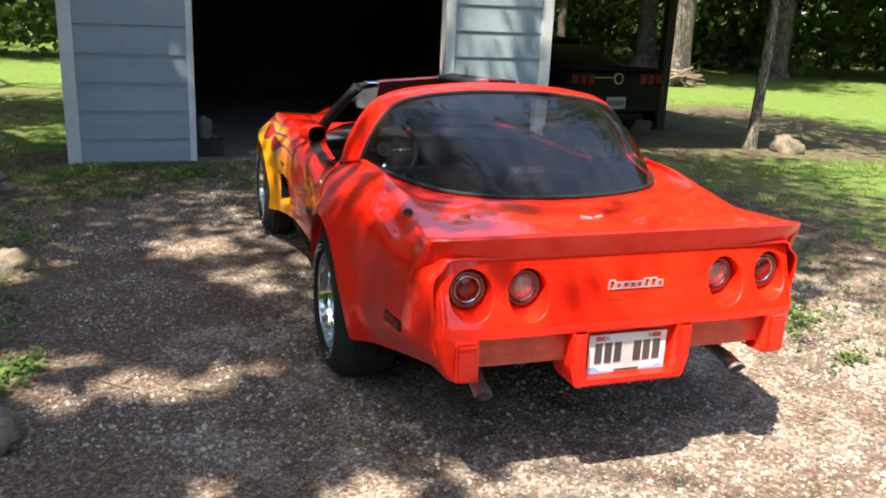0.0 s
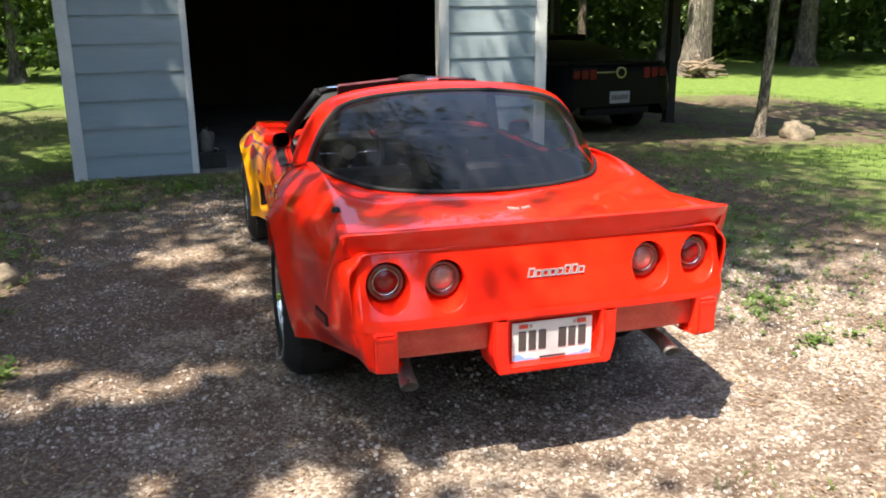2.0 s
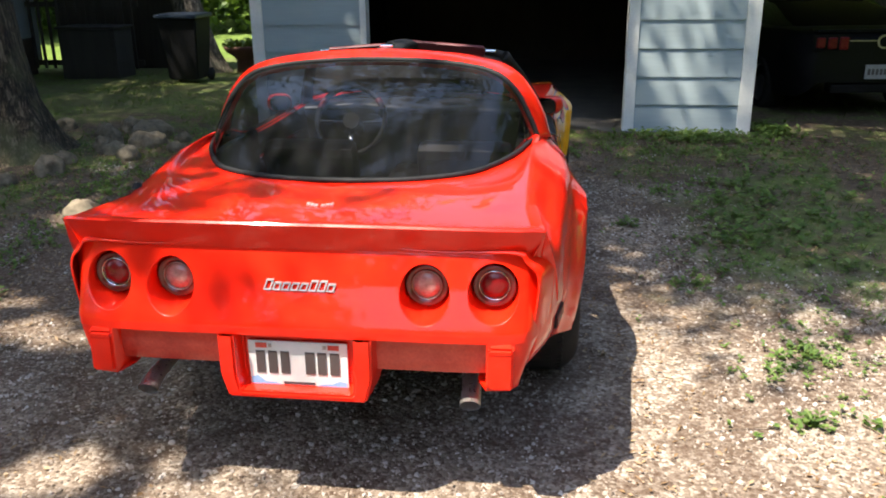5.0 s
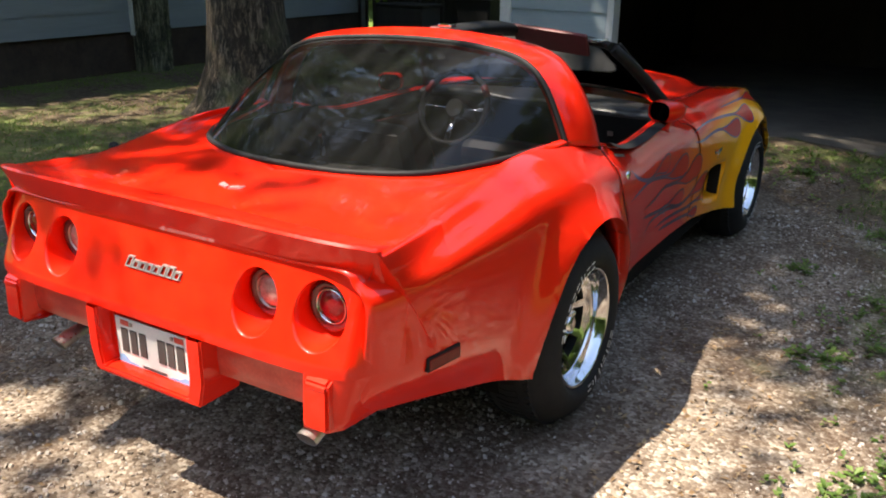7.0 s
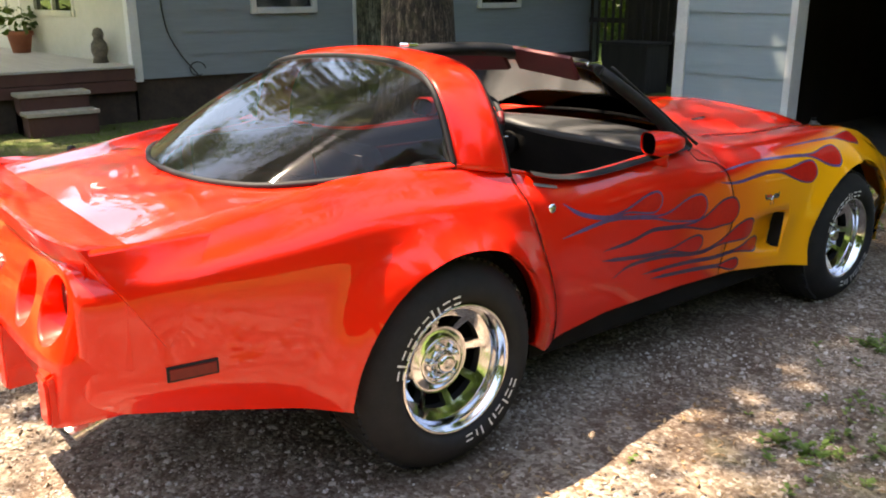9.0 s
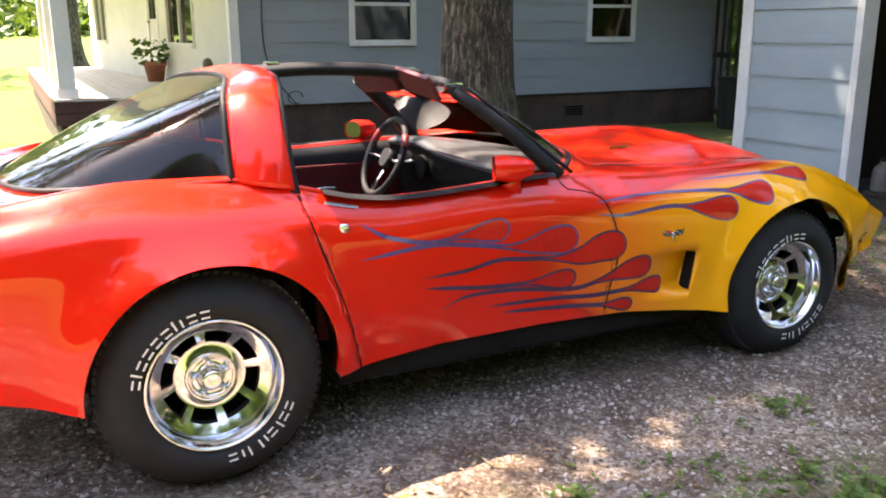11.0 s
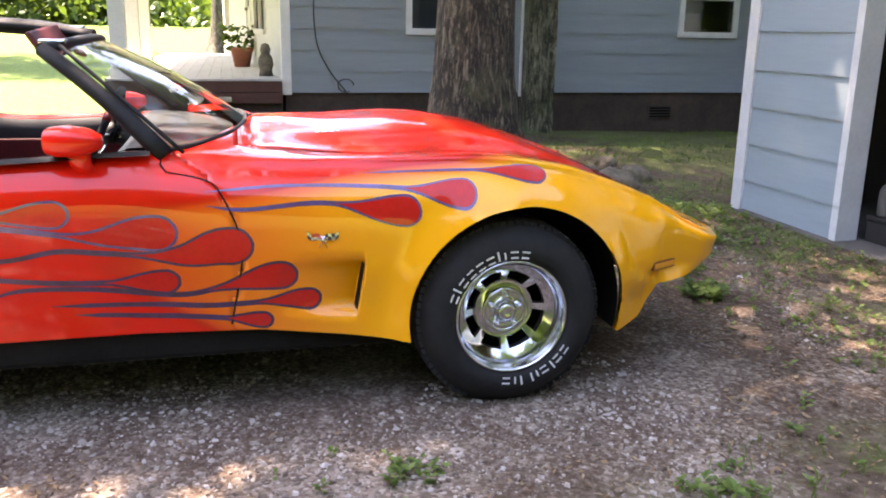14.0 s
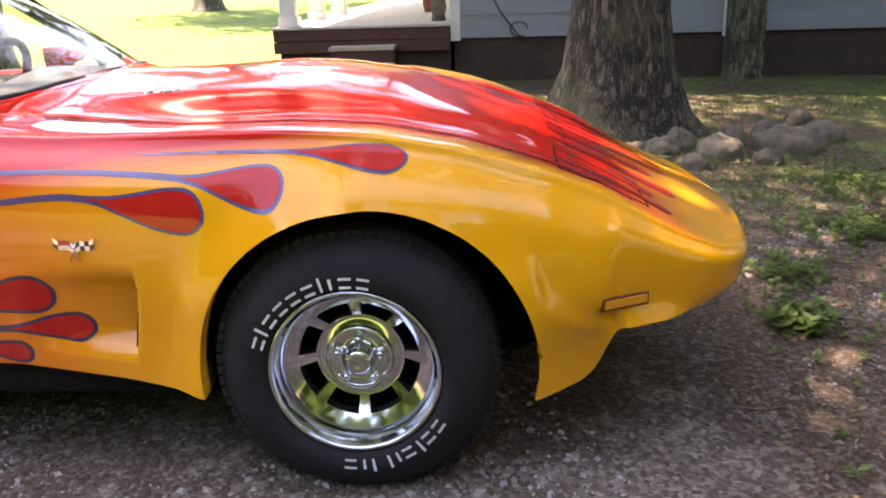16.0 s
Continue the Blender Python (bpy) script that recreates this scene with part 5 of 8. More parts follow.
    inner = [(-0.185, 0.60), (-0.185, 0.47), (-0.175, 0.418), (0.175, 0.418), (0.185, 0.47), (0.185, 0.60)]
    def ring(pts, y, k=1.0, dz=0.0):
        return [bm.verts.new((x * k, y, z + dz)) for x, z in pts]
    r0, r1, r2, r3 = ring(outer, -1.02, 1.06, 0.01), ring(outer, -1.155), ring(inner, -1.160), ring(inner, -1.105, 0.93, 0.012)
    for a, b in ((r0, r1), (r1, r2), (r2, r3)):
        for k in range(5):
            bm.faces.new((a[k], a[k + 1], b[k + 1], b[k]))
    bm.faces.new(r3)
    bmesh.ops.recalc_face_normals(bm, faces=bm.faces)
    bmesh.ops.bevel(bm, geom=[e for e in bm.edges if not e.is_boundary], offset=0.006, segments=2, affect="EDGES")
    part("plate_housing", bm, M_RED, car, smooth=False)
    return panel


make_rear()


def make_lamp(i, lx, lz):
    lamp = part("tail_lamp", disc_lathe([(0.0, 0.0001), (0.0, LAMP_R * 0.88)], (lx, -1.028, lz)), M_DARK, car, "clear reversing lamp in a round well" if i in (1, 2) else "red round tail lamp in a deep well")
    lens = M_LENS_CLEAR if i in (1, 2) else M_LENS_RED
    part("bezel", disc_lathe([(0.0, LAMP_R * 0.87), (0.014, LAMP_R * 0.84), (0.018, LAMP_R * 0.76), (0.006, LAMP_R * 0.60), (0.004, LAMP_R * 0.56)], (lx, -1.029, lz)), M_LENS_RIM, lamp, "dark red outer lens")
    part("chrome_ring", disc_lathe([(0.008, LAMP_R * 0.60), (0.013, LAMP_R * 0.59), (0.013, LAMP_R * 0.567), (0.006, LAMP_R * 0.55)], (lx, -1.029, lz)), M_CHROME if i in (0, 3) else M_STEEL, lamp)
    part("lens", disc_lathe([(0.005, LAMP_R * 0.56), (0.013, LAMP_R * 0.50), (0.019, LAMP_R * 0.3), (0.021, 0.0002)], (lx, -1.029, lz)), lens, lamp)



def disc_lathe(profile, at, steps=36):
    """Turns (depth, r) pairs round the car's long axis; depth grows to the rear."""
    bm = bmesh.new()
    rings = [[bm.verts.new((at[0] + r * math.cos(2 * math.pi * i / steps), at[1] - d, at[2] + r * math.sin(2 * math.pi * i / steps))) for d, r in profile] for i in range(steps)]
    for i in range(steps):
        a, b = rings[i], rings[(i + 1) % steps]
        for k in range(len(profile) - 1):
            bm.faces.new((a[k], b[k], b[k + 1], a[k + 1])).smooth = True
    bmesh.ops.recalc_face_normals(bm, faces=bm.faces)
    return bm


for i, (lx, lz) in enumerate(LAMPS):
    make_lamp(i, lx, lz)

# number plate: its writing is drawn as bars
plate = box("number_plate", (-0.155, -1.118, 0.418), (0.155, -1.112, 0.572), M_PLATE, car, "white plate with a blue strip below", bevel=0.002)
for q in ((-1, 0.062), (1, 0.046)):
    bm = bmesh.new()
    ridge = [(0.150, 0.424), (0.045, 0.424), (0.075, 0.434), (0.105, 0.436), (0.128, 0.424 + q[1] * 0.5), (0.150, 0.424 + q[1] * 0.42)]
    bm.faces.new([bm.verts.new((q[0] * x, -1.1192, z)) for x, z in ridge])
    bmesh.ops.recalc_face_normals(bm, faces=bm.faces)
    part("blue_hills", bm, M_PLATE_BLUE, plate)
for k, w in enumerate((0.028, 0.028, 0.028, 0.0, 0.030, 0.028, 0.030)):
    if w:
        x = -0.131 + k * 0.0385
        box("bar", (x, -1.1205, 0.466), (x + w, -1.1185, 0.540), M_INK, plate)
box("bar", (-0.050, -1.1205, 0.431), (0.050, -1.1185, 0.438), M_INK, plate)
for x in (-0.13, 0.095):
    box("sticker", (x, -1.1205, 0.550), (x + 0.035, -1.1185, 0.566), M_VALANCE, plate)
for x in (-0.085, 0.085):
    box("screw", (x - 0.005, -1.123, 0.553), (x + 0.005, -1.1185, 0.563), M_STEEL, plate)
# raised brand lettering drawn as plain chrome bars
emb = box("rear_emblem", (-0.096, rear_y(0, .735) - 0.003, 0.7335), (0.126, rear_y(0, .735) + 0.01, 0.7365), M_CHROME, car, "chrome script emblem on the fascia")
for k in range(8):
    bm = bmesh.new()
    hgt = 0.030 if k in (0, 5, 6) else 0.022
    x, w = -0.096 + k * 0.0275, 0.0225
    ring = []
    for d in (0.0, 0.0042):
        ring.append([(x + d + (w - 2 * d) * u + (z - 0.735) * 0.35, z) for u, z in ((0, 0.735 + d), (1, 0.735 + d), (1, 0.735 + hgt - d), (0, 0.735 + hgt - d))])
    outer, inner = [[bm.verts.new((a, rear_y(a, b) - 0.007, b)) for a, b in r] for r in ring]
    deep = [bm.verts.new((a, rear_y(a, b) + 0.002, b)) for a, b in ring[0]]
    for m in range(4):
        bm.faces.new((outer[m], outer[(m + 1) % 4], inner[(m + 1) % 4], inner[m]))
        bm.faces.new((outer[m], deep[m], deep[(m + 1) % 4], outer[(m + 1) % 4]))
    bmesh.ops.recalc_face_normals(bm, faces=bm.faces)
    part("bar", bm, M_SCRIPT, emb)
# deck emblem: two small crossed pennants
bm = bmesh.new()
for s in (1, -1):
    for k in range(3):
        x0, x1 = s * (0.006 + 0.014 * k), s * (0.017 + 0.014 * k)
        y0, y1 = -0.792 + 0.005 * k, -0.776 + 0.007 * k
        top = [bm.verts.new(on_top(x, y, 0.004)) for x, y in ((x0, y0), (x1, y0 + 0.004), (x1, y1 + 0.004), (x0, y1))]
        low = [bm.verts.new(v.co - Vector((0, 0, 0.005))) for v in top]
        bm.faces.new(top)
        for m in range(4):
            bm.faces.new((top[m], low[m], low[(m + 1) % 4], top[(m + 1) % 4]))
bmesh.ops.recalc_face_normals(bm, faces=bm.faces)
part("deck_emblem", bm, M_SCRIPT, car, "small pale crossed-flag emblem")
tube("filler_door_seam", [on_top(0.13 * math.cos(a), -0.745 + 0.11 * math.sin(a), -0.001) for a in [2 * math.pi * k / 32 for k in range(32)]], 0.0012, M_DARK, car, sides=5, closed=True)
lathe_z("aerial_base", [(0.001, 0.018), (0.012, 0.016), (0.02, 0.0)], on_top(-0.69, -0.65), M_BLACK, car)


bm = bmesh.new()
lip = [[bm.verts.new((x, y, z - 0.004 * (x / 0.2) ** 2)) for x in (-.2, -.1, 0, .1, .2)] for y, z in ((-.62, .9145), (-.58, .9175), (-.54, .9205), (-.51, .9215))]
for a, b in zip(lip, lip[1:]):
    for k in range(4):
        bm.faces.new((a[k], a[k + 1], b[k + 1], b[k])).smooth = True
part("deck_lip", bm, M_RED, car)

# spoiler: a lip along the tail that wraps down the quarters
def make_spoiler():
    bm = bmesh.new()
    rings = []
    n = 90
    for k in range(n + 1):
        u = -1 + 2 * k / n
        x = 0.728 * math.copysign(abs(u) ** 0.92, u)
        q = abs(x) / 0.728
        yb = rear_y(min(abs(x), EDGE_X), 0.87) + 0.9 * max(0.0, abs(x) - 0.68) ** 1.2
        top = 0.940 - 0.010 * q ** 6 - 0.006 * max(0.0, (q - 0.94) / 0.06) ** 2
        out = 0.010 * q ** 8 * math.copysign(1, x)
        rings.append([bm.verts.new(p) for p in ((x, yb + 0.006, 0.826), (x, yb - 0.006, 0.850), (x + out, yb - 0.040, top - 0.006), (x + out, yb - 0.034, top), (x * 0.998, yb - 0.012, top - 0.002), (x * 0.985, yb + 0.07, 0.902), (x * 0.965, yb + 0.15, 0.884 + 0.008 * (1 - q)), (x * 0.965, yb + 0.15, 0.85))])
    for a, b in zip(rings, rings[1:]):
        for k in range(7):
            bm.faces.new((a[k], b[k], b[k + 1], a[k + 1])).smooth = True
    bm.faces.new(rings[0])
    bm.faces.new(rings[-1][::-1])
    bmesh.ops.recalc_face_normals(bm, faces=bm.faces)
    for r in (0, 1, 2, 3):
        for a, b in zip(rings, rings[1:]):
            e = bm.edges.get((a[r], b[r]))
            if r != 1:
                e.smooth = False
    ends = {s: [rings[-1 if s > 0 else 0][k].co.copy() for k in (0, 2)] for s in (1, -1)}
    ob = part("spoiler", bm, M_RED, car, "low red ducktail spoiler", smooth=True)
    # wedge fins that carry its ends down the quarters to a point
    for s in (1, -1):
        bm = bmesh.new()
        tip = on_side(s, -0.875, 0.640, 0.003)
        crest = on_top(s * 0.70, -0.70, 0.0)
        def skin(q, u, lift):
            """The body's skin near q, met from above at u = 0 and from the side at u = 1; and the way of that ray."""
            a = radians(72 * (1 - u))
            d = Vector((-s * math.cos(a), 0, -math.sin(a)))
            hit, nor, _, _ = SIDES[s].ray_cast(q - d * 0.4, d, 0.8)
            if hit is None:
                return q, d
            return hit + (nor if nor.dot(d) < 0 else -nor) * lift, d
        rows = []
        for k in range(17):
            u = k / 16
            top = ends[s][1].lerp(tip, u) + Vector((s * 0.012, 0, 0)) * math.sin(math.pi * u)
            low = ends[s][0].lerp(tip, u)
            fwd = skin(crest.lerp(tip, u), u, 0.0008)[0]
            side = []
            for v in (0.03, 0.22, 0.42, 0.62, 0.82):
                q = top.lerp(fwd, v)
                hit, d = skin(q, u, 0.0012)
                side.append(hit if (q - hit).dot(d) > 0 else q)
            rows.append([bm.verts.new(q) for q in [low, top] + side + [fwd]])
        for a, b in zip(rows, rows[1:]):
            for k in range(7):
                bm.faces.new((a[k], b[k], b[k + 1], a[k + 1])).smooth = True
        for a, b in zip(rows, rows[1:]):
            for k in (1, 2):
                bm.edges.get((a[k], b[k])).smooth = False
        # inner end, closed against the spoiler
        flank = [bm.verts.new((v.co.x - s * 0.03, v.co.y + 0.004, v.co.z)) for v in rows[0][:3]]
        for m in range(2):
            bm.faces.new((rows[0][m], rows[0][m + 1], flank[m + 1], flank[m]))
        ridge = rows[0][2:]
        inner = [bm.verts.new(on_top(v.co.x - s * 0.035, v.co.y, -0.004)) if v.co.y > -1.05 else bm.verts.new((v.co.x - s * 0.035, v.co.y, 0.88)) for v in ridge]
        for m in range(5):
            bm.faces.new((ridge[m], ridge[m + 1], inner[m + 1], inner[m])).smooth = True
        bmesh.ops.recalc_face_normals(bm, faces=bm.faces)
        part("spoiler_fin", bm, M_RED, ob)


make_spoiler()

# roof halo, rear window
HALO_F = [(.745, .315, .925), (.715, .308, 1.03), (.655, .310, 1.14), (.565, .325, 1.225), (.42, .362, 1.265), (.2, .392, 1.284), (0, .40, 1.289)]
HALO_R = [(.692, .125, .958), (.650, .128, 1.055), (.595, .138, 1.15), (.520, .155, 1.213), (.40, .19, 1.243), (.2, .235, 1.258), (0, .25, 1.262)]
GLASS_B = [(.692, .125, .958), (.66, .02, .962), (.60, -.19, .952), (.47, -.41, .938), (.27, -.505, .930), (.10, -.535, .929), (0, -.538, .929)]


def both(half):
    return half + [(-x, y, z) for x, y, z in half[-2::-1]]


def make_halo():
    bm = bmesh.new()
    f, r = spline(both(HALO_F), 5), spline(both(HALO_R), 5)
    rows = []
    for a, b in zip(f, r):
        mid = (a + b) / 2
        up = Vector((mid.x * 0.9, 0, max(0.05, mid.z - 0.9))).normalized()
        rows.append([bm.verts.new(a.lerp(b, u) + up * 0.018 * math.sin(math.pi * u)) for u in [k / 8 for k in range(9)]])
    for a, b in zip(rows, rows[1:]):
        for k in range(8):
            bm.faces.new((a[k], b[k], b[k + 1], a[k + 1])).smooth = True
    bmesh.ops.recalc_face_normals(bm, faces=bm.faces)
    bm.normal_update()
    if max(bm.faces, key=lambda q: q.calc_center_median().z).normal.z < 0:
        bmesh.ops.reverse_faces(bm, faces=bm.faces)
    ob = part("roof_hoop", bm, M_RED, car, "red rear roof hoop", smooth=True)
    sol = ob.modifiers.new("thickness", "SOLIDIFY")
    sol.thickness, sol.offset = 0.03, -1
    tube("hoop_seal", [p + Vector((-0.012 * p.x / 0.7, 0.004, -0.016)) for p in f], 0.016, M_BLACK, ob, "black rubber seal", sides=8)
    # window
    bm = bmesh.new()
    t, b = spline(both(HALO_R), 5), spline(both(GLASS_B), 5)
    rows = []
    for a, c in zip(t, b):
        rows.append([bm.verts.new(a.lerp(c, u) + Vector((0.012 * math.copysign(1, a.x) * min(1, abs(a.x) / 0.3), -0.0, 0.020)) * math.sin(math.pi * u) * min(1.0, (a - c).length / 0.5)) for u in [k / 14 for k in range(15)]])
    for p, q in zip(rows, rows[1:]):
        for k in range(14):
            bm.faces.new((p[k], q[k], q[k + 1], p[k + 1])).smooth = True
    bmesh.ops.remove_doubles(bm, verts=bm.verts, dist=0.0005)
    bmesh.ops.recalc_face_normals(bm, faces=bm.faces)
    win = part("rear_window", bm, M_GLASS_TINT, car, "large dark tinted wrap-around rear window", smooth=True)
    win.visible_shadow = False
    tube("window_seal", t, 0.011, M_BLACK, win, sides=6)
    tube("window_seal", b, 0.011, M_BLACK, win, sides=6)


make_halo()

# windscreen, pillars, header, roof bar
CORNER_LOW, CORNER_TOP = (.655, 1.375, .885), (.50, 1.03, 1.198)
low = spline([(.655, 1.375, .885), (.60, 1.46, .895), (.46, 1.57, .912), (.25, 1.63, .925), (0, 1.65, .930), (-.25, 1.63, .925), (-.46, 1.57, .912), (-.60, 1.46, .895), (-.655, 1.375, .885)], 5)
top = spline([(.50, 1.03, 1.198), (.45, 1.06, 1.205), (.34, 1.095, 1.215), (.18, 1.115, 1.222), (0, 1.12, 1.225), (-.18, 1.115, 1.222), (-.34, 1.095, 1.215), (-.45, 1.06, 1.205), (-.50, 1.03, 1.198)], 5)
bm = bmesh.new()
rows = [[bm.verts.new(a.lerp(b, u) + Vector((0, 0.02, 0.012)) * math.sin(math.pi * u)) for u in [k / 6 for k in range(7)]] for a, b in zip(low, top)]
for a, b in zip(rows, rows[1:]):
    for k in range(6):
        bm.faces.new((a[k], b[k], b[k + 1], a[k + 1])).smooth = True
screen = part("windscreen", bm, M_GLASS, car, "clear curved windscreen", smooth=True)
screen.visible_shadow = False
tube("header_rail", [p + Vector((0, -0.012, 0.0)) for p in top], 0.024, M_BLACK, car, "black windscreen header rail", sides=10, flat=0.8)
for s in (1, -1):
    a, b = Vector((s * .665, 1.385, .875)), Vector((s * .497, 1.02, 1.198))
    tube("windscreen_pillar", [a.lerp(b, k / 6) + Vector((s * 0.008, 0.012, 0.006)) * math.sin(math.pi * k / 6) for k in range(7)], [.036, .035, .033, .031, .030, .029, .028], M_BLACK, car, "thick black windscreen pillar", sides=10, flat=0.85)
    tube("pillar_trim", [a.lerp(b, k / 6) + Vector((s * 0.012, 0.055, 0.012)) for k in range(7)], 0.007, M_BLACK, car, sides=6)
    tube("cowl_seal", [p + Vector((0, 0.0, 0.004)) for p in low if p.x * s >= -1e-6], 0.012, M_BLACK, screen, sides=6)
    latch = box("roof_latch", (s * .41 - .045, 1.00, 1.212), (s * .41 + .045, 1.085, 1.228), M_CHROME, car, "chrome roof panel latch plate", bevel=0.006)
tube("roof_bar", spline([(0, .37, 1.262), (0, .62, 1.273), (0, .90, 1.262), (0, 1.11, 1.232)], 5), 0.062, M_BLACK, car, "black centre roof bar", sides=12, flat=0.45)
for y in (.44, 1.03):
    box("bar_latch", (-.03, y, 1.285 - (y - .5) * .06), (.03, y + .05, 1.302 - (y - .5) * .06), M_CHROME, car, bevel=0.005)
# wiper bay: dark recess ahead of the glass
bm = bmesh.new()
inner_edge = [p + Vector((0, 0.002, -0.006)) for p in low[6:-6]]
outer_edge = [Vector((p.x * 1.02, p.y + 0.025, p.z + 0.004)) for p in low[6:-6]]
va, vb = [bm.verts.new(p) for p in inner_edge], [bm.verts.new(p) for p in outer_edge]
for i in range(len(va) - 1):
    bm.faces.new((va[i], va[i + 1], vb[i + 1], vb[i]))
bmesh.ops.recalc_face_normals(bm, faces=bm.faces)
part("wiper_bay", bm, M_BLACK, car, "black wiper recess")
# sun visors, lifted over the open roof
for s in (1, -1):
    bm = bmesh.new()
    add_box(bm, (-.185, -.055, -.010), (.185, .055, .010), 0.008)
    v = part("sun_visor", bm, M_VISOR_SHADE, car, "dark red vinyl sun visor tipped up over the header")
    v.matrix_basis = pose(s * 0.215, 1.00, 1.214 if s > 0 else 1.205, -58, s * 4, -s * 4)

# door mirrors
for s in (1, -1):
    m = pose(s * 0.735, 1.12, 0.935, 0, 0, -s * 24)
    bm = bmesh.new()
    prof = [(-.055, .0), (-.055, .058), (-.02, .064), (.04, .056), (.085, .034), (.10, .0)]
    rings = []
    for yy, rr in prof:
        rings.append([bm.verts.new((1.04 * rr * math.copysign(abs(math.cos(a)) ** .7, math.cos(a)), yy, rr * .74 * math.copysign(abs(math.sin(a)) ** .7, math.sin(a)))) for a in [2 * math.pi * k / 20 for k in range(20)]])
    for a, b in zip(rings[1:], rings[2:]):
        for k in range(20):
            bm.faces.new((a[k], a[(k + 1) % 20], b[(k + 1) % 20], b[k])).smooth = True
    bmesh.ops.remove_doubles(bm, verts=bm.verts, dist=1e-5)
    bmesh.ops.delete(bm, geom=[v for v in bm.verts if not v.link_faces], context="VERTS")
    bmesh.ops.recalc_face_normals(bm, faces=bm.faces)
    add_tube(bm, [(-s * .012, .01, -.030), (-s * .022, .012, -.065), (-s * .034, .014, -.105)], [.044, .036, .042], 14, flat=.6)
    bmesh.ops.transform(bm, matrix=m, verts=bm.verts)
    mir = part("door_mirror", bm, M_RED, car, "red sport door mirror")
    bm = bmesh.new()
    vs = [bm.verts.new((0.98 * .055 * math.copysign(abs(math.cos(a)) ** .7, math.cos(a)), -.050, .055 * .72 * math.copysign(abs(math.sin(a)) ** .7, math.sin(a)))) for a in [2 * math.pi * k / 24 for k in range(24)]]
    bm.faces.new(vs)
    bmesh.ops.transform(bm, matrix=m, verts=bm.verts)
    part("mirror_glass", bm, M_MIRROR, mir)

# fender vents, badges, locks, side markers
for s in (1, -1):
    v = empty("fender_vent")
    v.parent = car
    v["label"] = "recessed fender vent with a dark slot"
    outer = abs(on_side(s, 2.03, .45, 0).x)
    bm = bmesh.new()
    add_box(bm, (min(s * (outer - .076), s * (outer - .016)), 1.9625, .368), (max(s * (outer - .076), s * (outer - .016)), 1.9645, .528), 0)
    for q in bm.verts:
        q.co.y += 0.178 * (q.co.z - .355) + 0.004
    part("slot", bm, M_DARK, v)
    b = empty("fender_badge")
    b.parent = car
    for side in (-1, 1):
        for i in range(4):
            for j in range(2):
                tone = (M_VALANCE if j else M_CHROME) if side < 0 and i < 3 else (M_INK if (i + j) % 2 else M_CHROME)
                quad = []
                for u, v in ((i, j), (i + 1, j), (i + 1, j + 1), (i, j + 1)):
                    yy, zz = 0.004 + u * 0.0115, v * 0.011 + 0.10 * u * 0.0115 + 0.004 * math.sin(u * 1.6)
                    quad.append(on_side(s, 1.862 + side * yy, 0.606 + zz + 0.18 * yy, 0.004))
                bm = bmesh.new()
                bm.faces.new([bm.verts.new(q) for q in quad])
                bmesh.ops.recalc_face_normals(bm, faces=bm.faces)
                part("flag", bm, tone, b)
        bm = bmesh.new()
        add_tube(bm, [on_side(s, 1.862 - side * 0.012, 0.588, 0.005), on_side(s, 1.862 + side * 0.006, 0.630, 0.005)], 0.0018, 6)
        part("staff", bm, M_CHROME, b)
    bm = bmesh.new()
    add_lathe(bm, [(0.0, 0.017), (0.006, 0.016), (0.008, 0.008), (0.008, 0.0002)], (0, 0, 0), 20)
    p = on_side(s, .454, .796, 0.0)
    bmesh.ops.transform(bm, matrix=Matrix.Translation(p) @ Matrix.Rotation(0 if s > 0 else math.pi, 4, "Z"), verts=bm.verts)
    part("door_lock", bm, M_CHROME, DOORS[s])
    bm = bmesh.new()
    q = [on_side(s, y, z, 0.004) for y, z in ((.40, .872), (.52, .846), (.522, .855), (.405, .881))]
    bm.faces.new([bm.verts.new(v2) for v2 in q])
    part("door_handle", bm, M_STEEL, DOORS[s], "flush chrome door handle plate")
    for nm, y0, y1, z0, z1, lens in (("side_marker", -.885, -.755, .548, .590, M_MARKER_RED), ("side_marker", 3.066, 3.182, .433, .466, M_MARKER_AMBER)):
        pa, pb = on_side(s, y0, (z0 + z1) / 2, 0), on_side(s, y1, (z0 + z1) / 2, 0)
        d = (pb - pa).normalized()
        nrm = Vector((d.y, -d.x, 0)).normalized()
        if nrm.x * s < 0:
            nrm = -nrm
        L, H = (pb - pa).length / 2, (z1 - z0) / 2
        M = Matrix((( *d, 0), (*Vector((0, 0, 1)), 0), (*nrm, 0), (0, 0, 0, 1))).transposed()
        M.translation = on_side(s, (y0 + y1) / 2, (z0 + z1) / 2, 0.001)
        bm = bmesh.new()
        add_box(bm, (-L, -H, -.012), (L, H, .006), 0.003, M)
        mk = part(nm, bm, M_BLACK if lens == M_MARKER_RED else M_MARKER_FRAME, car, "dark red side marker lamp" if lens == M_MARKER_RED else "amber side marker lamp")
        bm = bmesh.new()
        add_box(bm, (-L + .006, -H + .006, .004), (L - .006, H - .006, .009), 0.002, M)
        part("marker_lens", bm, lens, mk)
    # hood engine badge as bars
    for k in range(4):
        y0 = 1.885 + k * .026
        bm = bmesh.new()
        bm.faces.new([bm.verts.new(v2) for v2 in (on_top(s * .345, y0, .004), on_top(s * .345, y0 + .018, .004), on_top(s * .325, y0 + .018, .004), on_top(s * .325, y0, .004))])
        part("engine_badge", bm, M_CHROME, hood)
    # exhaust
    bm = bmesh.new()
    pipe = [(s * .50, -.70, .41), (s * .51, -.93, .395), (s * .520, -1.00, .382), (s * .522, -1.075, .362)]
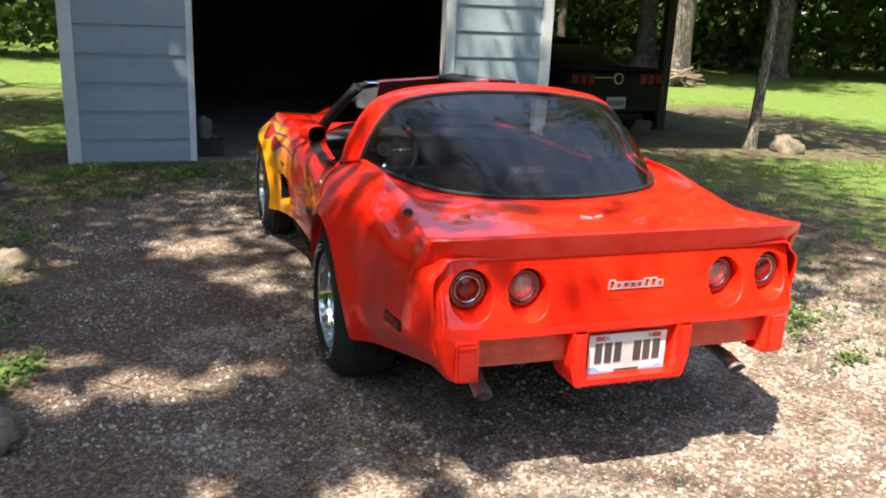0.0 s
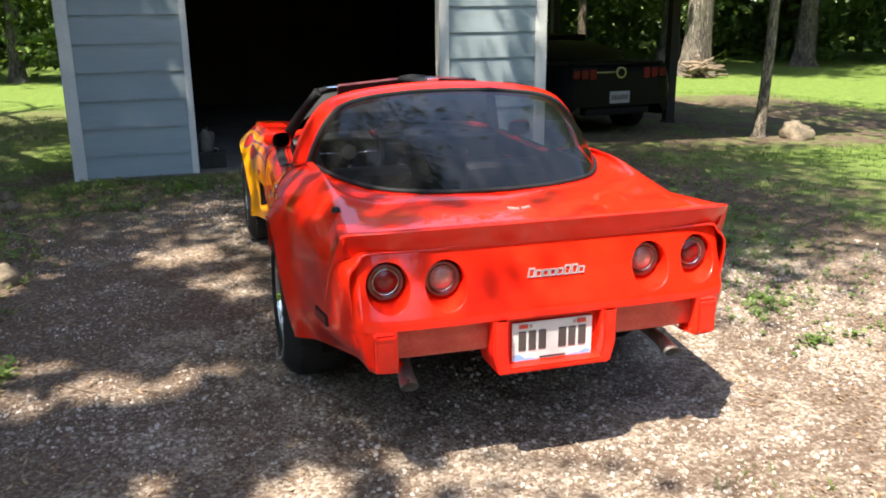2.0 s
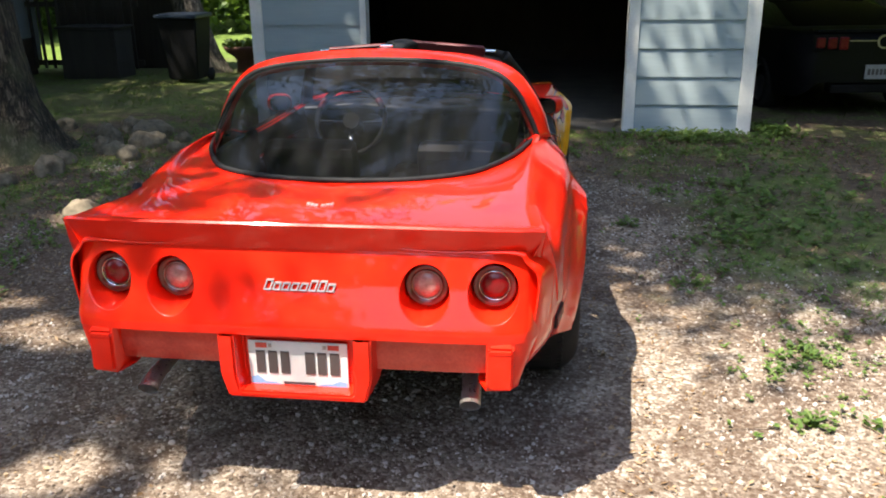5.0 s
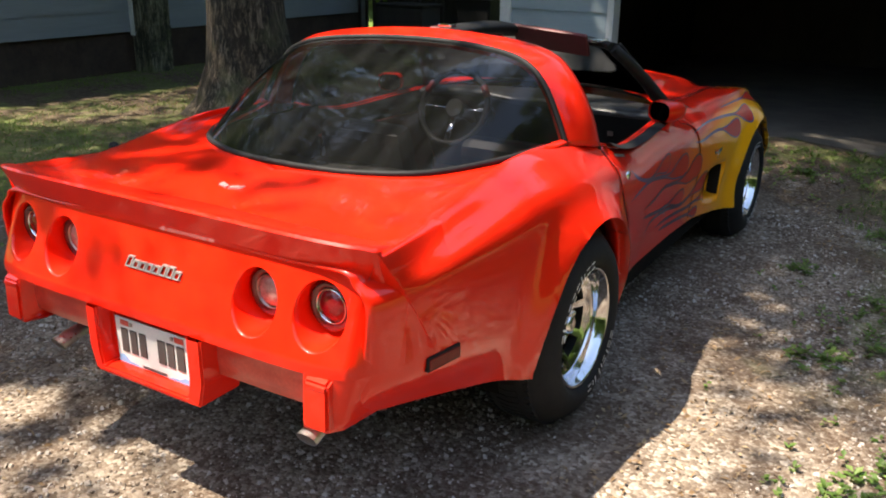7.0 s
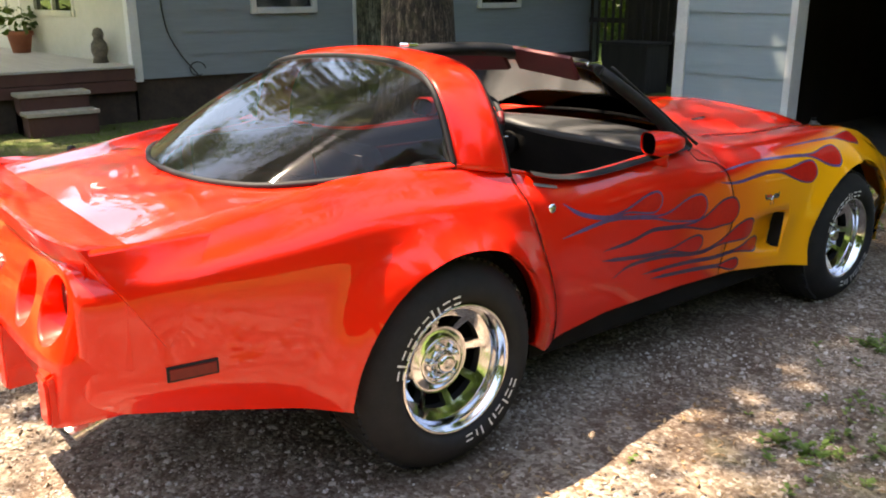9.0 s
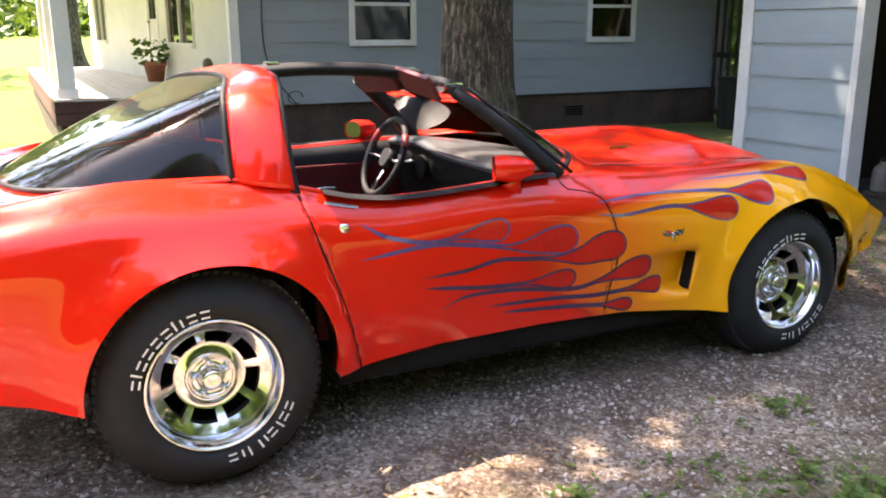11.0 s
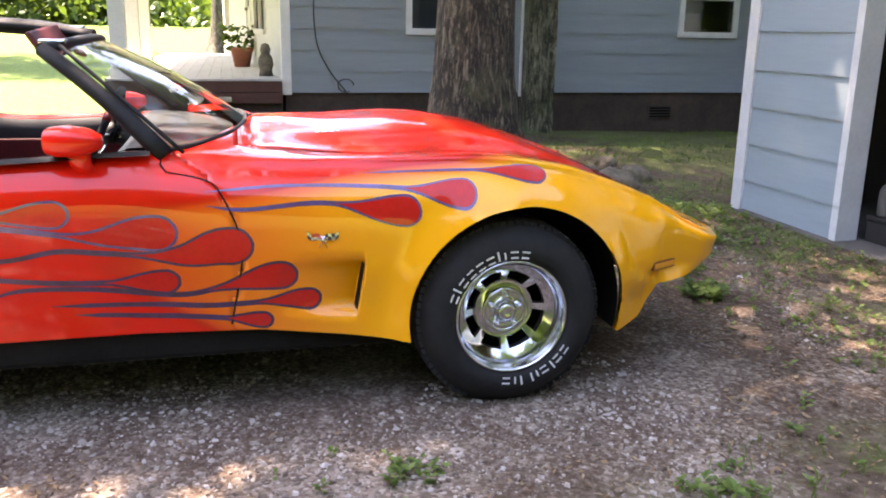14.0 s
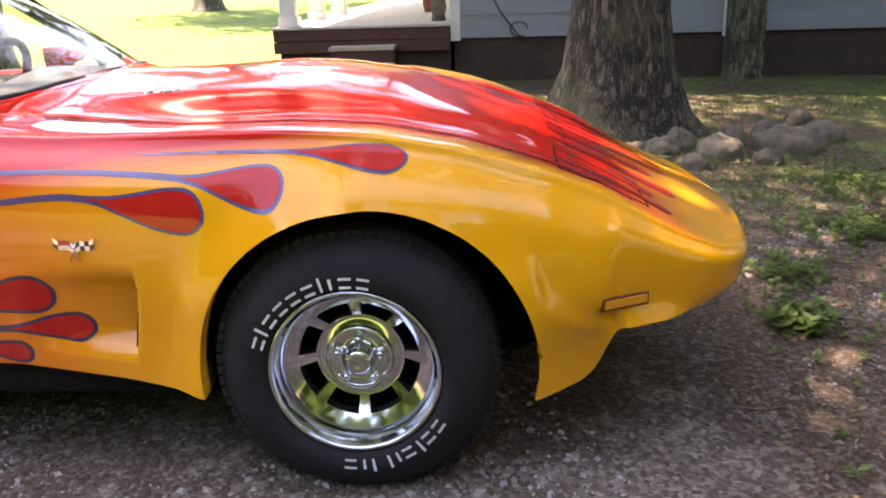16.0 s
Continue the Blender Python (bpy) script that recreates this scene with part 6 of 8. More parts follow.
    add_tube(bm, pipe, [.026, .027, .030, .033], 20, caps=False, flat=0.72)
    add_tube(bm, pipe[::-1], [.030, .027, .024, .023], 20, caps=False, flat=0.72)
    for v in bm.verts:
        if v.co.y < -1.05:
            v.co.y -= (v.co.z - 0.362) * 0.25
    part("exhaust_tip", bm, M_TIP, car, "bright chromed exhaust tip")

# underside, wheel wells
for lo, hi in (((-.60, -.95, .42), (.60, -.42, .54)), ((-.66, .42, .235), (.66, 2.10, .33)), ((-.52, -.40, .26), (.52, .42, .40)), ((-.56, 2.10, .24), (.56, 2.92, .42)), ((-.50, 2.90, .38), (.50, 3.30, .47))):
    box("underside", lo, hi, M_DARK, car, bevel=0.03)
for s in (1, -1):
    for (cy, cz), R in ((REAR_C, REAR_R), (FRONT_C, FRONT_R)):
        bm = bmesh.new()
        add_lathe(bm, [(s * .735, R + .022), (s * .45, R + .022), (s * .45, .05)], (0, cy, cz), 40, -0.25, math.pi + 0.25)
        part("wheel_well", bm, M_DARK, car)
    box("rocker_panel", (min(s * .60, s * .735), .44, .215), (max(s * .60, s * .735), 2.12, .34), M_DARK, car, bevel=0.02)


# ---- wheels ----
def make_wheel(R, width, grow):
    """A wheel with its outer face towards +x, hub centre at the origin."""
    w = empty("wheel")
    bm = bmesh.new()
    h = width / 2
    dish = .062
    prof = [(-h + .02, .195 * grow), (-h, .22 * grow), (-h, R - .075), (-h + .02, R - .035), (-h + .05, R - .012), (-.06, R), (.06, R), (h - .05, R - .010), (h - .022, R - .028), (h + .004, R - .056), (h + .016, R - .088), (h + .017, .222 * grow), (h + .004, .206 * grow), (h - .03, .195 * grow)]
    add_lathe(bm, prof, (0, 0, 0), 72)
    bmesh.ops.recalc_face_normals(bm, faces=bm.faces)
    for v in bm.verts:
        if v.co.z < -R + .012:
            v.co.z = -R + .012
    tyre = part("tyre", bm, M_RUBBER, w, "black tyre with raised white lettering", smooth=True)
    # tread blocks across the crown
    bm = bmesh.new()
    for k in range(72):
        a = 2 * math.pi * k / 72
        if -2.0 < a - 2 * math.pi < -1.2 or 4.35 < a < 5.08:
            continue
        for x in (-.066, -.022, .022, .066):
            top = R - 0.012 * max(0.0, min(1.0, (abs(x) - .06) / (h - .11)))
            add_box(bm, (x - .022, -.010, top - .012), (x + .022, .010, top + .0012), 0, Matrix.Rotation(a - math.pi / 2, 4, "X") @ Matrix.Rotation(0.25 * (1 if x > 0 else -1), 4, "Z"))
    part("tread", bm, M_RUBBER, tyre)
    # white sidewall writing drawn as plain bars: two thin arcs, or one upright stroke, for each sign
    def mark(a, r0, kind):
        tall = .034 if kind == "l" else .026
        wide = {"e": .026, "l": .006, "i": .006}[kind]
        for lo, hi in (((0, .0062), (tall - .0062, tall)) if kind == "e" else ((0, tall),)):
            bm = bmesh.new()
            n = 5 if kind == "e" else 2
            g = [[bm.verts.new((h + .0185, r * math.cos(a - wide * u / r0), r * math.sin(a - wide * u / r0))) for r in (r0 + lo, r0 + hi)] for u in [k / (n - 1) for k in range(n)]]
            for p, q in zip(g, g[1:]):
                f = bm.faces.new((p[0], q[0], q[1], p[1]))
                f.normal_update()
                if f.normal.x < 0:
                    f.normal_flip()
            part("letter_bar", bm, M_LETTER, tyre)
    step = 0.0
    for kind in "eleeeeliee":
        mark(math.radians(162 - step), .213 * grow, kind)
        step += {"e": 9.2, "l": 5.2, "i": 5.2}[kind] * 1.09 / grow
    step = 0.0
    for kind in "eeleil-lie":
        if kind != "-":
            mark(math.radians(-30 - step), .214 * grow, kind)
        step += {"e": 9.2, "l": 5.4, "i": 5.4, "-": 4.0}[kind] * 1.05 / grow
    # rim: lip, barrel and a slotted face
    bm = bmesh.new()
    add_lathe(bm, [(a, r * grow) for a, r in ((h - .030, .194), (h - .008, .203), (h + .003, .200), (h + .002, .193), (h - .004, .190), (h - .010, .189), (h - .018, .182), (h - .045, .179), (h - .056, .177), (h - .058, .176))], (0, 0, 0), 64)
    rim = part("rim", bm, M_CHROME, w, "polished slotted alloy rim", smooth=True)
    bm = bmesh.new()
    add_lathe(bm, [(h - .075, .176), (-h + .02, .176), (-h + .02, .05)], (0, 0, 0), 40)
    part("barrel", bm, M_DARK, rim, smooth=True)
    # face with eight slots
    bm = bmesh.new()
    def face_x(r):
        return h + np.interp(r, [.060, .078, .094, .125, .160, .176], [-.088, -.086, -.104, -.088, -.066, -.058])
    ns, per = 8, 12
    radii = [.060, .078, .094, .106, .119, .132, .145, .160, .176]
    ring = [[bm.verts.new((face_x(r), r * math.cos(2 * math.pi * i / (ns * per)), r * math.sin(2 * math.pi * i / (ns * per)))) for r in radii] for i in range(ns * per)]
    for i in range(ns * per):
        a, b = ring[i], ring[(i + 1) % (ns * per)]
        for k in range(len(radii) - 1):
            slot = 2 <= (i % per) < 11 and 3 <= k < 6
            if not slot:
                bm.faces.new((a[k], b[k], b[k + 1], a[k + 1])).smooth = True
    edge = [e for e in bm.edges if e.is_boundary and .10 < math.hypot(e.verts[0].co.y, e.verts[0].co.z) < .162 and math.hypot(e.verts[0].co.y, e.verts[0].co.z) > .105]
    bmesh.ops.recalc_face_normals(bm, faces=bm.faces)
    for e in edge:
        a, b = e.verts[0].co.copy(), e.verts[1].co.copy()
        f = bm.faces.new([bm.verts.new(q) for q in (a, b, b - Vector((.03, 0, 0)), a - Vector((.03, 0, 0)))])
        f.material_index = 1
    part("spokes", bm, None, rim, mats=[M_CHROME, M_BLACK])
    bm = bmesh.new()
    hx = h - .020 - dish
    add_lathe(bm, [(hx - .03, .086), (hx - .004, .082), (hx + .002, .076), (hx - .002, .070), (hx - .010, .066), (hx - .010, .040), (hx + .008, .036), (hx + .028, .031), (hx + .034, .022), (hx + .030, .012), (hx + .030, .0003)], (0, 0, 0), 36)
    part("hub_cap", bm, M_CHROME, rim, smooth=True)
    for o in rim.children:
        o.scale = (1, grow, grow) if o.name.startswith("spokes") or o.name.startswith("barrel") else (1, 1, 1)
    for k in range(5):
        a = 2 * math.pi * k / 5 + .3
        bm = bmesh.new()
        add_lathe(bm, [(hx - .012, .0125), (hx + .012, .0115), (hx + .020, .007), (hx + .020, .0002)], (0, .054 * math.cos(a), .054 * math.sin(a)), 6)
        part("lug_nut", bm, M_CHROME, rim)
    return w


WHEEL_AT = [(.858, 0.0, .356, .356, .27), (.846, 2.498, .326, .336, .24)]
for hubx, y, z, R, wd in WHEEL_AT:
    w = make_wheel(R, wd, 1.075 if y < 1 else 1.0)
    w.parent = car
    w.matrix_basis = pose(hubx - wd / 2 + .005, y, z, 8 if y < 1 else 0, 0, 0)
    for o in w.children_recursive:
        pass
    w2 = copy_thing(w, pose(-(hubx - wd / 2 + .005), y, z, 20, 0, 180))

# ---- cabin ----
cab = [("cabin_floor", (-.62, .10, .27), (.62, 1.62, .30), M_DARK), ("bulkhead", (-.60, .30, .30), (.60, .36, .70), M_BLACK)]
for nm, lo, hi, m_ in cab:
    box(nm, lo, hi, m_, car)
bm = bmesh.new()
g = []
for i in range(13):
    x = -.60 + 1.2 * i / 12
    g.append([bm.verts.new((x, y, z)) for y, z in ((.32, .70), (.10, .72), (-.25, .735), (-.50 + .25 * (abs(x) / .6) ** 2, .74), (-.50 + .25 * (abs(x) / .6) ** 2, .90))])
for a, b in zip(g, g[1:]):
    for k in range(4):
        bm.faces.new((a[k], b[k], b[k + 1], a[k + 1])).smooth = True
part("luggage_floor", bm, M_CARPET, car, "dusty dark grey carpet")
for s in (1, -1):
    box("cabin_side", (min(s * .60, s * .63), -.2, .60), (max(s * .60, s * .63), .36, .93), M_BLACK, car)
# dashboard
bm = bmesh.new()
g = []
for i in range(17):
    x = -.63 + 1.26 * i / 16
    hoodp = .028 * math.exp(-((x + .32) / .2) ** 2)
    g.append([bm.verts.new((x, y, z)) for y, z in ((1.60 - .2 * (abs(x) / .63) ** 2, .895), (1.38 - .02 * (abs(x) / .63) ** 2, .895 + hoodp * .5), (1.26, .890 + hoodp), (1.235, .865 + hoodp), (1.25, .80), (1.30, .62), (1.42, .45))])
for a, b in zip(g, g[1:]):
    for k in range(3, 6):
        bm.faces.new((a[k], b[k], b[k + 1], a[k + 1])).smooth = True
bmesh.ops.delete(bm, geom=[v for v in bm.verts if not v.link_faces], context="VERTS")
bmesh.ops.recalc_face_normals(bm, faces=bm.faces)
dash = part("dashboard", bm, M_DARK, car, "black dashboard with a shiny grey vinyl top", smooth=True)
bm = bmesh.new()
for i in range(17):
    x = -.63 + 1.26 * i / 16
    hoodp = .028 * math.exp(-((x + .32) / .2) ** 2)
    col = [bm.verts.new((x, y, z)) for y, z in ((1.60 - .2 * (abs(x) / .63) ** 2, .895), (1.38 - .02 * (abs(x) / .63) ** 2, .900 + hoodp * .5), (1.27, .898 + hoodp), (1.238, .888 + hoodp), (1.226, .874 + hoodp), (1.236, .860 + hoodp))]
    if i:
        for k in range(5):
            bm.faces.new((last[k], col[k], col[k + 1], last[k + 1])).smooth = True
    last = col
bmesh.ops.recalc_face_normals(bm, faces=bm.faces)
part("dash_top", bm, M_DASH_LIT, dash, "shiny grey vinyl top", smooth=True)
for x in (-.40, -.24):
    bm = bmesh.new()
    add_tube(bm, [(x, 1.245, .80), (x, 1.225, .80)], .055, 20)
    part("gauge", bm, M_DARK, dash)
box("glove_latch", (.42, 1.245, .765), (.445, 1.255, .785), M_STEEL, dash)
box("console", (-.13, .38, .30), (.13, 1.34, .56), M_BLACK, car, bevel=0.03)
# steering wheel
sw = empty("steering_wheel")
sw.parent = car
sw["label"] = "black and red steering wheel with polished spokes"
SWM = pose(-.33, 1.08, .845, 66, 0, 0)
bm = bmesh.new()
add_tube(bm, [SWM @ Vector((.185 * math.cos(a), .185 * math.sin(a), 0)) for a in [2 * math.pi * k / 40 for k in range(40)]], .0155, 10, False, True)
part("rim", bm, M_BLACK, sw)
for a0 in (20, 140):
    bm = bmesh.new()
    add_tube(bm, [SWM @ Vector((.185 * math.cos(math.radians(a0 + 5 * k)), .185 * math.sin(math.radians(a0 + 5 * k)), 0)) for k in range(5)], .0175, 10)
    part("grip", bm, M_VINYL_RED, sw, "red grip")
for a0 in (0, 180, 270):
    d = Vector((math.cos(math.radians(a0)), math.sin(math.radians(a0)), 0))
    bm = bmesh.new()
    add_tube(bm, [SWM @ (d * .03 + Vector((0, 0, -.025))), SWM @ (d * .178)], .016, 8, flat=.35)
    part("spoke", bm, M_CHROME, sw)
bm = bmesh.new()
add_tube(bm, [SWM @ Vector((0, 0, -.04)), SWM @ Vector((0, 0, .0))], .045, 16)
part("hub", bm, M_BLACK, sw)
tube("steering_column", [SWM @ Vector((0, 0, -.03)), Vector((-.33, 1.30, .76))], .035, M_BLACK, car)
tube("column_lever", [SWM @ Vector((.03, 0, -.06)), SWM @ Vector((.17, .03, -.07))], .006, M_CHROME, car)
# seats
for s in (1, -1):
    seat = empty("seat")
    seat.parent = car
    seat["label"] = "low black bucket seat"
    bm = bmesh.new()
    add_box(bm, (s * .36 - .23, .52, .32), (s * .36 + .23, 1.02, .46), .05)
    part("cushion", bm, M_SEAT, seat)
    bm = bmesh.new()
    add_box(bm, (-.22, -.06, 0), (.22, .06, .50), .05, pose(s * .36, .52, .40, 18, 0, 0))
    part("backrest", bm, M_SEAT, seat)
    # door panel inside
    bm = bmesh.new()
    g = []
    for k in range(11):
        y = .40 + .94 * k / 10
        zt = float(np.interp(y, [a for a, _, _ in CREST], [c for _, _, c in CREST])) - .004
        xt = float(np.interp(y, [a for a, _, _ in CREST], [b for _, b, _ in CREST]))
        g.append([bm.verts.new((s * x, y, z)) for x, z in ((xt + .034, zt + .003), (xt + .008, zt + .016), (xt - .05, zt - .001), (xt - .075, zt - .05), (xt - .07, zt - .12))])
    for a, b in zip(g, g[1:]):
        for k in range(4):
            bm.faces.new((a[k], b[k], b[k + 1], a[k + 1])).smooth = True
    bmesh.ops.recalc_face_normals(bm, faces=bm.faces)
    pn = part("door_cap", bm, M_BLACK, DOORS[s], "black padded door cap", smooth=True)
    box("door_card", (min(s * .625, s * .65), .40, .36), (max(s * .625, s * .65), 1.36, .78), M_CARD, DOORS[s], bevel=0.01)
    tube("door_pull", spline([(s * .61, .78, .66), (s * .595, .86, .67), (s * .61, .94, .66)], 5), .010, M_CHROME, DOORS[s], sides=6)

# ---- the black coupe under the carport ----
def make_coupe():
    c = empty("black_coupe", (4.05, 8.98, -0.13), 6.0)
    tagged(c, "black modern coupe parked under the carport, seen from behind", "car")
    # sections along its length, local y forward, rear bumper at y = -2.3
    st = [(-2.40, .70, .46, .58, .88), (-2.37, .80, .36, .64, .95), (-2.28, .87, .30, .70, .99), (-2.1, .92, .28, .72, 1.01), (-1.8, .94, .26, .72, 1.01), (-1.2, .94, .22, .72, .98), (0, .93, .21, .72, .97), (1.0, .93, .22, .70, .95), (1.8, .92, .23, .66, .90), (2.2, .86, .27, .62, .82), (2.36, .72, .32, .55, .70)]
    bm = bmesh.new()
    rows = []
    for y, hw, zb, zm, zt in st:
        half = [(hw - .05, zb), (hw, zm - .12), (hw, zm), (hw - .05, zt - .05), (hw - .12, zt), (hw * .5, zt + .015), (0, zt + .02)]
        pr = spline([(a, b, 0) for a, b in half], 4)
        full = [(p.x, p.y) for p in pr] + [(-p.x, p.y) for p in pr[-2::-1]]
        rows.append([bm.verts.new((a, y, b)) for a, b in full])
    for a, b in zip(rows, rows[1:]):
        for k in range(len(a) - 1):
            f = bm.faces.new((a[k], b[k], b[k + 1], a[k + 1]))
            f.smooth = True
    bm.faces.new(rows[0])
    bm.faces.new(rows[-1][::-1])
    bmesh.ops.recalc_face_normals(bm, faces=bm.faces)
    part("body", bm, M_CARBLACK, c)
    # cabin
    bm = bmesh.new()
    rows = []
    for y, hw, z in ((-1.85, .60, 1.0), (-1.3, .66, 1.16), (-.7, .63, 1.285), (-.1, .60, 1.31), (.4, .60, 1.28), (1.15, .70, .96)):
        pr = spline([(hw + .13, .94, 0), (hw + .04, .94 + (z - .94) * .6, 0), (hw - .08, z - .01, 0), (hw * .5, z + .01, 0), (0, z + .015, 0)], 4)
        full = [(p.x, p.y) for p in pr] + [(-p.x, p.y) for p in pr[-2::-1]]
        rows.append([bm.verts.new((a, y, b)) for a, b in full])
    for a, b in zip(rows, rows[1:]):
        for k in range(len(a) - 1):
            bm.faces.new((a[k], b[k], b[k + 1], a[k + 1])).smooth = True
    bmesh.ops.recalc_face_normals(bm, faces=bm.faces)
    part("cabin", bm, M_CARGLASS, c, "dark tinted cabin glass")
    bm = bmesh.new()
    add_box(bm, (-.50, -.70, 1.285), (.50, .2, 1.335), .022)
    part("roof", bm, M_CARBLACK, c)
    bm = bmesh.new()
    add_box(bm, (-.70, -2.36, 1.0), (.70, -2.20, 1.028), .012)
    part("boot_spoiler", bm, M_CARBLACK, c)
    for s in (-1, 1):
        lamp = empty("tail_lamp")
        lamp.parent = c
        for k in range(3):
            x = s * (.42 + k * .125)
            bm = bmesh.new()
            add_box(bm, (x - .050, -2.412, .815 + .010 * k), (x + .050, -2.30, .955 - .004 * k), .018)
            part("lamp_bar", bm, M_LAMP_DARK, lamp)
        bm = bmesh.new()
        add_box(bm, (s * .55 - .20, -2.40, .785), (s * .55 + .20, -2.25, .98), .02)
        part("housing", bm, M_DARK, lamp)
        for y in (-1.35, 1.4):
            w = empty("wheel")
            w.parent = c
            w.matrix_basis = pose(s * .83, y, .335)
            bm = bmesh.new()
            add_lathe(bm, [(-s * .12, .22), (-s * .12, .31), (-s * .09, .333), (s * .09, .333), (s * .12, .31), (s * .122, .23), (s * .10, .22)], (0, 0, 0), 40)
            part("tyre", bm, M_RUBBER, w, smooth=True)
            bm = bmesh.new()
            add_lathe(bm, [(s * .10, .225), (s * .115, .22), (s * .08, .18), (s * .09, .06), (s * .10, .001)], (0, 0, 0), 20)
            part("rim", bm, M_STEEL, w, smooth=True)
        bm = bmesh.new()
        add_box(bm, (s * .98 - .09, .72, .95), (s * .98 + .09, .84, 1.08), .03)
        part("door_mirror", bm, M_CARBLACK, c)
    bm = bmesh.new()
    add_tube(bm, [(0.012, -2.41, .90), (0.012, -2.36, .90)], .075, 24)
    em = part("round_emblem", bm, M_STEEL, c)
    bm = bmesh.new()
    add_tube(bm, [(0.012, -2.418, .90), (0.012, -2.40, .90)], .055, 24)
    part("emblem_field", bm, M_DARK, em)
    box("trim_strip", (-.36, -2.405, .905), (-.07, -2.37, .915), M_STEEL, c)
    pl = box("number_plate", (-.155, -2.415, .50), (.155, -2.39, .655), M_PLATE_SHADED, c, "pale number plate", bevel=.003)
    for k in range(6):
        box("bar", (-.13 + k * .044, -2.419, .545), (-.10 + k * .044, -2.414, .61), M_INK, pl)
    box("bumper_insert", (-.50, -2.385, .34), (.50, -2.2, .44), M_DARK, c, bevel=.03)


make_coupe()


# ---- trees ----
def limb(bm, start, way, length, r0, rnd, bend=0.25, sides=8, steps=7):
    p, d, pts, rad = Vector(start), Vector(way).normalized(), [], []
    for i in range(steps + 1):
        pts.append(p.copy())
        rad.append(r0 * (1 - 0.72 * i / steps))
        d = (d + Vector((rnd.uniform(-bend, bend), rnd.uniform(-bend, bend), rnd.uniform(-bend * .3, bend * .6)))).normalized()
        p = p + d * length / steps
    add_tube(bm, pts, rad, sides, caps=True)
    return pts


def leaf_cloud(name, centres, per, spread, size, material, parent, seed, gaps=(), at=(0, 0)):
    """Many small folded leaves round clump centres, as one mesh."""
    rng = np.random.default_rng(seed)
    c = np.repeat(np.array(centres, float), per, axis=0)
    n = len(c)
    off = rng.normal(size=(n, 3)) * spread * np.array([1, 1, 0.62])
    pos = c + off
    d = rng.normal(size=(n, 3))
    d /= np.linalg.norm(d, axis=1, keepdims=True)
    u = rng.normal(size=(n, 3))
    s = np.cross(d, u)
    s /= np.linalg.norm(s, axis=1, keepdims=True)
    L = (size * rng.uniform(0.6, 1.3, n))[:, None]
    W = L * 0.36
    up = np.cross(d, s) * L * 0.12
    v = np.stack([pos - d * L * .5, pos + s * W + up, pos + d * L * .5, pos - s * W + up], 1).reshape(-1, 3)
    gx, gy = at[0] + pos[:, 0] + .36 * pos[:, 2], at[1] + pos[:, 1] + .33 * pos[:, 2]
    keep = np.ones(n, bool)
    wx, wy = .10 * np.sin(gy * 17 + gx * 5) + .06 * np.sin(gx * 31), .06 * np.sin(gx * 13 + 1) + .05 * np.sin(gx * 29 - gy * 11)
    for x, y, rx, ry in gaps:
        keep &= ((gx + wx - x) / rx) ** 2 + ((gy + wy - y) / ry) ** 2 > rng.uniform(.7, 1.35, n)
    v = v.reshape(-1, 4, 3)[keep].reshape(-1, 3)
    f = np.arange(len(v)).reshape(-1, 4)
    ob = raw(name, v.tolist(), f.tolist(), material, parent)
    return ob


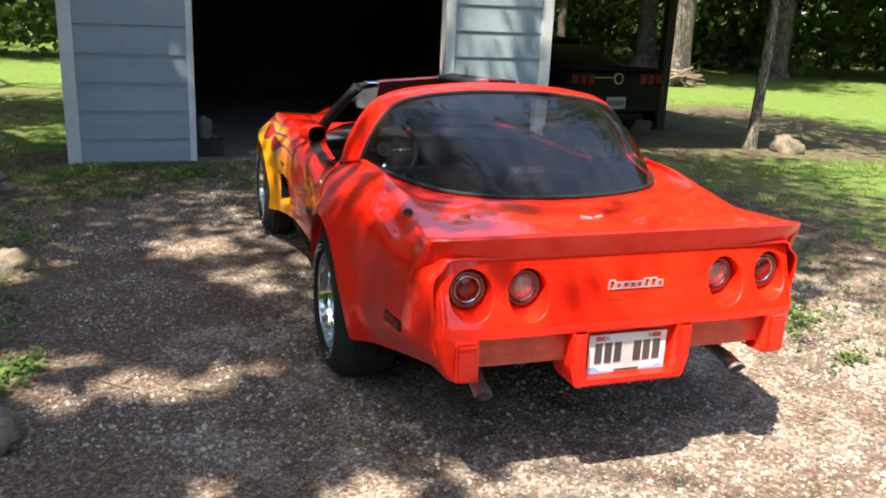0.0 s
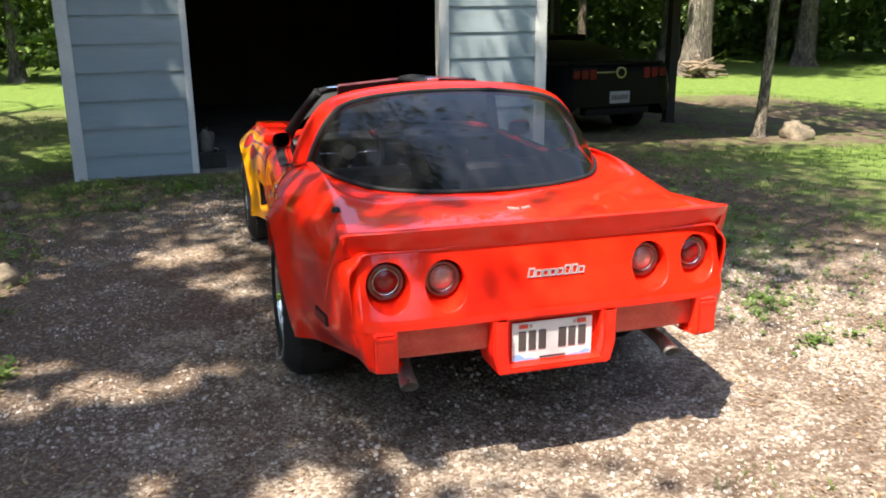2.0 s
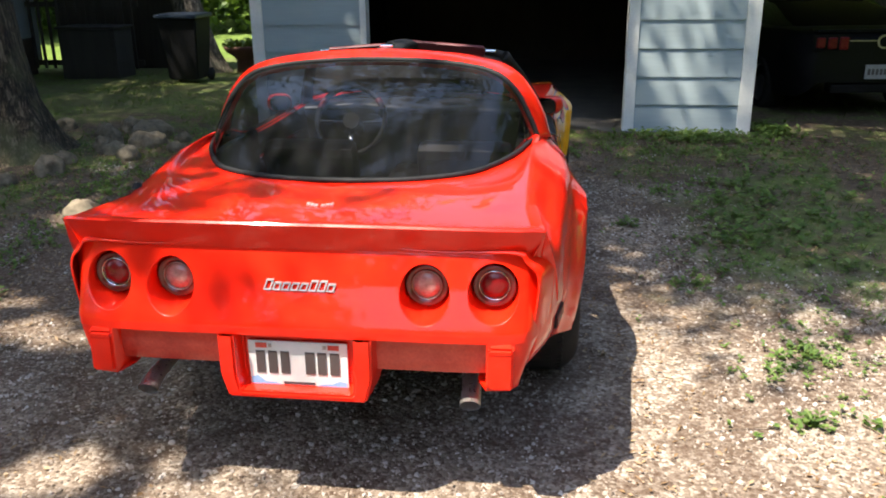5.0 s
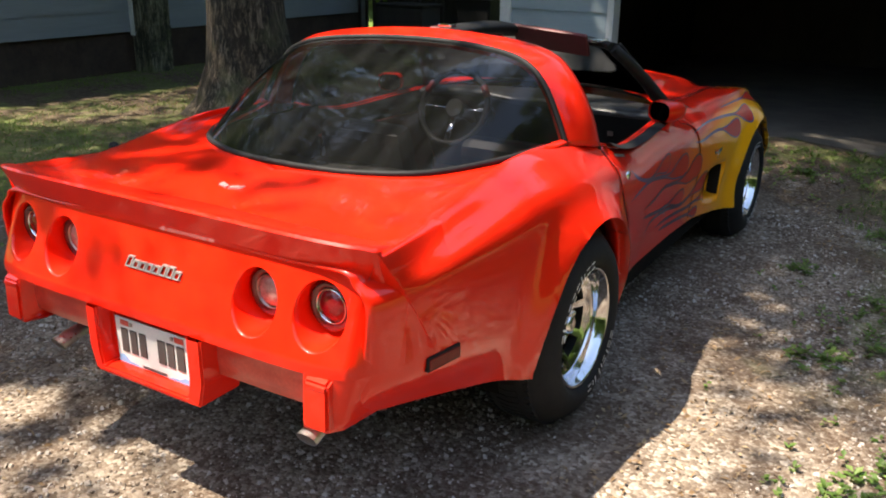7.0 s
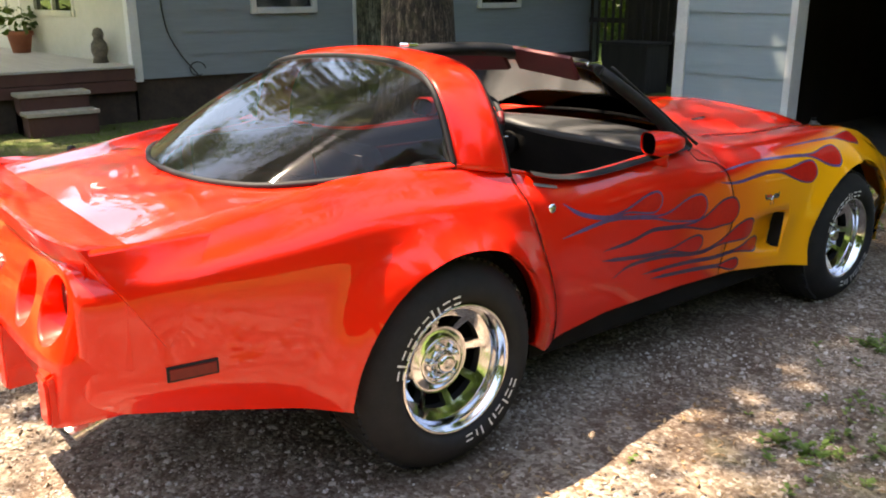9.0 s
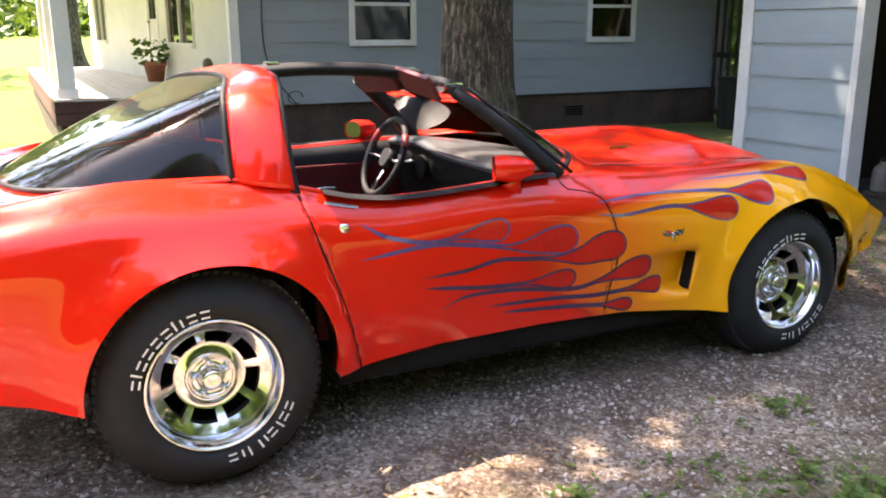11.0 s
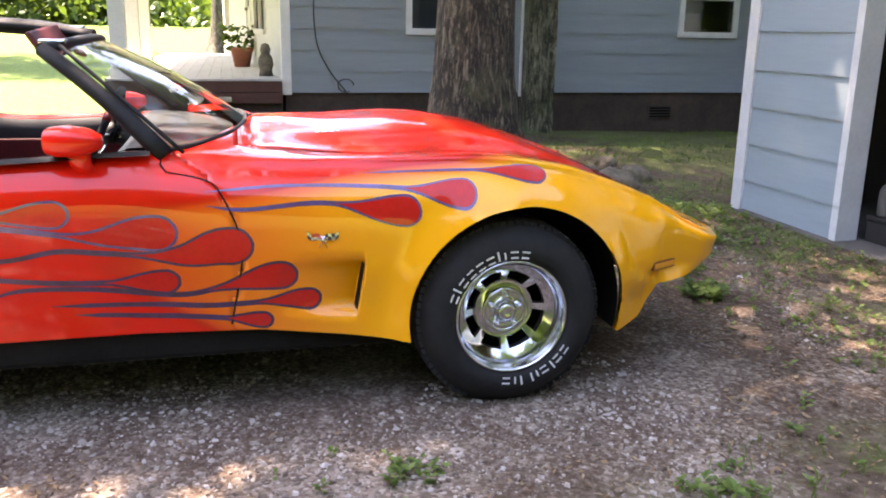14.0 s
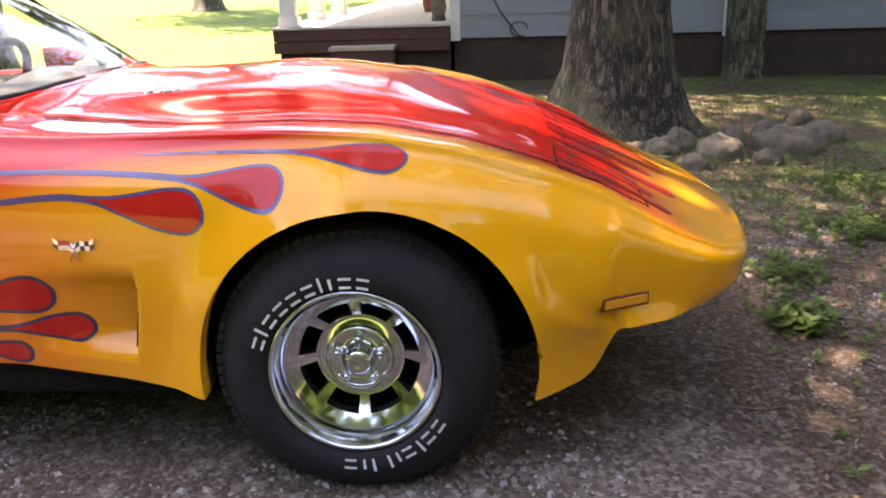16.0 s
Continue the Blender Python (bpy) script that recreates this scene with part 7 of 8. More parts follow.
def make_tree(name, label, at, trunk_r, height, crown_r, crown_z, seed, bark, leafm, flare=1.6, lean=(0, 0), clumps=90, per=60, leaf=0.26, limbs=9, spread=0.6, sub=True, shade=(), clear=(), gaps=()):
    rnd = random.Random(seed)
    t = empty(name, (at[0], at[1], ground_z(at[0], at[1]) - 0.05))
    tagged(t, label, "tree")
    bm = bmesh.new()
    steps = 22
    pts, ends = [], []
    rings, sides = [], 28 if trunk_r > 0.3 else 12
    for i in range(steps + 1):
        u = i / steps
        z = height * u ** 1.4
        cx, cy = lean[0] * z + 0.06 * math.sin(z * 0.7 + seed), lean[1] * z + 0.06 * math.cos(z * 0.6 + seed)
        r = trunk_r * (1 - 0.75 * u) * (1 + (flare - 1) * math.exp(-z / (trunk_r * 0.75)))
        pts.append(Vector((cx, cy, z)))
        ring = []
        for k in range(sides):
            a = 2 * math.pi * k / sides
            but = 1 + 0.16 * math.exp(-z / (trunk_r * 1.4)) * math.sin(a * 5 + seed) + 0.05 * noise.noise(Vector((math.cos(a) * 2, math.sin(a) * 2, z * 0.8 + seed)))
            ring.append(bm.verts.new((cx + r * but * math.cos(a), cy + r * but * math.sin(a), z)))
        rings.append(ring)
    for a, b in zip(rings, rings[1:]):
        for k in range(sides):
            bm.faces.new((a[k], a[(k + 1) % sides], b[(k + 1) % sides], b[k])).smooth = True
    part("trunk", bm, bark, t)
    centres = []
    bm = bmesh.new()
    for i in range(limbs):
        u = crown_z / height + (1 - crown_z / height) * (i + 0.3) / limbs
        z = height * min(u, 0.97)
        base = min(pts, key=lambda p: abs(p.z - z))
        a = i * 2.4 + rnd.uniform(-.4, .4)
        L = crown_r * rnd.uniform(0.75, 1.05) * (1.0 - 0.45 * max(0, u - 0.6) / 0.4)
        q = limb(bm, base, (math.cos(a), math.sin(a), rnd.uniform(.25, .7)), L, trunk_r * 0.32 * (1.15 - u * .6), rnd)
        centres += [p for p in q[3:]]
        if sub:
            for j in (3, 5):
                b2 = a + rnd.choice((-1, 1)) * rnd.uniform(.6, 1.2)
                centres += limb(bm, q[j], (math.cos(b2), math.sin(b2), rnd.uniform(.1, .6)), L * .5, trunk_r * .11, rnd, sides=6, steps=5)[2:]
    part("limbs", bm, bark, t)
    pick = [centres[rnd.randrange(len(centres))] + Vector((rnd.gauss(0, .5), rnd.gauss(0, .5), rnd.gauss(.1, .4))) for _ in range(clumps)]
    # extra clumps off the limbs, added to throw shade on given ground
    for gx0, gx1, gy0, gy1, count in shade:
        for _ in range(count):
            h = rnd.uniform(7.0, 12.0)
            pick.append(Vector((rnd.uniform(gx0, gx1) - .36 * h - at[0], rnd.uniform(gy0, gy1) - .33 * h - at[1], h)))
    def sunlit(p):
        gx, gy = at[0] + p.x + .36 * p.z, at[1] + p.y + .33 * p.z
        return any(a < gx < b and c < gy < d for a, b, c, d in clear)
    pick = [p for p in pick if not sunlit(p)]
    leaf_cloud("crown", pick, per, spread, leaf, leafm, t, seed, gaps, at)
    return t


# gaps in the crowns where the sun breaks through, by the spot of ground that they light
CROWN_GAPS = ((-.94, 5.80, .10, .08), (-1.37, 5.68, .08, .06), (-.67, 5.99, .10, .08), (-1.62, .12, .50, .17), (-1.2, .12, .24, .12), (-1.3, 2.2, .36, .22), (-1.0, 1.5, .17, .28), (-2.2, .35, .25, .28), (-1.35, -.75, .24, .11), (-.9, -.95, .24, .17), (-2.4, 1.85, .25, .22), (-1.9, .52, .16, .12))
make_tree("oak_tree", "large oak with deeply furrowed mossy bark beside the drive", (-4.38, 3.9), .42, 16, 7.2, 4.2, 3, M_BARK, M_LEAF, 1.75, clumps=300, per=150, leaf=.145, limbs=18, spread=.5, shade=((1.2, 3.0, .9, 4.2, 44), (1.15, 2.6, .9, 3.4, 20), (3.0, 4.8, 1.0, 4.8, 16), (-2.4, 1.6, 3.4, 5.0, 24), (3.3, 6.2, 3.5, 8.0, 24), (-5.2, -1.9, 1.2, 4.8, 20), (-2.5, -.9, .5, 3.2, 10), (-2.5, -.5, 5.4, 6.4, 16), (-9.2, -5.0, 3.0, 9.0, 46), (-6.5, -2.5, 4.6, 11.0, 60)), clear=((1.5, 3.3, 5.1, 6.8), (.2, 3.0, -3.8, .1), (-10, -2.5, 11.7, 24)), gaps=CROWN_GAPS)
# unseen tree, added for the leaf shadows it casts on the drive
make_tree("yard_tree", "tall yard tree standing behind the drive", (-9.2, -4.2), .36, 15, 4.7, 4.8, 8, M_BARK2, M_LEAF, 1.5, clumps=200, per=165, leaf=.15, limbs=14, spread=.46, shade=((-1.5, -.2, -1.5, .7, 10), (-3.0, -1.0, -1.5, 1.5, 9), (-2.6, -1.0, -1.0, 1.9, 12), (-2.4, -1.0, -1.1, -.1, 8), (-2.3, -1.1, .5, 1.3, 6)), clear=((-.4, 3.0, -4.2, -1.6), (.6, 3.0, -1.7, -.3)), gaps=CROWN_GAPS)
make_tree("yard_tree", "thick-trunked tree out on the sunny lawn", (-27.7, -6.95), .44, 14, 4.6, 5.0, 52, M_BARK2, M_LEAF, 1.5, clumps=120, per=60, leaf=.3, limbs=10)
make_tree("yard_tree", "broad yard tree beyond the end of the porch", (-28.0, 1.5), .48, 15, 3.6, 5.5, 61, M_BARK2, M_LEAF, 1.5, clumps=90, per=60, leaf=.26, limbs=9)
make_tree("yard_tree", "slim leaning tree beside the dirt drive", (6.02, 5.98), .080, 8.5, 2.6, 4.6, 14, M_BARK_SUNLIT, M_LEAF2, 1.5, lean=(.022, -.015), clumps=60, per=50, leaf=.2, limbs=7, spread=.4)
make_tree("yard_tree", "old leaning tree behind the garage", (-5.36, 11.35), .30, 11, 4.2, 4.0, 21, M_BARK2, M_LEAF, 1.45, lean=(-.23, .02), clear=((-12, -2, 11.7, 24),), clumps=110, per=55, leaf=.26, limbs=9)

# woods
WOOD = [make_tree("forest_tree", "tall forest tree with dense summer leaves", (12.8, 18.1), .42, 17, 4.6, 4.5, 31, M_BARK2, M_LEAF, 1.5, clumps=150, per=60, leaf=.42, limbs=11, spread=.8, sub=False),
        make_tree("forest_tree", "forest tree with light green leaves", (21.5, 24), .24, 14, 3.8, 2.6, 37, M_BARK2, M_LEAF2, 1.4, clumps=130, per=60, leaf=.40, limbs=12, spread=.75, sub=False),
        make_tree("forest_tree", "slim dark forest tree", (9.5, 29), .18, 15, 3.2, 3.2, 43, M_BARK, M_LEAF, 1.3, clumps=110, per=60, leaf=.40, limbs=10, spread=.7, sub=False)]
for w in WOOD:
    w["group"] = "woods"
rnd = random.Random(77)
SPOTS = []
def far_enough(x, y, d):
    return all((x - a) ** 2 + (y - b) ** 2 > d * d for a, b in SPOTS)
def plant(x, y):
    SPOTS.append((x, y))
    src = rnd.choice(WOOD)
    k = rnd.uniform(.8, 1.2)
    copy_thing(src, pose(x, y, ground_z(x, y) - .05, 0, 0, rnd.uniform(0, 360)) @ Matrix.Scale(k, 4))
for _ in range(900):
    a = rnd.uniform(0, 2 * math.pi)
    r = rnd.uniform(25, 52)
    x, y = r * math.cos(a), 6 + r * math.sin(a)
    if y < -14 and abs(x) < 10:
        continue
    if x < -18 and -34 < y < 24:
        continue
    if far_enough(x, y, 5.2) and len(SPOTS) < 95:
        plant(x, y)
for x, y in ((12.5, 25), (18, 23), (25, 20), (29, 14), (7, 26), (2, 25), (-6, 24), (-13, 22), (-20, 20), (18, -16),):
    if far_enough(x, y, 3.0):
        plant(x, y)

# unseen trees behind the house, added to darken reflections in the car
for x, y in ((-22, 14.5), (-27, 10.5), (-25, 20), (-33, 15)):
    plant(x, y)


def understory():
    rng = np.random.default_rng(5)
    pts = []
    for i in range(2300):
        a = rng.uniform(0, 2 * math.pi)
        r = rng.uniform(28, 50)
        x, y = r * math.cos(a), 6 + r * math.sin(a)
        if x < -18 and -22 < y < 16:
            x *= 1.6
            y = 6 + (y - 6) * 1.6
        pts.append((x, y, ground_z(x, y) + .4 + rng.uniform(0, 1) ** 2 * 5.5))
    ob = leaf_cloud("undergrowth", pts, 34, .85, .5, M_LEAF, None, 9)
    tagged(ob, "dense leafy undergrowth at the edge of the woods", "undergrowth", kind="stuff")
    pts = [(rng.uniform(26, 46) * math.cos(a), 6 + rng.uniform(25, 46) * math.sin(a), rng.uniform(0, 1) ** 2 * 3.5) for a in rng.uniform(-0.6, 2.5, 300)]
    ob = leaf_cloud("bushes", pts, 40, .6, .32, M_LEAF2, None, 10)
    tagged(ob, "light green bushes along the woods", "bushes", kind="stuff")
    # sunlit edge of the woods behind the back lawn
    pts = [(x, 23.0 + .12 * (x + 9) + rng.uniform(-.8, 1.6), .2 + rng.uniform(0, 1) ** 1.6 * 5.0) for x in rng.uniform(-19, -3, 130)]
    ob = leaf_cloud("bushes", pts, 60, .55, .26, M_LEAF2, None, 11)
    tagged(ob, "sunlit light green bushes behind the back lawn", "bushes", kind="stuff")


understory()


# distant woods as a ring of foliage that closes the horizon
def far_woods():
    rng = np.random.default_rng(15)
    pts = []
    for i in range(2600):
        a = rng.uniform(0, 2 * math.pi)
        r = rng.uniform(58, 80)
        west = max(0.0, -math.cos(a)) ** 2
        pts.append((r * math.cos(a), 6 + r * math.sin(a), rng.uniform(0, 17 - 9 * west)))
    ob = leaf_cloud("far_woods", pts, 22, 2.0, 1.5, M_LEAF, None, 19)
    tagged(ob, "distant green woods", "woods", kind="stuff")


far_woods()


# ---- rocks, planter, bin, wood pile ----
def make_rock(x, y, r, h, seed, label):
    bm = bmesh.new()
    bmesh.ops.create_icosphere(bm, subdivisions=3, radius=1)
    for v in bm.verts:
        q = v.co + Vector((seed * 3.1, 0, 0))
        facet = min(abs(noise.noise(q * 1.1)), .30) + .5 * min(abs(noise.noise(q * 2.3 + Vector((0, seed, 0)))), .25)
        k = .80 + .9 * facet + .16 * noise.noise(q * 3.4) + .07 * noise.noise(q * 9)
        v.co = Vector((v.co.x * r * k, v.co.y * r * .8 * k, max(-.3, v.co.z) * h * k))
    ob = part("rock", bm, M_ROCK, smooth=True)
    ob.matrix_world = pose(x, y, ground_z(x, y) + .02, 0, 0, seed * 47)
    tagged(ob, label, "rock", group="yard rocks")


for i, (x, y, r, h) in enumerate(((-3.55, 3.55, .14, .13), (-3.5, 4.15, .15, .15), (-3.62, 4.55, .17, .16), (-3.85, 4.85, .15, .15), (-2.9, 4.6, .12, .10), (-3.45, 3.15, .20, .17), (-3.05, 3.75, .17, .13), (-3.15, 4.35, .24, .17), (-3.35, 4.85, .30, .19), (-3.75, 5.25, .22, .16), (-4.6, 5.35, .2, .12), (-2.75, 4.1, .12, .09), (-3.6, 2.75, .15, .11),
                                  (-3.35, 2.0, .16, .12), (-3.0, 1.55, .13, .10), (-3.3, 4.0, .17, .12), (6.5, 5.75, .33, .26), (-2.75, -.35, .18, .10), (-2.95, .7, .12, .08), (-2.42, 1.84, .17, .15), (-2.42, .66, .13, .12), (-2.20, -.32, .19, .15))):
    make_rock(x, y, r * .70, h * .75, i + 1, "rough tan field rock at the edge of the drive")

pl = empty("planter", (-4.62, 11.25, ground_z(-4.62, 11.25)))
tagged(pl, "dark wide-bowled clay planter full of low dark plants", "planter")
lathe_z("pot", [(.001, 0), (.17, 0), (.155, .06), (.15, .20), (.20, .27), (.33, .36), (.37, .43), (.36, .45), (.001, .44)], (0, 0, 0), M_SKIRT, pl)
leaf_tuft("foliage", 260, .36, .14, .13, pl, (0, 0, .42), 12, M_LEAF)
bn = empty("wheeled_bin", (-5.02, 9.75, ground_z(-5.02, 9.75)))
tagged(bn, "black wheeled refuse bin with a bluish lid", "bin")
bm = bmesh.new()
vs = [[bm.verts.new((a * w, b * w, z)) for a, b in ((-1, -1), (1, -1), (1, 1), (-1, 1))] for w, z in ((.24, .06), (.31, 1.0))]
bm.faces.new(vs[0][::-1])
bm.faces.new(vs[1])
for k in range(4):
    bm.faces.new((vs[0][k], vs[0][(k + 1) % 4], vs[1][(k + 1) % 4], vs[1][k]))
bmesh.ops.bevel(bm, geom=bm.edges[:], offset=.02, segments=2, affect="EDGES")
part("body", bm, M_BLACK, bn)
box("lid", (-.34, -.36, 1.0), (.34, .34, 1.06), M_BLUETARP, bn, bevel=.02)
for s in (-1, 1):
    bm = bmesh.new()
    add_lathe(bm, [(-.03, .001), (-.03, .1), (.03, .1), (.03, .001)], (s * .25, .26, .1), 20)
    part("bin_wheel", bm, M_RUBBER, bn)
wp = empty("wood_pile", (12.42, 17.3, ground_z(12.42, 17.3)))
tagged(wp, "heap of dry sticks and split wood at a tree's foot", "wood pile")
rnd = random.Random(9)
for k in range(46):
    L = rnd.uniform(.30, .85)
    x, y, z = rnd.gauss(0, .24), rnd.uniform(-.35, .3), rnd.uniform(.03, .46)
    tilt = rnd.gauss(0, .35) - x * .25
    x *= 1 - z * .7
    tube("stick", [(x - L / 2 * math.cos(tilt), y, max(.03, z - L / 2 * math.sin(tilt))), (x + L / 2 * math.cos(tilt), y + rnd.uniform(-.2, .2), max(.03, z + L / 2 * math.sin(tilt)))], [rnd.uniform(.02, .05), rnd.uniform(.012, .03)], M_LOG, wp, sides=6)


# ---- grass, weeds, leaves and stones ----
def drive_part(x, y):
    """How far inside the gravel drive a spot lies, in metres (negative outside)."""
    return max(min(x + 3.0, 1.65 - x, 3.4 - y), min(x + 1.7, 1.2 - x, 4.5 - y), min(x, 3.0 - x, 1.0 - y))


def covered(x, y):
    return (GX0 - .05 < x < GX1 + .05 and y > GY0 - .12) or x < HX + .05 and y > 0 or (abs(x) < .9 and -1.1 < y < 3.5)


def scatter_blades():
    rng = np.random.default_rng(21)
    verts, faces = [], []
    def blade(x, y, h, w, k):
        a, lean = rng.uniform(0, 2 * math.pi), rng.uniform(.15, .9)
        z = ground_z(x, y)
        dx, dy = math.cos(a), math.sin(a)
        b = len(verts)
        verts.extend([(x - dy * w, y + dx * w, z - .005), (x + dy * w, y - dx * w, z - .005), (x + dx * h * lean * .5 + dy * w * .6, y + dy * h * lean * .5 - dx * w * .6, z + h * .7), (x + dx * h * lean, y + dy * h * lean, z + h)])
        faces.append((b, b + 1, b + 2))
        faces.append((b, b + 2, b + 3))
    n = 0
    while n < 130000:
        x, y = rng.uniform(-9, 11), rng.uniform(-5.5, 13)
        if covered(x, y):
            continue
        d = drive_part(x, y)
        dens = noise.noise(Vector((x * .8, y * .8, 3.0))) + .5 * noise.noise(Vector((x * 2.4, y * 2.4, 7.0)))
        shade = x < -3 and y > -1 and x > -8.6
        dirt = (2.6 < x < 10 and 5 < y < 12) or 2.8 + .25 * dens < x < 3.6 + .25 * dens and .8 < y
        keep = .55 if d < -.15 else 0.0
        keep *= max(0.0, min(1.0, .55 + dens * 1.6)) * (.8 if shade else 1) * (.25 if dirt else 1) * (.45 if 1.5 < x < 3.2 and .8 < y < 4.2 else 1)
        if d >= -.15 and dens > .52 and d < 1.2 and x > 0:
            keep = .35
        n += 1
        if rng.uniform() < keep:
            for _ in range(2):
                blade(x + rng.normal() * .03, y + rng.normal() * .03, rng.uniform(.014, .05), rng.uniform(.0014, .003), 0)
    ob = raw("grass", verts, faces, M_GRASS)
    tagged(ob, "thin patchy grass beside the drive", "grass", kind="stuff")


scatter_blades()


def weed_patch(cx, cy, rx, ry, n, size, seed, verts, faces):
    rng = np.random.default_rng(seed)
    for _ in range(n):
        x, y = cx + rng.normal() * rx, cy + rng.normal() * ry
        if covered(x, y):
            continue
        z = ground_z(x, y)
        for _ in range(rng.integers(4, 8)):
            a = rng.uniform(0, 2 * math.pi)
            d = Vector((math.cos(a), math.sin(a), rng.uniform(.15, .9))).normalized()
            L, W = size * rng.uniform(.35, .8), size * rng.uniform(.14, .23)
            s = d.cross(Vector((0, 0, 1))).normalized()
            p = Vector((x, y, z + rng.uniform(0, size * .6)))
            b = len(verts)
            verts.extend([p, p + d * L * .5 + s * W, p + d * L - Vector((0, 0, L * .15)), p + d * L * .5 - s * W])
            faces.append((b, b + 1, b + 2, b + 3))


def scatter_weeds():
    verts, faces = [], []
    for i, (cx, cy, rx, ry, n, size) in enumerate((
            (2.40, 2.2, .34, .50, 46, .14), (1.75, 1.35, .15, .25, 45, .06), (2.5, 3.2, .4, .4, 44, .12), (2.0, 2.7, .15, .2, 22, .12), (1.95, 2.05, .10, .10, 16, .12), (1.85, 1.75, .06, .06, 10, .11), (1.5, .95, .05, .05, 9, .09), (-.4, 4.5, 1.0, .35, 120, .07), (-1.3, 4.5, .12, .12, 40, .11), (-.7, 4.0, .10, .08, 26, .10), (-2.2, 5.0, .2, .15, 40, .10), (-1.8, 3.9, .15, .1, 24, .08), (.9, 4.4, .5, .3, 60, .08), (-1.9, 4.3, .5, .4, 70, .07), (2.3, 1.0, .3, .5, 80, .06), (1.55, 2.9, .05, .05, 14, .07), (1.25, 2.05, .04, .04, 12, .07),
            (2.1, 5.08, .35, .12, 110, .13), (2.95, 5.5, .10, .2, 60, .13), (1.64, -.04, .06, .05, 7, .07), (1.79, -.45, .07, .05, 12, .08), (1.87, .13, .08, .06, 14, .08), (-.17, 3.87, .06, .05, 22, .12), (2.6, 4.7, .5, .35, 110, .09), (1.9, 4.6, .3, .25, 60, .07), (3.6, 3.4, .8, .9, 130, .06), (3.1, 1.2, .6, .8, 120, .06), (2.4, -.6, .4, .4, 60, .06), (2.9, -1.5, .5, .5, 70, .06), (2.0, .2, .12, .2, 25, .06),
            (-1.6, 5.05, .7, .16, 120, .06), (.9, 5.0, .8, .18, 80, .06), (-3.3, 2.4, .3, .7, 120, .07), (-3.1, .6, .25, .8, 90, .06), (-2.9, -1.2, .2, .5, 50, .06), (-3.6, 4.6, .5, .6, 120, .05), (-2.6, 4.6, .4, .3, 60, .05), (-5.5, 5.5, .9, .9, 130, .05), (.35, 4.15, .25, .1, 24, .06), (-2.4, 4.9, .25, .15, 40, .06), (0.9, 4.2, .1, .08, 12, .08), (-2.17, .28, .05, .06, 16, .10), (-2.36, -.08, .08, .16, 50, .09), (-2.45, 1.2, .10, .30, 50, .08), (-2.65, 2.7, .15, .30, 70, .09))):
        weed_patch(cx, cy, rx * 1.2, ry * 1.2, int(n * 1.8), size * .72, 100 + i, verts, faces)
    ob = raw("weeds", verts, faces, M_WEED)
    tagged(ob, "low broad-leaved weeds at the drive's edges", "weeds", kind="stuff")


scatter_weeds()


def litter(x, y):
    """Where leaf litter gathers, thickened west partly as canopy shade: above 0.1 the stones lie under it."""
    return noise.noise(Vector((x * 1.3, y * 1.3, 9))) + .45 * noise.noise(Vector((x * 4.1, y * 4.1, 2))) + .34 * max(0.0, min(1.0, (-.9 - x) / 1.4), min(1.0, (y - 3.2) / .7))


def scatter_dry():
    rng = np.random.default_rng(41)
    verts, faces = [], []
    for _ in range(46000):
        x, y = rng.uniform(-6.5, 4), rng.uniform(-4.5, 5.4)
        if covered(x, y):
            continue
        if litter(x, y) + rng.uniform(-.45, .3) < .02:
            continue
        z = ground_z(x, y) + rng.uniform(.004, .014)
        a, L, W = rng.uniform(0, 6.28), rng.uniform(.006, .020), rng.uniform(.003, .007)
        t = rng.normal(size=3) * .3
        d = Vector((math.cos(a), math.sin(a), t[0])) * L
        s = Vector((-math.sin(a), math.cos(a), t[1])) * W
        p = Vector((x, y, z))
        b = len(verts)
        verts.extend([p - d, p + s + Vector((0, 0, .004)), p + d, p - s])
        faces.append((b, b + 1, b + 2, b + 3))
    ob = raw("fallen_leaves", verts, faces, M_DRY)
    tagged(ob, "dry brown leaf litter on the drive", "leaves", kind="stuff")


scatter_dry()


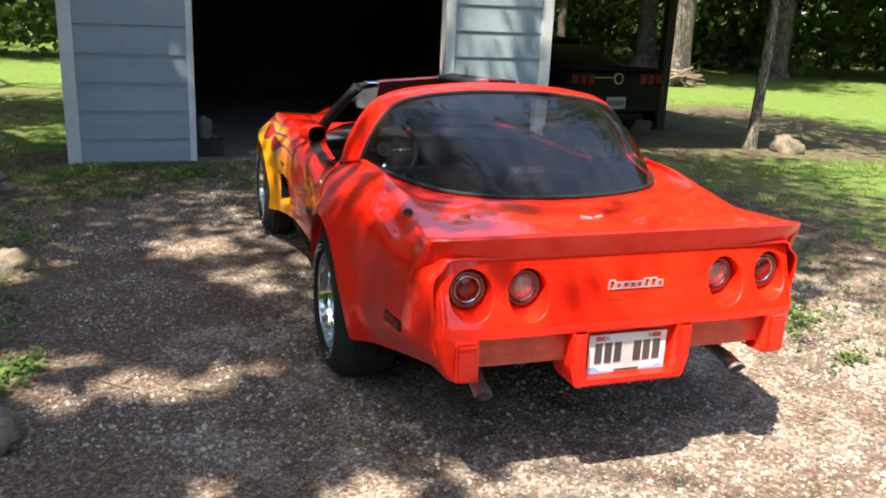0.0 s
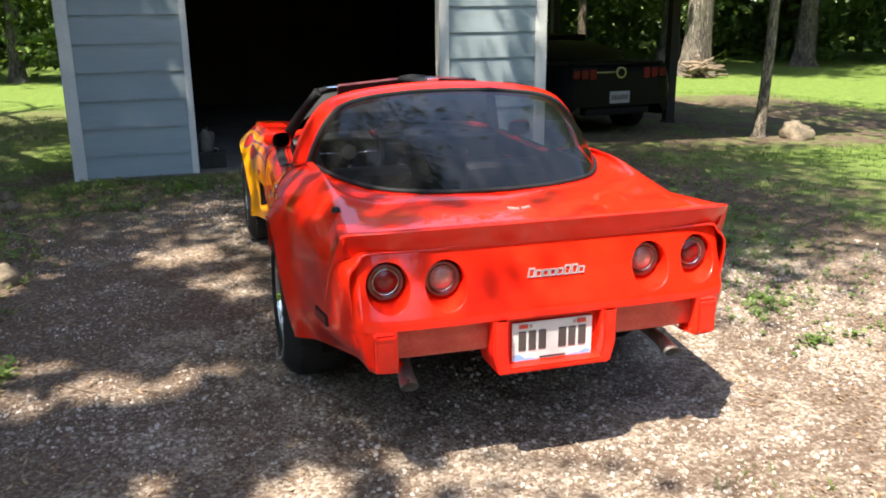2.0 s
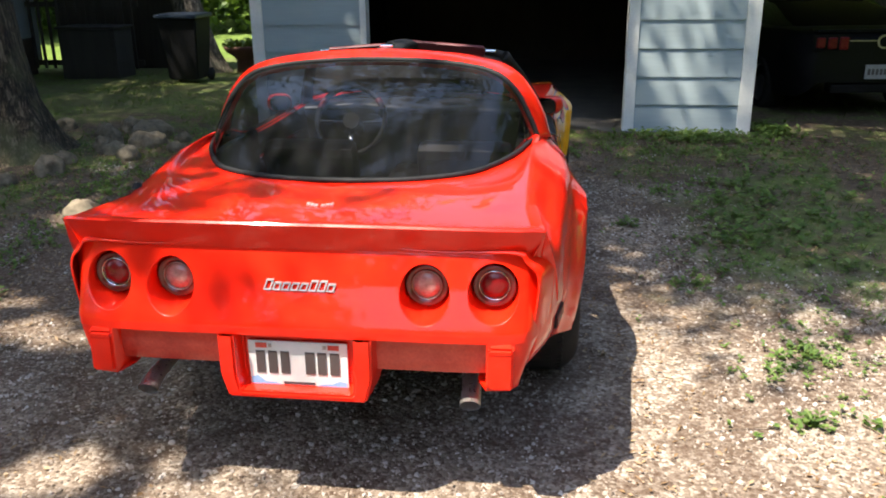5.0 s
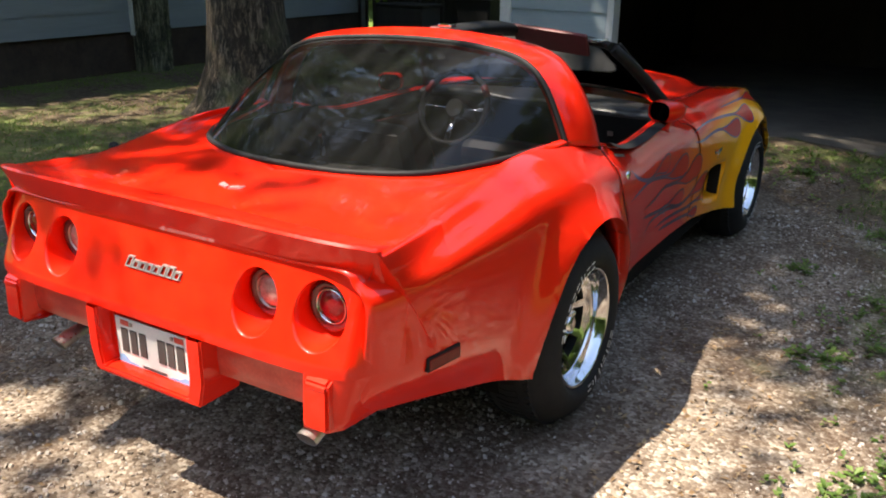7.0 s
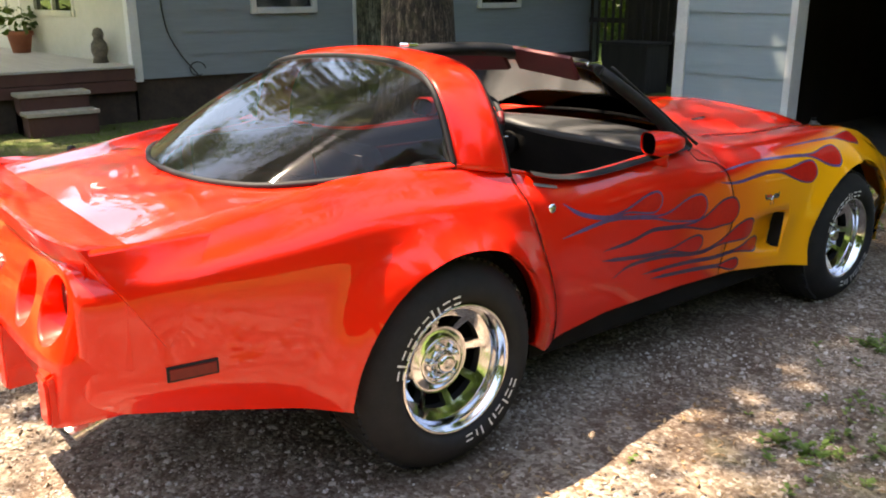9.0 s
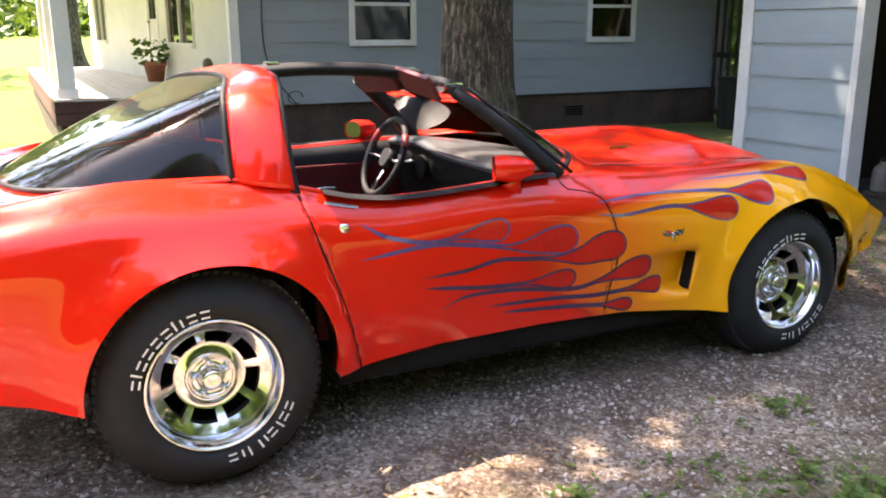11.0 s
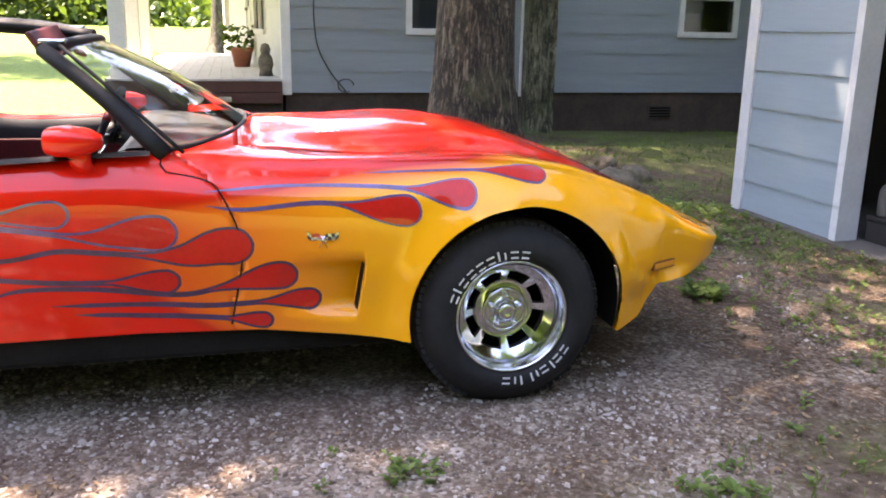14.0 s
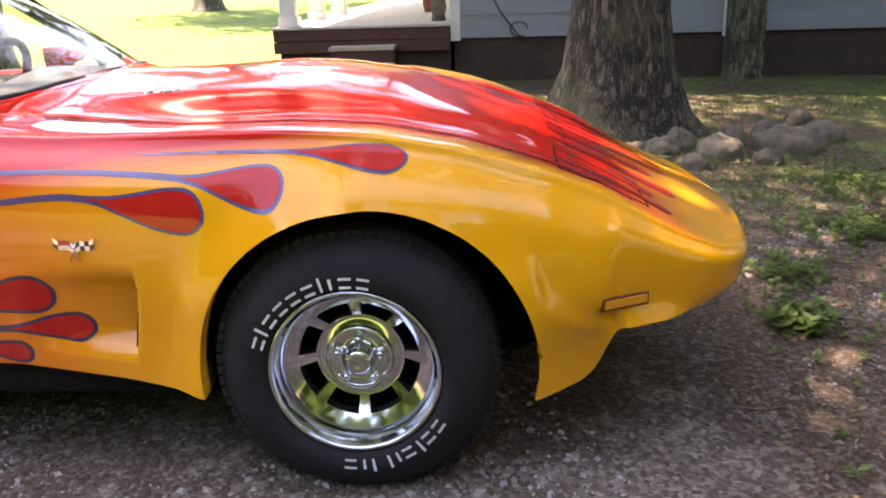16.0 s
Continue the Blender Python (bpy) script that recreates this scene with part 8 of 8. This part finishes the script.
def scatter_twigs():
    rng = np.random.default_rng(61)
    bm = bmesh.new()
    n = 0
    while n < 230:
        x, y = rng.uniform(-4.5, 4.2), rng.uniform(-3.6, 5.2)
        if covered(x, y):
            continue
        n += 1
        a, L, r = rng.uniform(0, 6.28), rng.uniform(.05, .26) * (1.7 if rng.uniform() < .08 else 1), rng.uniform(.0018, .0045)
        pts = []
        for k in range(4):
            a += rng.normal() * .22
            pts.append((x, y, ground_z(x, y) + r + .006 + .006 * rng.uniform()))
            x, y = x + math.cos(a) * L / 3, y + math.sin(a) * L / 3
        add_tube(bm, pts, [r, r * .9, r * .7, r * .4], 5)
    ob = part("twigs", bm, M_LOG)
    tagged(ob, "fallen dry twigs on the drive", "twigs", kind="stuff")


scatter_twigs()


def scatter_stones():
    rng = np.random.default_rng(51)
    n = 112000
    x, y = rng.uniform(-3.3, 3.4, n), rng.uniform(-3.2, 4.9, n)
    bare = np.array([litter(p, q) for p, q in zip(x, y)])
    inside = (np.maximum(np.minimum(np.minimum(x + 3.2, 1.9 - x), np.where(x > -1.7, 4.5, 3.55) - y), np.minimum(3.2 - x, 1.1 - y)) + rng.normal(size=n) * .25 > 0) & (bare + rng.normal(size=n) * .12 < .10)
    x, y = x[inside], y[inside]
    n = len(x)
    r = .0035 + .0095 * rng.uniform(size=n) ** 2.4
    ax = r[:, None] * rng.uniform(.6, 1.3, (n, 3))
    a = rng.uniform(0, 2 * math.pi, n)
    base = np.array([(1, .15, -.3), (.1, 1, -.25), (-1, .1, -.3), (-.1, -1, -.2), (.62, .2, .42), (0, .6, .5), (-.6, .1, .4), (.1, -.62, .46)])
    v = (base[None] + rng.normal(size=(n, 8, 3)) * .16) * ax[:, None, :]
    c, s = np.cos(a)[:, None], np.sin(a)[:, None]
    vx, vy = v[..., 0] * c - v[..., 1] * s + x[:, None], v[..., 0] * s + v[..., 1] * c + y[:, None]
    gz = np.array([ground_z(p, q) for p, q in zip(x, y)])
    vz = v[..., 2] + (gz + r * .25)[:, None]
    verts = np.stack([vx, vy, vz], -1).reshape(-1, 3)
    quad = np.array([(4, 5, 6, 7), (0, 1, 5, 4), (1, 2, 6, 5), (2, 3, 7, 6), (3, 0, 4, 7)])
    faces = (quad[None] + (np.arange(n) * 8)[:, None, None]).reshape(-1, 4)
    ob = raw("gravel", verts.tolist(), faces.tolist(), M_PEBBLE)
    tagged(ob, "loose pale gravel of the drive", "gravel", kind="stuff")


scatter_stones()
